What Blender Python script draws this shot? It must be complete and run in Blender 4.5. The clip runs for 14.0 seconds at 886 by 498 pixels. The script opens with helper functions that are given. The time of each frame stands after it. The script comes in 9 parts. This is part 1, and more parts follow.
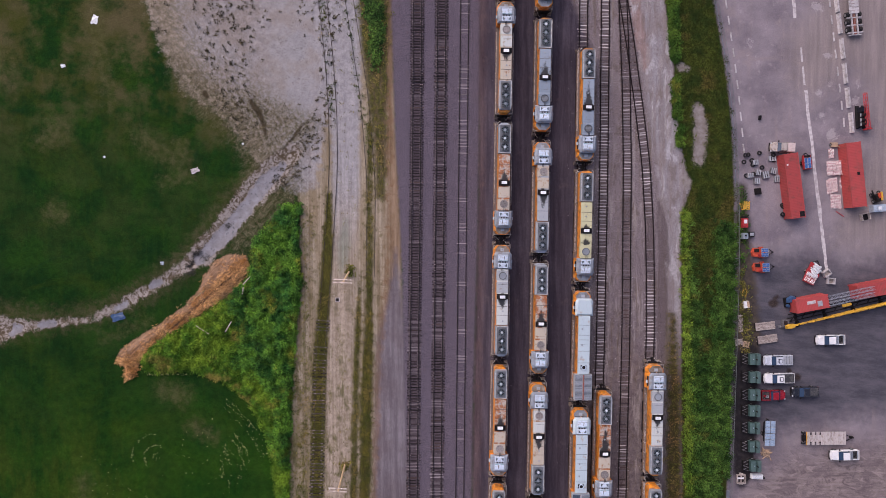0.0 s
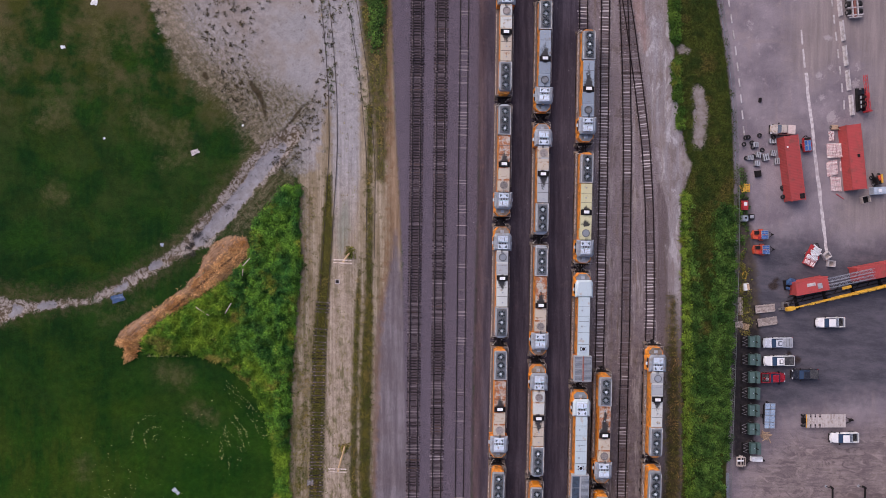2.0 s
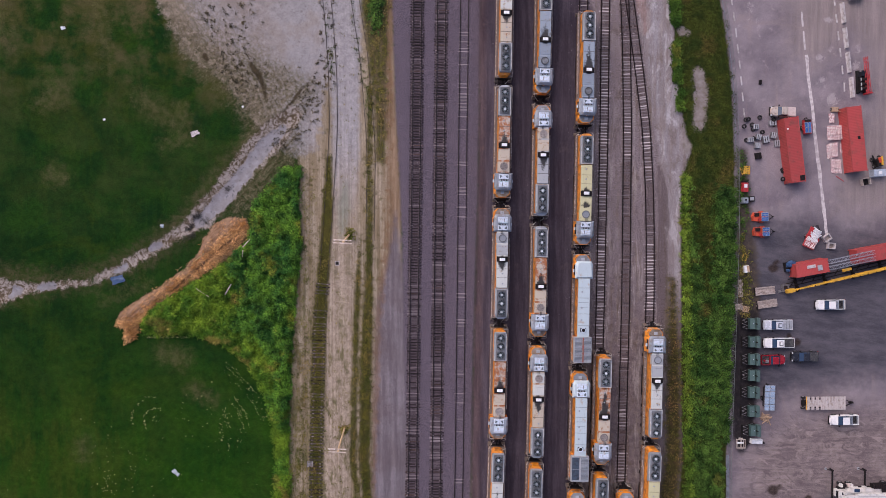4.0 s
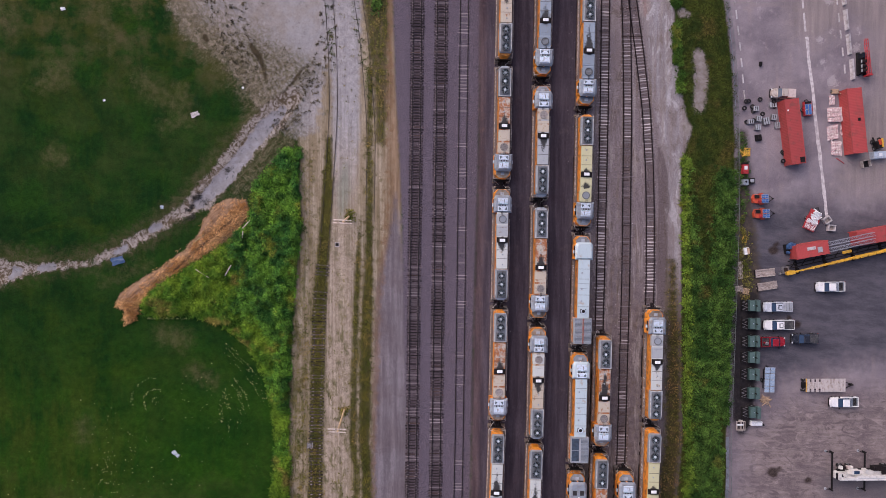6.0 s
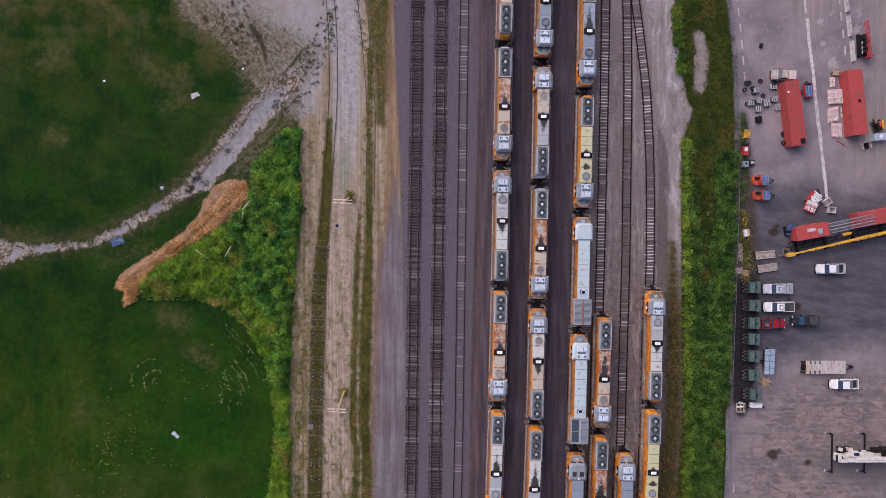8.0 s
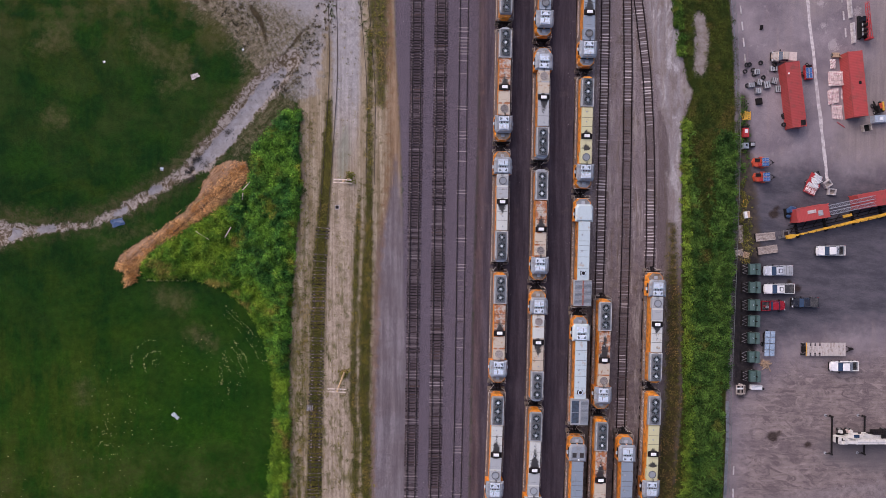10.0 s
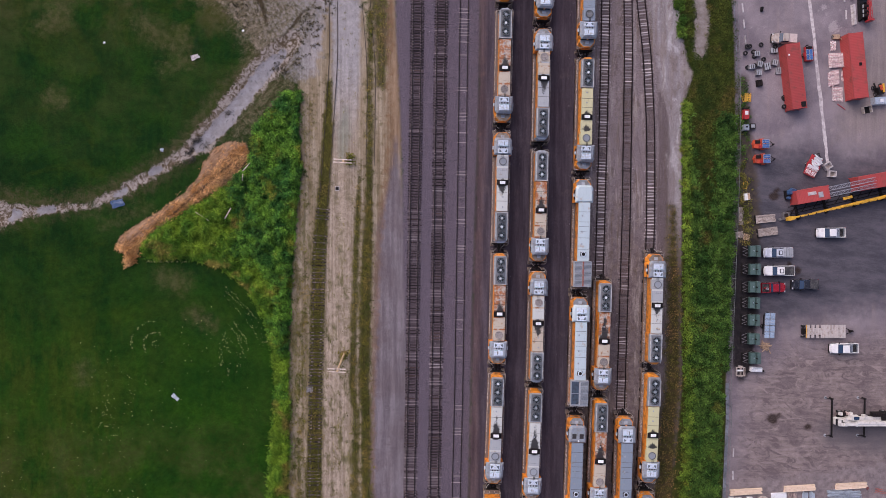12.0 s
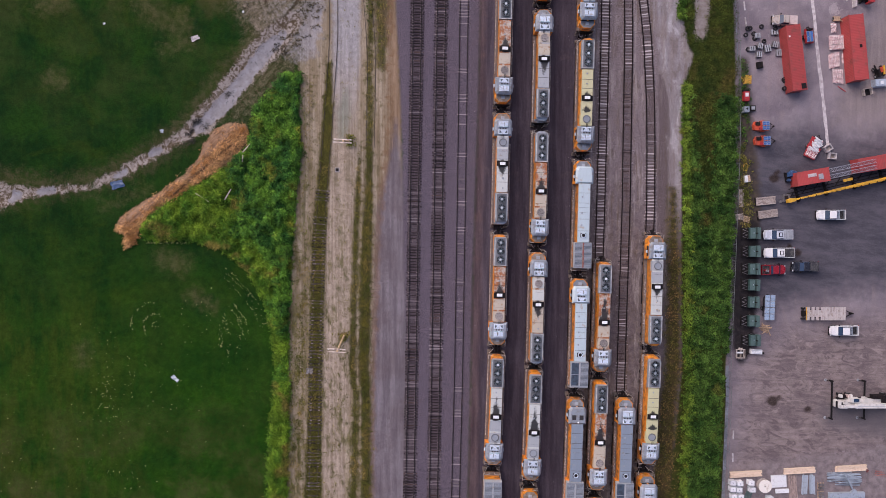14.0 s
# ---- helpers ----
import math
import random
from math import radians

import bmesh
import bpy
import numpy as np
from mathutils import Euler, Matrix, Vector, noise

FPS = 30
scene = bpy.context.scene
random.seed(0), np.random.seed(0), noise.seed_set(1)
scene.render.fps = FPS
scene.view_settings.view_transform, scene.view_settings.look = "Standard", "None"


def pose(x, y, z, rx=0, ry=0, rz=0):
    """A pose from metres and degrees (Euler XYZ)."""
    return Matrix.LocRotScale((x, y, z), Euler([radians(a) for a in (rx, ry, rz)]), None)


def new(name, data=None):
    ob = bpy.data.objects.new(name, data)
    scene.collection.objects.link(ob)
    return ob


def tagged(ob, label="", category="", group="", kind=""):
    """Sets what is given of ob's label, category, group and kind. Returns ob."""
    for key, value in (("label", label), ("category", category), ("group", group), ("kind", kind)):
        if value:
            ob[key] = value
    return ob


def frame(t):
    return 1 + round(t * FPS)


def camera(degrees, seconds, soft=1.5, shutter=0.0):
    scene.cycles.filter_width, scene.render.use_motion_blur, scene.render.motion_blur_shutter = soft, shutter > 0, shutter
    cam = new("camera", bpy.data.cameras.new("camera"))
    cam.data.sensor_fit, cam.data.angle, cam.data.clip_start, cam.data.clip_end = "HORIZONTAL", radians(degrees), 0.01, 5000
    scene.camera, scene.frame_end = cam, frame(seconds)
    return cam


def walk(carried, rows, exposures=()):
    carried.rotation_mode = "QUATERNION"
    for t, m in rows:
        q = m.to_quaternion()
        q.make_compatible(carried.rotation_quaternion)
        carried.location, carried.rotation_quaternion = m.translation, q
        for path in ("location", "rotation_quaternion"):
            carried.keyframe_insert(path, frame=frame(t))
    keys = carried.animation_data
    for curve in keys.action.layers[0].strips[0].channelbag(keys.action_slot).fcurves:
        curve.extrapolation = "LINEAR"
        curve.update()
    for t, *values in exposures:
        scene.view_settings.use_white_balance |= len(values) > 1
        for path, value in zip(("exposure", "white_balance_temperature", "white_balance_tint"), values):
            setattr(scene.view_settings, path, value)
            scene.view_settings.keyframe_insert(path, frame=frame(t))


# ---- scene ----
EXPO, KELVIN, TINT = 0.5, 6350, 25
cam = camera(67.86, 14.0, soft=0.4)
# seconds, eye x, y, z, and turn about x, y, z in degrees: a drone that looks straight down and drifts along the yard
PATH = [
    (0.0, 0.000, -0.002, 122.509, -0.879, -1.751, 0.028),
    (1.0, 0.021, -1.619, 122.524, -0.904, -1.746, 0.051),
    (2.0, 0.039, -3.251, 122.538, -0.929, -1.741, 0.074),
    (3.0, 0.056, -4.896, 122.552, -0.954, -1.736, 0.096),
    (4.0, 0.071, -6.551, 122.566, -0.979, -1.730, 0.119),
    (5.0, 0.086, -8.215, 122.580, -1.004, -1.725, 0.142),
    (6.0, 0.100, -9.885, 122.594, -1.029, -1.720, 0.164),
    (7.0, 0.113, -11.559, 122.609, -1.054, -1.715, 0.187),
    (8.0, 0.127, -13.236, 122.623, -1.079, -1.710, 0.209),
    (9.0, 0.140, -14.914, 122.637, -1.104, -1.705, 0.232),
    (10.0, 0.155, -16.589, 122.651, -1.129, -1.699, 0.255),
    (11.0, 0.170, -18.262, 122.665, -1.154, -1.694, 0.277),
    (12.0, 0.187, -19.928, 122.679, -1.179, -1.689, 0.300),
    (13.0, 0.205, -21.587, 122.694, -1.204, -1.684, 0.323),
    (14.0, 0.225, -23.237, 122.708, -1.229, -1.679, 0.345),
]
walk(cam, [(t, pose(x, y, z, rx, ry, rz)) for t, x, y, z, rx, ry, rz in PATH], exposures=[(0.0, EXPO, KELVIN, TINT), (14.0, EXPO, KELVIN, TINT)])

# ---------- sky and sun: a soft, evenly clouded evening ----------
world = bpy.data.worlds.new("world")
scene.world = world
world.use_nodes = True
wn = world.node_tree
sky = wn.nodes.new("ShaderNodeTexSky")
sky.sky_type = "NISHITA"
sky.sun_disc = False
sky.sun_elevation = radians(40)
sky.sun_rotation = radians(320)
sky.air_density, sky.dust_density, sky.ozone_density = 1.0, 4.0, 1.0
wn.links.new(sky.outputs["Color"], wn.nodes["Background"].inputs["Color"])
wn.nodes["Background"].inputs["Strength"].default_value = 0.1
sun_data = bpy.data.lights.new("sun", "SUN")
sun_data.energy = 1.5
sun_data.angle = radians(70)
sun_data.color = (1.0, 0.96, 0.91)
sun = new("sun", sun_data)
sun.matrix_world = pose(-60, 20, 120, 0, -50, -50)


# ---------- small builders ----------
def box(bm, x0, x1, y0, y1, z0, z1, top=0.0):
    """A box; top: how far the upper face is drawn in."""
    lo = [bm.verts.new(p) for p in ((x0, y0, z0), (x1, y0, z0), (x1, y1, z0), (x0, y1, z0))]
    hi = [bm.verts.new(p) for p in ((x0 + top, y0 + top, z1), (x1 - top, y0 + top, z1), (x1 - top, y1 - top, z1), (x0 + top, y1 - top, z1))]
    bm.faces.new(lo[::-1])
    bm.faces.new(hi)
    for i in range(4):
        j = (i + 1) % 4
        bm.faces.new((lo[i], lo[j], hi[j], hi[i]))
    return bm


def prism(bm, outline, z0, z1, top=0.0):
    """An upright prism over an outline (counter-clockwise); top: how far its upper edge is drawn towards the middle."""
    mx = sum(p[0] for p in outline) / len(outline)
    my = sum(p[1] for p in outline) / len(outline)
    lo = [bm.verts.new((x, y, z0)) for x, y in outline]
    hi = []
    for x, y in outline:
        d = math.hypot(x - mx, y - my) or 1.0
        k = max(0.0, 1 - top / d)
        hi.append(bm.verts.new((mx + (x - mx) * k, my + (y - my) * k, z1)))
    bm.faces.new(lo[::-1])
    bm.faces.new(hi)
    n = len(lo)
    for i in range(n):
        j = (i + 1) % n
        bm.faces.new((lo[i], lo[j], hi[j], hi[i]))
    return bm


def cyl(bm, x, y, r, z0, z1, n=16, top=0.0):
    return prism(bm, [(x + r * math.cos(a * math.tau / n), y + r * math.sin(a * math.tau / n)) for a in range(n)], z0, z1, top)


def tube(bm, x, y, r, ri, z0, z1, n=20):
    """An upright ring with a hole."""
    rings = []
    for rr, z in ((r, z0), (r, z1), (ri, z1), (ri, z0)):
        rings.append([bm.verts.new((x + rr * math.cos(a * math.tau / n), y + rr * math.sin(a * math.tau / n), z)) for a in range(n)])
    for k in range(4):
        a, b = rings[k], rings[(k + 1) % 4]
        for i in range(n):
            j = (i + 1) % n
            bm.faces.new((a[i], a[j], b[j], b[i]))
    return bm


def beam(bm, a, b, w, n=4):
    """A bar of width w from a to b."""
    a, b = Vector(a), Vector(b)
    way = (b - a).normalized()
    side = way.cross(Vector((0, 0, 1)))
    side = side.normalized() if side.length > 1e-3 else Vector((1, 0, 0))
    up = side.cross(way)
    r = w / 2 * (1.4142 if n == 4 else 1.0)
    rings = []
    for p in (a, b):
        rings.append([bm.verts.new(p + r * (math.cos(t) * side + math.sin(t) * up)) for t in ((i + 0.5) * math.tau / n for i in range(n))])
    bm.faces.new(rings[0])
    bm.faces.new(rings[1][::-1])
    for i in range(n):
        j = (i + 1) % n
        bm.faces.new((rings[0][j], rings[0][i], rings[1][i], rings[1][j]))
    return bm


def wheel(bm, x, y, z, r, w, n=18):
    """A wheel that rolls along y."""
    rings = []
    for xx, rr in ((x - w / 2, r * 0.55), (x - w / 2, r * 0.92), (x - w * 0.35, r), (x + w * 0.35, r), (x + w / 2, r * 0.92), (x + w / 2, r * 0.55)):
        rings.append([bm.verts.new((xx, y + rr * math.cos(a * math.tau / n), z + rr * math.sin(a * math.tau / n))) for a in range(n)])
    for a, b in zip(rings, rings[1:]):
        for i in range(n):
            j = (i + 1) % n
            bm.faces.new((a[i], a[j], b[j], b[i]))
    bm.faces.new(rings[0][::-1])
    bm.faces.new(rings[-1])
    return bm


def mesh_of(name, bm, material):
    bmesh.ops.recalc_face_normals(bm, faces=bm.faces)
    me = bpy.data.meshes.new(name)
    bm.to_mesh(me)
    bm.free()
    me.materials.append(material)
    return me


def part(name, bm, material, parent, label="", m=None):
    """One mesh object under a thing or a part."""
    me = bm if isinstance(bm, bpy.types.Mesh) else mesh_of(name, bm, material)
    ob = new(name, me)
    ob.parent = parent
    if m is not None:
        ob.matrix_basis = m
    return tagged(ob, label=label)


def thing(name, label, category, m, group="", kind=""):
    """An Empty at a thing's base, that carries its parts."""
    ob = new(name)
    ob.empty_display_size = 0.2
    ob.matrix_basis = m
    return tagged(ob, label, category, group, kind)


def solid(name, bm, material, label, category, m=None, group="", kind=""):
    """A thing that is one mesh."""
    ob = new(name, mesh_of(name, bm, material))
    if m is not None:
        ob.matrix_basis = m
    return tagged(ob, label, category, group, kind)


B = bmesh.new


# ---------- materials ----------
def node(nt, kind, **inputs):
    n = nt.nodes.new(kind)
    for key, value in inputs.items():
        k = key.replace("_", " ")
        if isinstance(value, bpy.types.NodeSocket):
            nt.links.new(value, n.inputs[k])
        else:
            n.inputs[k].default_value = value
    return n


def math_node(nt, op, a, b=0.0, c=0.0):
    n = nt.nodes.new("ShaderNodeMath")
    n.operation = op
    for i, v in enumerate((a, b, c)):
        if isinstance(v, bpy.types.NodeSocket):
            nt.links.new(v, n.inputs[i])
        else:
            n.inputs[i].default_value = v
    return n.outputs[0]


def mix(nt, fac, a, b, blend="MIX"):
    n = nt.nodes.new("ShaderNodeMix")
    n.data_type, n.blend_type = "RGBA", blend
    for i, v in ((0, fac), (6, a), (7, b)):
        if isinstance(v, bpy.types.NodeSocket):
            nt.links.new(v, n.inputs[i])
        elif i == 0:
            n.inputs[0].default_value = v
        else:
            n.inputs[i].default_value = (*v, 1.0)
    return n.outputs[2]


def ramp(nt, fac, lo, hi, a=0.0, b=1.0):
    n = nt.nodes.new("ShaderNodeMapRange")
    n.interpolation_type = "SMOOTHSTEP"
    nt.links.new(fac, n.inputs[0])
    for i, v in ((1, lo), (2, hi), (3, a), (4, b)):
        n.inputs[i].default_value = v
    return n.outputs[0]


def noise_of(nt, where, scale, detail=4.0, rough=0.6, stretch=None):
    if stretch:
        mp = node(nt, "ShaderNodeMapping", Vector=where)
        mp.inputs["Scale"].default_value = stretch
        where = mp.outputs[0]
    return node(nt, "ShaderNodeTexNoise", Vector=where, Scale=scale, Detail=detail, Roughness=rough).outputs[0]


def swirl_of(nt, where, scale, detail=5.0, rough=0.7, twist=2.0, stretch=None):
    """Noise bent on itself: curled flecks and threads."""
    if stretch:
        mp = node(nt, "ShaderNodeMapping", Vector=where)
        mp.inputs["Scale"].default_value = stretch
        where = mp.outputs[0]
    return node(nt, "ShaderNodeTexNoise", Vector=where, Scale=scale, Detail=detail, Roughness=rough, Distortion=twist).outputs[0]


def start(name):
    m = bpy.data.materials.new(name)
    m.use_nodes = True
    nt = m.node_tree
    return m, nt, nt.nodes["Principled BSDF"]


def finish(nt, bsdf, colour, rough=0.7, metal=0.0, height=None, depth=0.01):
    if isinstance(colour, bpy.types.NodeSocket):
        nt.links.new(colour, bsdf.inputs["Base Color"])
    else:
        bsdf.inputs["Base Color"].default_value = (*colour, 1)
    if isinstance(rough, bpy.types.NodeSocket):
        nt.links.new(rough, bsdf.inputs["Roughness"])
    else:
        bsdf.inputs["Roughness"].default_value = rough
    bsdf.inputs["Metallic"].default_value = metal
    if height is not None:
        b = node(nt, "ShaderNodeBump", Height=height, Strength=1.0, Distance=depth)
        nt.links.new(b.outputs[0], bsdf.inputs["Normal"])


def own_place(nt):
    """Object coordinates, moved by the object's own random number."""
    at = nt.nodes.new("ShaderNodeTexCoord").outputs["Object"]
    rnd = nt.nodes.new("ShaderNodeObjectInfo").outputs["Random"]
    shift = nt.nodes.new("ShaderNodeVectorMath")
    shift.operation = "MULTIPLY_ADD"
    nt.links.new(rnd, shift.inputs[0])
    shift.inputs[1].default_value = (37.0, 53.0, 11.0)
    nt.links.new(at, shift.inputs[2])
    return at, rnd, shift.outputs[0]


def plain(name, colour, rough=0.6, metal=0.0, worn=None, amount=0.35, scale=2.0, vary=0.15, grain=30.0, depth=0.004):
    """Paint, wood, metal or rubber: a base colour with grain, dirt of a second colour in patches, and a difference from piece to piece."""
    m, nt, bsdf = start(name)
    at, rnd, moved = own_place(nt)
    big = noise_of(nt, moved, scale, 5.0, 0.65)
    fine = noise_of(nt, moved, grain, 3.0, 0.6)
    c = mix(nt, ramp(nt, big, 0.62 - amount * 0.5, 0.78 - amount * 0.3), colour, worn or tuple(v * 0.55 for v in colour))
    c = mix(nt, 1.0, c, mix(nt, fine, (0.82,) * 3, (1.15,) * 3), "MULTIPLY")
    c = mix(nt, 1.0, c, mix(nt, rnd, (1 - vary,) * 3, (1 + vary,) * 3), "MULTIPLY")
    finish(nt, bsdf, c, ramp(nt, big, 0.3, 0.8, max(0.05, rough - 0.12), min(1, rough + 0.12)), metal, fine, depth)
    return m


# ---------- ground: one sheet, with the reach of each surface held as a distance in metres ----------
def grow(*blocks):
    return np.concatenate([np.asarray(b, float) for b in blocks])


gx = grow([-4000, -1500, -600, -300, -180, -130, -110], np.arange(-95, 106, 0.5), [120, 140, 200, 300, 600, 1500, 4000])
gy = grow([-4000, -1500, -600, -300, -180, -130, -110], np.arange(-95, 71, 0.5), [85, 105, 140, 200, 300, 600, 1500, 4000])
GX, GY = np.meshgrid(gx, gy)


def inside(points, x=None, y=None):
    """Signed distance in metres to an outline, positive within it."""
    x, y = (GX, GY) if x is None else (x, y)
    far = np.full(x.shape, 1e9)
    hit = np.zeros(x.shape, bool)
    for (ax, ay), (bx, by) in zip(points, points[1:] + points[:1]):
        ex, ey = bx - ax, by - ay
        t = np.clip(((x - ax) * ex + (y - ay) * ey) / (ex * ex + ey * ey + 1e-9), 0, 1)
        far = np.minimum(far, np.hypot(x - ax - t * ex, y - ay - t * ey))
        cross = (ay > y) != (by > y)
        hit ^= cross & (x < ex * (y - ay) / (ey if abs(ey) > 1e-9 else 1e-9) + ax)
    return np.where(hit, far, -far)


def along(line, x=None, y=None):
    """Signed distance to a path of places and half widths, positive within it."""
    x, y = (GX, GY) if x is None else (x, y)
    best = np.full(x.shape, -1e9)
    for (ax, ay, ar), (bx, by, br) in zip(line, line[1:]):
        ex, ey = bx - ax, by - ay
        t = np.clip(((x - ax) * ex + (y - ay) * ey) / (ex * ex + ey * ey), 0, 1)
        best = np.maximum(best, ar + (br - ar) * t - np.hypot(x - ax - t * ex, y - ay - t * ey))
    return best


LOT = [(-53.74, 69.11), (-52.35, 49.74), (-50.17, 41.57), (-47.86, 35.42), (-45.13, 30.82), (-43.31, 26.70), (-39.02, 24.15), (-35.64, 21.59), (-33.08, 17.97), (-30.52, 13.83), (-28.97, 12.80), (-25.88, 9.69), (-22.98, 8.14), (-19.66, 9.71), (-13.35, 50.25), (-13.83, 69.83)]
BROOK = [(*(-23.79, 16.15), 1.6), (*(-27.94, 11.97), 2.6), (*(-32.09, 7.38), 2.3), (*(-37.07, 1.14), 2.2), (*(-40.90, -3.03), 2.1), (*(-44.31, -5.52), 1.0), (*(-49.66, -8.84), 0.9), (*(-54.80, -11.95), 0.9), (*(-60.44, -14.63), 0.5), (*(-66.05, -15.34), 0.6), (*(-72.16, -15.94), 0.9), (*(-77.23, -16.44), 2.4), (*(-83.30, -17.25), 4.0)]
WATER = [(*(-25.87, 13.23), 0.9), (*(-28.98, 10.51), 1.4), (*(-33.13, 4.99), 1.3), (*(-36.76, 0.51), 1.5), (*(-41.21, -3.86), 1.0)]
BANKS = [(*(-23.79, 15.94), 2.5), (*(-32.09, 8.11), 3.4), (*(-36.75, 2.38), 3.2), (*(-41.93, -3.34), 2.6), (*(-49.66, -8.84), 2.3), (*(-57.88, -12.98), 2.0), (*(-66.05, -15.03), 1.8), (*(-73.16, -15.22), 3.0), (*(-83.29, -16.21), 5.0)]
PUDDLES = [[(*(-49.87, -8.63), 0.7), (*(-48.43, -8.01), 0.6)], [(*(-54.60, -11.95), 0.7), (*(-56.34, -12.99), 0.5)], [(*(-67.58, -15.44), 0.6), (*(-70.12, -15.85), 0.6)], [(*(-74.19, -16.25), 0.9), (*(-75.21, -17.28), 0.6)]]
WORN = [[(*(-60.46, 49.63), 1.2), (*(-59.72, 41.46), 1.3), (*(-58.96, 34.29), 1.3), (*(-57.99, 28.14), 1.0), (*(-57.41, 24.03), 0.3)], [(*(-76.76, 32.09), 2.0), (*(-79.76, 34.10), 3.0)], [(*(-47.50, 10.46), 0.7), (*(-42.87, 12.13), 1.0)], [(*(-44.59, 16.68), 1.1), (*(-43.38, 14.30), 0.8)], [(*(-67.41, 4.93), 1.6), (*(-65.89, 4.42), 1.0)], [(*(-66.78, 19.35), 2.2), (*(-69.32, 17.79), 1.2)], [(*(-47.72, -27.82), 1.3), (*(-44.64, -28.89), 1.8)], [(*(-42.09, -34.67), 1.2), (*(-39.00, -36.79), 0.8)], [(*(-62.56, -46.92), 0.9), (*(-62.24, -44.31), 0.6)], [(*(-58.94, -18.38), 0.2), (*(-50.73, -15.29), 0.5)], [(*(-51.53, 18.91), 1.5), (*(-44.41, 12.74), 0.6)]]
RUST = [(*(-6.93, 31.65), 0.4), (*(-6.10, 23.33), 0.6), (*(-5.27, 9.75), 1.0), (*(-5.07, -2.83), 1.2), (*(-6.34, -12.28), 0.9), (*(-8.02, -18.59), 0.3)]
RUTS = [[(*(-31.60, 25.33), 0.45), (*(-30.17, 23.17), 0.6), (*(-29.35, 21.31), 0.4), (*(-28.75, 18.6), 0.2)], [(*(-21.70, 21.67), 0.2), (*(-25.34, 16.77), 0.35), (*(-27.93, 14.36), 0.4)], [(*(-25.86, 16.76), 0.2), (*(-28.97, 12.80), 0.35), (*(-30.53, 10.92), 0.2)], [(*(-40.03, 26.73), 0.5), (*(-39.62, 26.01), 0.4)]]
THATCH = [(-46.33, 34.41), (-41.75, 31.36), (-36.13, 26.76), (-30.98, 26.79), (-25.83, 24.76), (-20.14, 22.72), (-18.59, 20.65), (-21.19, 17.51), (-22.55, 13.87), (-21.74, 8.14), (-25.90, 4.48), (-31.09, -0.74), (-34.20, -2.82), (-36.26, -1.78), (-32.10, 4.47), (-32.07, 12.79), (-36.16, 20.03), (-41.79, 24.13), (-45.35, 28.24)]
FADE = [(-52.73, 69.13), (-50.87, 43.61), (-47.85, 36.45), (-43.29, 29.28), (-36.14, 23.14), (-28.95, 19.03), (-23.77, 21.66), (-28.91, 28.36), (-36.10, 32.44), (-41.20, 37.55), (-43.22, 43.70), (-43.08, 69.31)]
ALGAE = [(*(-14.26, 3.46), 0.4), (*(-14.69, -0.73), 1.2), (*(-14.90, -4.40), 0.9), (*(-15.22, -6.49), 0.2)]
RUST_LINE = [(*(-6.07, 64.82), 0.8), (*(-5.88, 44.13), 0.8), (*(-5.99, 34.78), 0.7), (*(-6.10, 23.33), 0.6), (*(-6.32, 9.75), 0.5), (*(-6.75, -5.98), 0.4), (*(-8.23, -22.81), 0.5), (*(-9.10, -48.39), 0.4), (*(-9.23, -72.62), 0.4)]
TAN = [(-53.74, 69.11), (-52.86, 49.73), (-50.88, 41.56), (-48.37, 34.91), (-45.34, 30.09), (-43.31, 26.19), (-39.22, 23.32), (-35.64, 20.55), (-33.60, 16.93), (-32.08, 10.71), (-27.95, 9.68), (-25.87, 12.81), (-28.95, 19.03), (-36.13, 26.24), (-41.24, 31.36), (-44.27, 37.52), (-45.77, 43.67), (-46.13, 69.25)]
STRAW = [(-40.40, -6.98), (-38.12, -3.86), (-35.23, -2.82), (-32.55, -3.24), (-31.83, -5.43), (-33.70, -8.04), (-36.81, -11.16), (-41.47, -14.07), (-46.63, -17.39), (-49.52, -19.67), (-52.01, -22.58), (-53.05, -24.87), (-54.08, -26.11), (-54.69, -25.07), (-54.47, -23.82), (-56.10, -22.56), (-55.89, -20.68), (-52.80, -18.41), (-48.68, -15.82), (-43.52, -12.19), (-41.24, -9.27)]
BUSH = [(-25.37, 6.36), (-22.47, 6.36), (-23.00, 0.31), (-22.41, -8.05), (-23.25, -14.33), (-23.90, -22.72), (-24.34, -29.03), (-24.78, -38.50), (-25.02, -48.21), (-24.71, -59.59), (-25.22, -74.44), (-25.83, -95.80), (-28.98, -95.77), (-28.78, -74.42), (-27.95, -59.58), (-27.00, -48.18), (-27.30, -44.80), (-27.91, -39.52), (-29.66, -34.04), (-32.24, -29.81), (-35.34, -27.07), (-39.46, -24.95), (-44.61, -24.29), (-50.58, -24.15), (-51.60, -22.58), (-49.73, -19.77), (-45.60, -17.18), (-40.44, -14.07), (-36.30, -11.16), (-32.15, -6.99), (-31.51, -3.34), (-30.88, 0.10), (-27.97, 3.23)]
CORRIDOR = [(-23.81, 9.70), (-22.47, 6.36), (-23.00, 0.31), (-22.41, -8.05), (-23.25, -14.33), (-23.90, -22.72), (-24.78, -38.50), (-25.02, -48.21), (-24.71, -59.59), (-25.22, -74.44), (-26.34, -117.31), (-2.88, -117.70), (-3.10, -72.66), (-3.41, -39.76), (-3.82, -8.08), (-5.06, 18.11), (-5.88, 44.13), (-6.06, 75.12), (-19.50, 74.86), (-19.56, 50.17), (-21.19, 18.03)]
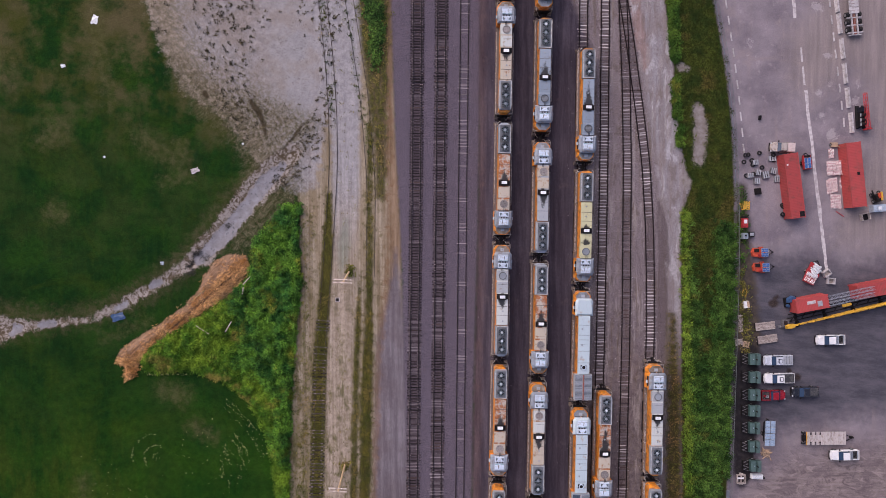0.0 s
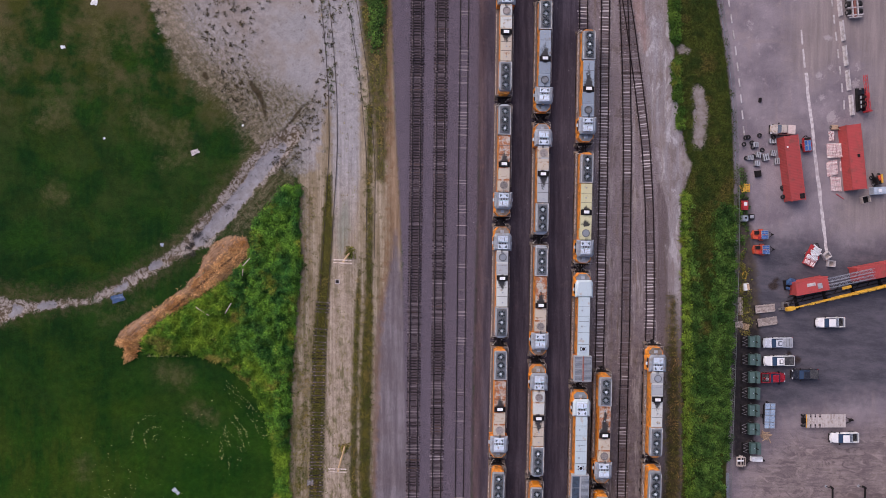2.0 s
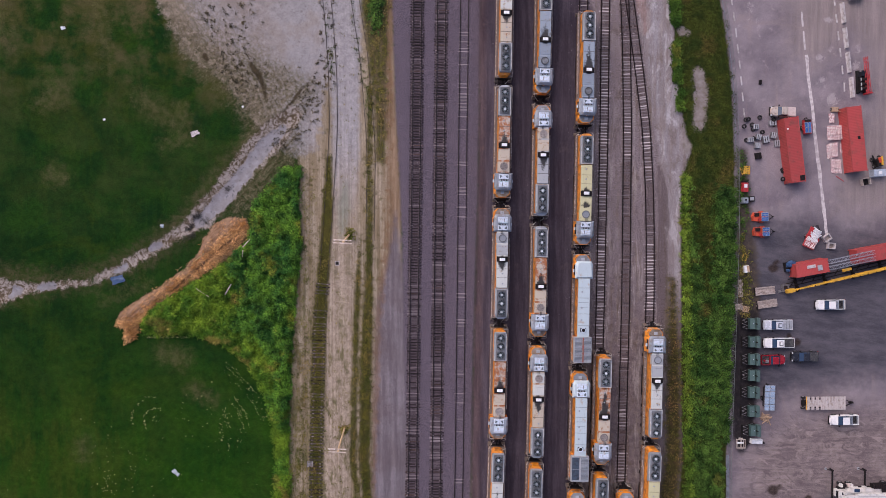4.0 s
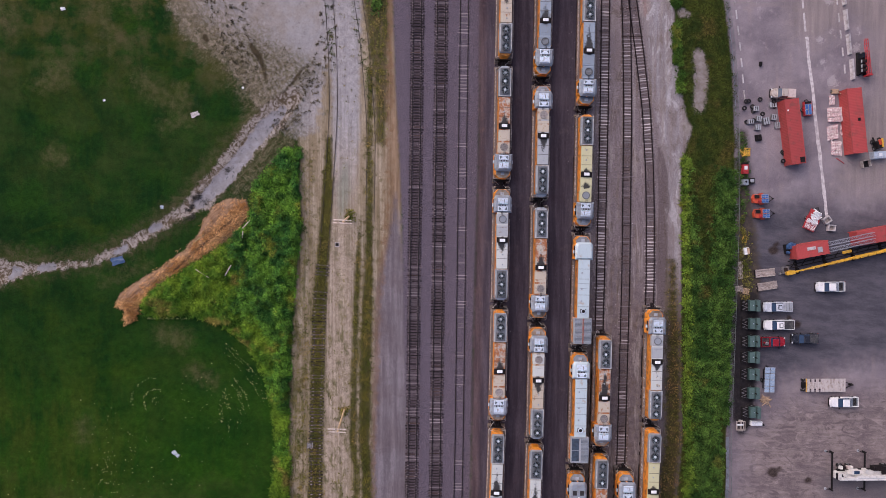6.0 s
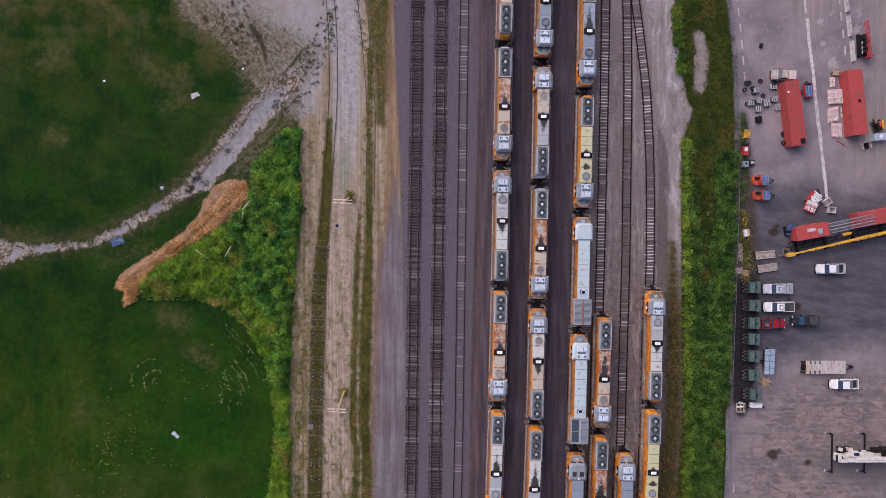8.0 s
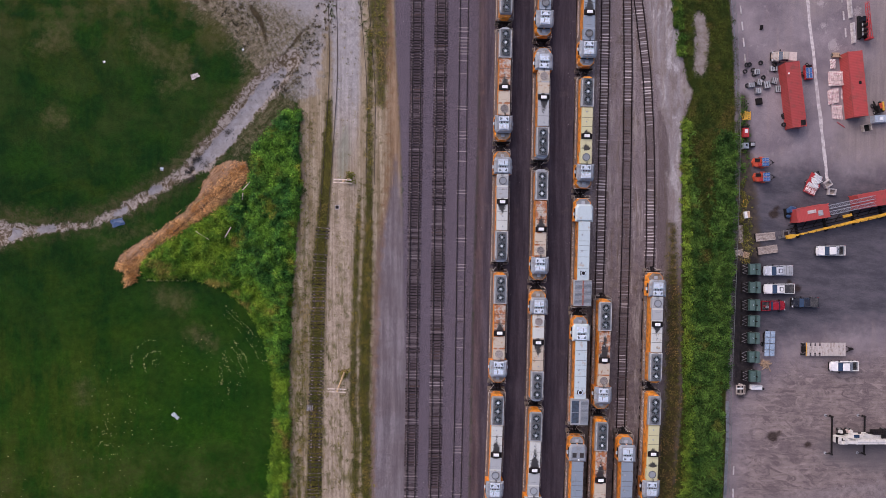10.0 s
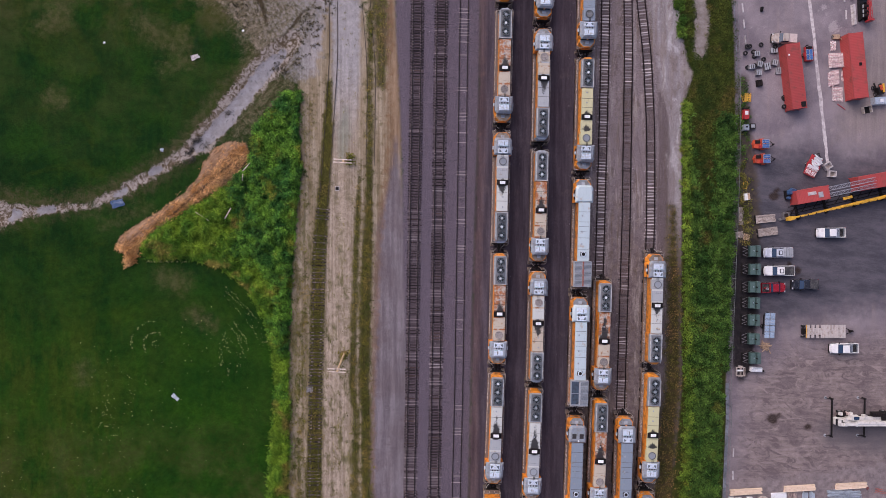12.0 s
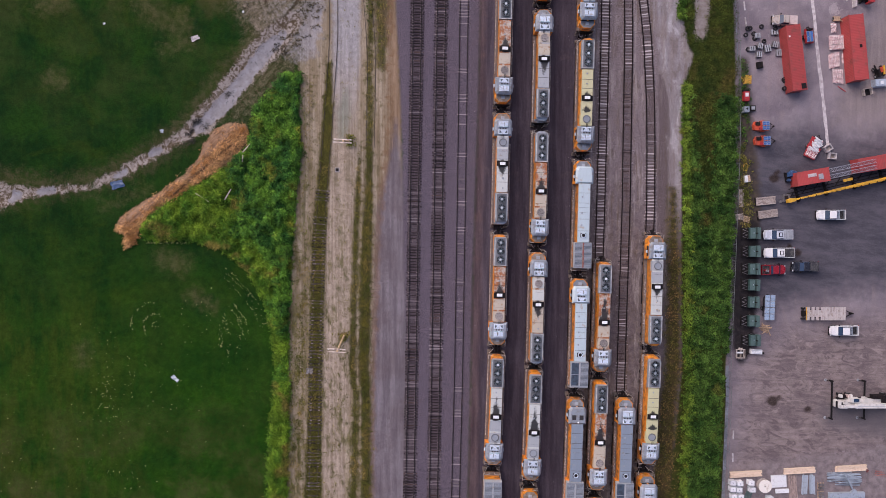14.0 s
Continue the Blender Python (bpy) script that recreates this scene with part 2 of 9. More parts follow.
ROAD = [(*(-18.27, 70.78), 5.5), (*(-16.46, 48.14), 4.5), (*(-15.04, 31.58), 3.6), (*(-14.24, 18.07), 2.5), (*(-14.25, 8.68), 2.5), (*(-14.69, -2.82), 2.4), (*(-15.13, -14.36), 2.6), (*(-15.57, -24.87), 2.7), (*(-16.01, -37.52), 2.5), (*(-16.24, -48.31), 2.5), (*(-16.02, -53.25), 2.4), (*(-16.61, -72.58), 2.3), (*(-17.35, -117.46), 2.3)]
OLD_BED = [(*(-17.37, 8.15), 0.5), (*(-17.60, -1.78), 1.0), (*(-18.57, -15.40), 1.2), (*(-19.22, -24.85), 1.3), (*(-19.80, -48.27), 1.3), (*(-19.80, -53.24), 1.3), (*(-20.18, -72.56), 1.6), (*(-21.05, -117.40), 1.6)]
VERGE = [(*(-9.75, 21.74), 0.3), (*(-9.77, 9.74), 0.45), (*(-9.89, -8.07), 0.5), (*(-10.12, -18.58), 0.8), (*(-10.55, -29.12), 1.1), (*(-10.78, -48.37), 1.0), (*(-10.35, -53.26), 1.0), (*(-10.28, -72.62), 1.0), (*(-10.44, -117.58), 1.0)]
VERGE_2 = [(*(-11.56, -5.97), 0.1), (*(-11.99, -14.37), 0.5), (*(-12.43, -24.89), 0.5), (*(-12.99, -48.35), 0.6), (*(-12.24, -53.25), 0.5), (*(-12.71, -72.60), 0.7), (*(-13.10, -117.53), 0.8)]
CORNER = [(-13.11, 69.85), (-12.73, 46.12), (-12.12, 37.84), (-10.68, 31.62), (-9.85, 24.34), (-9.03, 16.01), (-8.62, 7.65), (-7.16, 6.61), (-6.52, 18.11), (-6.30, 30.62), (-6.09, 37.90), (-5.88, 46.20), (-5.86, 69.98)]
SIDING = [(-5.07, -1.78), (-6.34, -10.18), (-8.44, -18.59), (-8.87, -29.13), (-9.31, -48.39), (-9.55, -72.62), (-9.91, -117.58), (-2.24, -117.71), (-2.46, -72.66), (-2.78, -29.17), (-3.40, -14.40)]
BALLAST = [(-6.27, 75.12), (-5.88, 44.13), (-5.06, 18.11), (-4.23, 2.42), (-3.82, -8.08), (-3.41, -29.17), (-2.98, -53.26), (-3.10, -72.66), (-3.09, -117.70), (9.32, -117.90), (8.80, -72.73), (9.47, -29.26), (10.28, 2.44), (10.85, 44.32), (11.12, 75.45)]
YARD = [(11.85, 75.47), (11.69, 44.33), (11.54, 2.44), (10.77, -48.62), (10.72, -72.74), (10.18, -117.92), (29.60, -118.24), (28.27, -72.84), (27.98, -29.38), (29.79, 0.34), (31.36, 36.17), (27.72, 44.52), (27.19, 75.76)]
RAILS = [(10.60, 75.44), (10.28, 2.44), (9.47, -29.26), (8.80, -72.73), (8.89, -117.90), (46.80, -118.52), (46.63, -72.95), (47.74, -29.52), (48.73, -14.56), (48.61, 4.60), (50.08, 9.38), (48.31, 18.38), (47.17, 28.94), (46.05, 38.42), (45.16, 44.72), (43.28, 76.07)]
SHOULDER = [(37.44, 75.96), (38.33, 44.64), (41.40, 28.90), (44.05, 13.07), (45.83, 2.48), (46.57, -14.55), (47.05, -23.09), (47.81, -24.17), (48.73, -14.56), (48.61, 4.60), (50.30, 9.38), (48.52, 18.38), (47.39, 28.94), (46.26, 38.42), (45.37, 44.72), (43.81, 76.08)]
TRACKSIDE = [(*(47.00, -14.55), 0.6), (*(47.31, -29.51), 1.3), (*(47.42, -49.05), 1.6), (*(46.80, -53.32), 1.7), (*(45.76, -72.94), 2.2), (*(45.05, -118.49), 2.2)]
FENCE = [(52.14, 67.93), (54.41, 44.17), (55.61, 38.47), (56.61, 32.76), (57.50, 26.52), (58.08, 20.26), (58.45, 12.94), (58.74, 2.45), (58.72, -8.06), (58.48, -18.60), (58.14, -31.28), (57.63, -48.45), (57.86, -52.89), (57.30, -72.28), (56.18, -111.87)]
PAVE = FENCE + [(240.0, FENCE[-1][1]), (240.0, FENCE[0][1])]
BARE = [(*(51.60, 24.75), 1.1), (*(52.16, 20.52), 1.5), (*(51.77, 14.69), 1.2)]
BARE_2 = [(*(48.33, 32.33), 0.8), (*(49.62, 31.92), 0.5)]
BARE_3 = [(*(49.43, 10.97), 1.0), (*(49.60, 9.80), 0.5)]
DARK = [(60.03, -23.16), (60.80, -10.32), (63.68, -3.91), (71.81, -2.63), (80.56, -4.99), (113.55, 0.39), (114.05, -34.32), (85.24, -33.01), (75.38, -34.88), (68.84, -36.34), (61.22, -36.60)]
# darker band of ground inside the fence
FENCE_BAND = [(*(60.21, 9.94), 0.8), (*(60.51, -0.71), 1.3), (*(61.02, -10.32), 2.2), (*(61.08, -18.88), 2.8), (*(60.96, -31.76), 2.6), (*(60.84, -43.59), 2.2), (*(60.6, -46.20), 0.9)]
TAN_2 = [(68.74, 38.64), (73.57, 42.93), (77.68, 66.21), (123.64, 66.98), (124.74, -2.85), (84.91, -1.77), (78.33, -0.70), (80.41, 10.00), (85.23, 18.57), (84.59, 28.16), (80.18, 32.38), (73.72, 25.96), (69.36, 29.11)]
BROWN = [(61.30, -46.83), (69.97, -40.45), (114.08, -36.50), (114.77, -66.53), (81.52, -68.57), (58.54, -69.54)]
PATCHES = [(*(60.29, 42.15), 0.3), (*(61.08, 37.30), 0.5), (*(61.41, 36.25), 0.3), (*(61.32, 34.34), 0.2), (*(62.61, 34.35), 0.2), (*(76.36, 34.69), 0.6), (*(74.90, 27.56), 0.7), (*(75.16, 23.31), 0.6), (*(77.37, 19.81), 1.0), (*(81.66, 26.01), 0.7), (*(74.32, 43.78), 1.0), (*(76.95, 29.17), 0.3), (*(82.39, 29.21), 0.5)]
YARD_2 = [(61.76, -66.85), (88.03, -63.15), (125.83, -61.08), (127.43, -119.86), (57.10, -118.69), (57.97, -67.92)]

FURROW = [(*(-50.0, -19.9), 0.05), (*(-46.64, -16.9), 0.22), (*(-40.43, -11.6), 0.3), (*(-36.29, -7.9), 0.28), (*(-33.0, -5.3), 0.1)]
# centre lines of the yard tracks
COLS = {
    1: [(15.14, 56.86), (15.00, 44.37), (14.59, 13.59), (14.17, -17.41), (13.64, -48.66), (12.90, -72.75), (12.63, -85.44)],
    2: [(22.19, 56.97), (22.06, 44.45), (21.62, 13.62), (21.23, -17.44), (20.67, -48.74), (19.96, -72.79), (19.69, -85.50)],
    3: [(30.21, 57.08), (29.95, 44.54), (29.58, 13.65), (29.05, -17.47), (28.50, -48.83), (27.85, -72.84), (27.56, -85.57)],
    4: [(34.13, 57.14), (34.03, 44.59), (33.84, 13.67), (33.36, -17.49), (32.74, -48.88), (32.14, -72.86), (31.85, -85.61)],
    5: [(36.47, 57.18), (37.27, 44.63), (37.98, 28.87), (38.27, 13.69), (38.15, -17.51), (37.55, -48.93), (37.00, -72.89), (36.72, -85.65)],
    6: [(35.07, 61.33), (37.38, 44.63), (38.69, 36.77), (39.80, 28.89), (40.35, 25.20), (41.80, 13.91), (42.50, 2.47), (42.71, -6.02), (42.77, -17.52), (42.24, -48.99), (41.48, -72.92), (41.26, -85.69)],
}
# dark stains on the paving: place and reach
STAINS = [(66.70, -54.45, 1.15), (68.0, -53.7, 0.5), (66.41, -12.17, 1.0), (66.9, -11.0, 0.5), (67.73, -26.47, 0.4), (73.49, -55.95, 0.75), (71.0, -26.2, 0.8), (69.5, -25.0, 0.5)]
MAIN_BEDS = [[(-0.87, 56.63, 1.15), (-1.19, 13.53, 1.15), (-1.56, -17.35, 1.15), (-1.83, -48.48, 1.15), (-2.40, -85.31, 1.15)], [(3.61, 56.69, 1.15), (3.21, 13.55, 1.15), (2.91, -17.37, 1.15), (2.61, -48.53, 1.15), (2.07, -85.35, 1.15)]]

# relief: a low crown under the tracks, the heap of straw, the hollow of the brook, and small unevenness
wave = np.zeros(GX.shape)
for k in range(14):
    a, f, ph = random.uniform(0, math.tau), random.uniform(0.1, 0.9), random.uniform(0, math.tau)
    wave += np.sin((GX * math.cos(a) + GY * math.sin(a)) * f + ph) / 14
wild = np.clip(-inside(RAILS) / 8, 0, 1) * np.clip(-inside(PAVE) / 8, 0, 1)
GZ = 0.10 * wave * wild + 0.12 * np.clip(inside(BALLAST) / 1.2, 0, 1) - 0.25 * np.clip(along(BROOK) / 1.5, 0, 1) + 0.35 * np.clip(inside(STRAW) / 1.2, 0, 1)


def ground_z(x, y):
    """Height of the sheet at a place."""
    i = int(np.clip(np.searchsorted(gx, x) - 1, 0, len(gx) - 2))
    j = int(np.clip(np.searchsorted(gy, y) - 1, 0, len(gy) - 2))
    return float(GZ[j:j + 2, i:i + 2].max())


def field_colour(nt, at):
    """Mown grass by place: dark and lighter greens in soft patches."""
    n_big = noise_of(nt, at, 0.16, 4.0, 0.6)
    broad = swirl_of(nt, at, 0.07, 5.0, 0.62, 1.2)
    dapple = noise_of(nt, at, 0.9, 5.0, 0.7)
    g = mix(nt, ramp(nt, n_big, 0.3, 0.7), (0.0058, 0.0245, 0.0068), (0.0128, 0.041, 0.0072))
    g = mix(nt, ramp(nt, broad, 0.54, 0.66, 0.0, 0.40), g, (0.026, 0.046, 0.0068))
    g = mix(nt, ramp(nt, broad, 0.42, 0.32, 0.0, 0.6), g, (0.0060, 0.0245, 0.0100))
    streak = noise_of(nt, at, 1.0, 6.0, 0.62, (0.95, 0.07, 1.0))
    spot = nt.nodes.new("ShaderNodeSeparateXYZ")
    nt.links.new(at, spot.inputs[0])
    lush = mix(nt, ramp(nt, n_big, 0.3, 0.7), (0.0080, 0.036, 0.0054), (0.0175, 0.058, 0.0058))
    g = mix(nt, ramp(nt, spot.outputs[1], -14.0, -58.0), g, lush)
    west = math_node(nt, "MULTIPLY", ramp(nt, spot.outputs[1], -25.0, -45.0), ramp(nt, spot.outputs[0], -42.0, -66.0))
    g = mix(nt, math_node(nt, "MULTIPLY", west, ramp(nt, noise_of(nt, at, 1.0, 5.0, 0.65, (0.35, 0.09, 1.0)), 0.38, 0.62, 0.0, 0.6)), g, (0.040, 0.058, 0.009))
    g = mix(nt, ramp(nt, streak, 0.44, 0.75, 0.0, 0.28), g, (0.024, 0.048, 0.007))
    return mix(nt, 1.0, g, mix(nt, ramp(nt, dapple, 0.3, 0.7), (0.78, 0.80, 0.84), (1.22, 1.20, 1.14)), "MULTIPLY")


def turned(nt, at, degrees):
    """The same places, turned about the upright axis."""
    r = nt.nodes.new("ShaderNodeVectorRotate")
    nt.links.new(at, r.inputs["Vector"])
    r.inputs["Angle"].default_value = math.radians(degrees)
    return r.outputs["Vector"]


def ground_material(west):
    """Surfaces of the sheet: the field, road and main line in the west, the yard and the paved lot in the east."""
    m, nt, bsdf = start("ground_cover_west" if west else "ground_cover_east")
    at = nt.nodes.new("ShaderNodeNewGeometry").outputs["Position"]
    n_big = noise_of(nt, at, 0.16, 4.0, 0.6)
    n_mid = noise_of(nt, at, 0.8, 5.0, 0.65)
    n_fine = noise_of(nt, at, 4.5, 4.0, 0.7)
    n_grit = noise_of(nt, at, 11.0, 2.0, 0.6)
    streak = noise_of(nt, at, 1.0, 6.0, 0.62, (0.95, 0.07, 1.0))
    streak_x = noise_of(nt, at, 1.0, 6.0, 0.72, (0.13, 1.3, 1.0))
    blotch = noise_of(nt, at, 0.32, 5.0, 0.7)

    def reach(name, soft, ragged):
        d = nt.nodes.new("ShaderNodeAttribute")
        d.attribute_name = name
        v = math_node(nt, "MULTIPLY_ADD", math_node(nt, "SUBTRACT", n_mid, 0.5), ragged * 2.0, d.outputs["Fac"])
        v = math_node(nt, "MULTIPLY_ADD", math_node(nt, "SUBTRACT", n_fine, 0.5), ragged * 1.2, v)
        return ramp(nt, v, -soft, soft)

    def cover(lo, hi, by, a=0.3, b=0.7):
        return mix(nt, ramp(nt, by, a, b), lo, hi)

    place = nt.nodes.new("ShaderNodeSeparateXYZ")
    nt.links.new(at, place.inputs[0])
    if west:
        # mown grass, with dry patches
        grass = field_colour(nt, at)
        dry = nt.nodes.new("ShaderNodeAttribute")
        dry.attribute_name = "dry"
        olive = math_node(nt, "MULTIPLY", ramp(nt, noise_of(nt, at, 0.11, 5.0, 0.62), 0.40, 0.60), dry.outputs["Fac"])
        grass = mix(nt, olive, grass, mix(nt, ramp(nt, n_big, 0.35, 0.65), (0.040, 0.048, 0.011), (0.080, 0.068, 0.032)))
        grass = mix(nt, math_node(nt, "MULTIPLY", reach("worn", 1.8, 2.2), 0.48), grass, cover((0.050, 0.056, 0.018), (0.110, 0.096, 0.045), n_mid))
        grass = mix(nt, math_node(nt, "MULTIPLY", reach("banks", 1.8, 2.0), 0.6), grass, cover((0.045, 0.048, 0.018), (0.10, 0.078, 0.045), n_mid))
        c = mix(nt, 1.0, grass, cover((0.76,) * 3, (1.24,) * 3, n_fine, 0.25, 0.75), "MULTIPLY")

        # bare earth between the field and the tracks
        earth = mix(nt, ramp(nt, streak, 0.3, 0.7), (0.205, 0.160, 0.102), (0.335, 0.278, 0.208))
        earth = mix(nt, ramp(nt, n_mid, 0.50, 0.66, 0.0, 0.7), earth, (0.105, 0.090, 0.040))
        c = mix(nt, reach("corridor", 0.5, 1.1), c, earth)
        c = mix(nt, math_node(nt, "MULTIPLY", reach("rust", 0.8, 0.8), 0.8), c, cover((0.16, 0.10, 0.06), (0.28, 0.19, 0.125), streak))
        weeds = cover((0.026, 0.034, 0.009), (0.100, 0.085, 0.026), n_fine, 0.35, 0.65)
        c = mix(nt, reach("corner", 0.6, 1.2), c, mix(nt, ramp(nt, streak, 0.35, 0.65), cover((0.045, 0.056, 0.016), (0.105, 0.086, 0.044), n_mid), cover((0.075, 0.062, 0.030), (0.15, 0.112, 0.068), n_mid)))
        gravel = cover((0.205, 0.188, 0.182), (0.335, 0.308, 0.300), n_mid)
        gravel = mix(nt, ramp(nt, place.outputs[0], -33.0, -22.0, 0.0, 0.6), gravel, cover((0.275, 0.270, 0.282), (0.385, 0.372, 0.380), n_big))
        gravel = mix(nt, ramp(nt, n_big, 0.42, 0.62, 0.0, 0.6), gravel, (0.235, 0.195, 0.165))
        gravel = mix(nt, ramp(nt, n_fine, 0.58, 0.72, 0.0, 0.55), gravel, (0.10, 0.09, 0.075))
        curl = swirl_of(nt, at, 1.3, 6.0, 0.75, 2.5)
        gravel = mix(nt, ramp(nt, curl, 0.56, 0.66, 0.0, 0.65), gravel, (0.105, 0.094, 0.082))
        gravel = mix(nt, ramp(nt, curl, 0.40, 0.30, 0.0, 0.5), gravel, (0.40, 0.38, 0.375))
        gravel = mix(nt, math_node(nt, "MULTIPLY", reach("tan", 2.0, 3.0), 0.85), gravel, cover((0.13, 0.105, 0.065), (0.30, 0.245, 0.19), n_mid, 0.35, 0.65))
        slant = noise_of(nt, turned(nt, at, 48.0), 1.5, 6.0, 0.78, (0.85, 1.15, 1.0))
        hayish = mix(nt, ramp(nt, n_fine, 0.32, 0.68), mix(nt, ramp(nt, n_mid, 0.4, 0.6), (0.060, 0.062, 0.024), (0.090, 0.074, 0.042)), (0.185, 0.157, 0.105))
        gravel = mix(nt, math_node(nt, "MULTIPLY", reach("fade", 5.0, 3.0), ramp(nt, slant, 0.44, 0.56, 0.0, 0.8)), gravel, hayish)
        lot = reach("lot", 0.8, 2.4)
        c = mix(nt, lot, c, gravel)
        c = mix(nt, math_node(nt, "MULTIPLY", reach("thatch", 2.2, 2.4), ramp(nt, slant, 0.36, 0.60, 0.2, 0.95)), c, mix(nt, ramp(nt, swirl_of(nt, turned(nt, at, 48.0), 1.1, 6.0, 0.75, 0.8, (1.6, 0.5, 1.0)), 0.42, 0.60), hayish, (0.048, 0.045, 0.020)))
        patchy = ramp(nt, noise_of(nt, at, 0.14, 4.0, 0.6), 0.38, 0.62, 0.15, 1.0)
        crumb = swirl_of(nt, at, 1.7, 5.0, 0.72, 3.0)
        c = mix(nt, math_node(nt, "MULTIPLY", lot, math_node(nt, "MULTIPLY", patchy, ramp(nt, crumb, 0.545, 0.63, 0.0, 0.75))), c, cover((0.060, 0.052, 0.040), (0.125, 0.108, 0.090), n_fine))
        c = mix(nt, math_node(nt, "MULTIPLY", lot, ramp(nt, crumb, 0.44, 0.34, 0.0, 0.45)), c, (0.41, 0.385, 0.37))
        c = mix(nt, math_node(nt, "MULTIPLY", reach("ruts", 0.2, 0.45), 0.95), c, cover((0.026, 0.021, 0.011), (0.062, 0.048, 0.028), n_mid))
        c = mix(nt, reach("road", 0.6, 0.7), c, mix(nt, ramp(nt, place.outputs[1], -8.0, 14.0), mix(nt, ramp(nt, n_mid, 0.3, 0.7), (0.255, 0.205, 0.152), (0.365, 0.300, 0.238)), mix(nt, ramp(nt, n_mid, 0.3, 0.7), (0.250, 0.238, 0.242), (0.335, 0.318, 0.320))))
        c = mix(nt, math_node(nt, "MULTIPLY", reach("algae", 0.8, 0.8), 0.5), c, (0.15, 0.19, 0.15))
        c = mix(nt, math_node(nt, "MULTIPLY", ramp(nt, noise_of(nt, at, 1.0, 6.0, 0.72, (0.7, 0.22, 1.0)), 0.46, 0.64, 0.0, 0.8), math_node(nt, "MULTIPLY", ramp(nt, place.outputs[1], 2.0, -30.0), reach("corridor", 0.5, 0.6))), c, cover((0.060, 0.066, 0.020), (0.14, 0.118, 0.050), n_mid))
        c = mix(nt, math_node(nt, "MULTIPLY", reach("verge", 0.35, 0.7), 0.9), c, weeds)
        c = mix(nt, reach("old_bed", 0.35, 0.6), c, weeds)

        lanes = noise_of(nt, at, 1.0, 5.0, 0.6, (2.6, 0.035, 1.0))
        along_road = math_node(nt, "MULTIPLY", reach("corridor", 0.5, 0.6), ramp(nt, place.outputs[1], 26.0, 4.0, 0.25, 1.0))
        c = mix(nt, along_road, c, mix(nt, 1.0, c, mix(nt, ramp(nt, lanes, 0.32, 0.68), (0.82, 0.81, 0.79), (1.17, 1.17, 1.18)), "MULTIPLY"))

        # the brook and its wet bed
        c = mix(nt, reach("brook", 0.35, 1.3), c, cover((0.085, 0.064, 0.040), (0.30, 0.265, 0.24), swirl_of(nt, at, 0.8, 6.0, 0.75, 1.5), 0.42, 0.58))
        wet = reach("water", 0.15, 0.9)
        pool = cover((0.235, 0.232, 0.255), (0.165, 0.155, 0.160), n_mid)
        pool = mix(nt, ramp(nt, swirl_of(nt, at, 0.7, 5.0, 0.7, 1.5), 0.57, 0.64, 0.0, 0.8), pool, (0.060, 0.060, 0.065))
        c = mix(nt, wet, c, pool)
        c = mix(nt, reach("straw", 0.2, 0.7), c, cover((0.17, 0.098, 0.056), (0.335, 0.215, 0.140), swirl_of(nt, turned(nt, at, -43.0), 2.2, 5.0, 0.7, 0.6, (0.35, 1.6, 1.0)), 0.35, 0.65))
        c = mix(nt, math_node(nt, "MULTIPLY", reach("furrow", 0.12, 0.25), 0.85), c, (0.085, 0.052, 0.030))
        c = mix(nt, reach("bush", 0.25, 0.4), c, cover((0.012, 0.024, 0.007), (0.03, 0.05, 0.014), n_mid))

    # ballast and the yard between the engines
    if west:
        c = mix(nt, reach("siding", 0.8, 0.9), c, mix(nt, ramp(nt, n_big, 0.35, 0.65), mix(nt, ramp(nt, streak, 0.3, 0.7), (0.100, 0.082, 0.090), (0.165, 0.138, 0.146)), mix(nt, ramp(nt, streak, 0.3, 0.7), (0.13, 0.113, 0.125), (0.215, 0.19, 0.208))))
        stone = cover((0.068, 0.057, 0.072), (0.143, 0.119, 0.146), n_grit, 0.30, 0.70)
        stone = mix(nt, ramp(nt, n_mid, 0.55, 0.75, 0.0, 0.5), stone, (0.095, 0.068, 0.072))
        c = mix(nt, math_node(nt, "MULTIPLY", reach("rust_line", 0.5, 1.1), 0.6), c, cover((0.12, 0.070, 0.036), (0.20, 0.120, 0.070), n_mid))
        c = mix(nt, reach("ballast", 0.4, 0.5), c, stone)
        c = mix(nt, math_node(nt, "MULTIPLY", reach("main_bed", 0.15, 0.5), 0.75), c, cover((0.048, 0.036, 0.041), (0.122, 0.097, 0.105), n_fine))
    bed = cover((0.085, 0.063, 0.066), (0.188, 0.148, 0.150), n_mid)
    bed = mix(nt, ramp(nt, n_grit, 0.3, 0.7, 0.0, 0.6), bed, (0.165, 0.140, 0.142))
    bed = mix(nt, ramp(nt, place.outputs[1], -34.0, 6.0, 0.0, 0.85), bed, cover((0.110, 0.087, 0.092), (0.285, 0.238, 0.245), n_fine))
    bed = mix(nt, ramp(nt, blotch, 0.52, 0.72, 0.0, 0.6), bed, (0.10, 0.078, 0.055))
    bed = mix(nt, ramp(nt, streak, 0.48, 0.66, 0.0, 0.6), bed, cover((0.075, 0.062, 0.030), (0.17, 0.115, 0.085), n_mid))
    bed = mix(nt, ramp(nt, n_mid, 0.56, 0.70, 0.0, 0.45), bed, (0.115, 0.090, 0.050))
    right = nt.nodes.new("ShaderNodeSeparateXYZ")
    nt.links.new(at, right.inputs[0])
    low = mix(nt, ramp(nt, streak, 0.3, 0.7), (0.056, 0.040, 0.047), (0.108, 0.078, 0.084))
    low = mix(nt, ramp(nt, blotch, 0.54, 0.70, 0.0, 0.5), low, (0.125, 0.078, 0.068))
    bed = mix(nt, ramp(nt, right.outputs[0], 20.0, 26.0), low, bed)
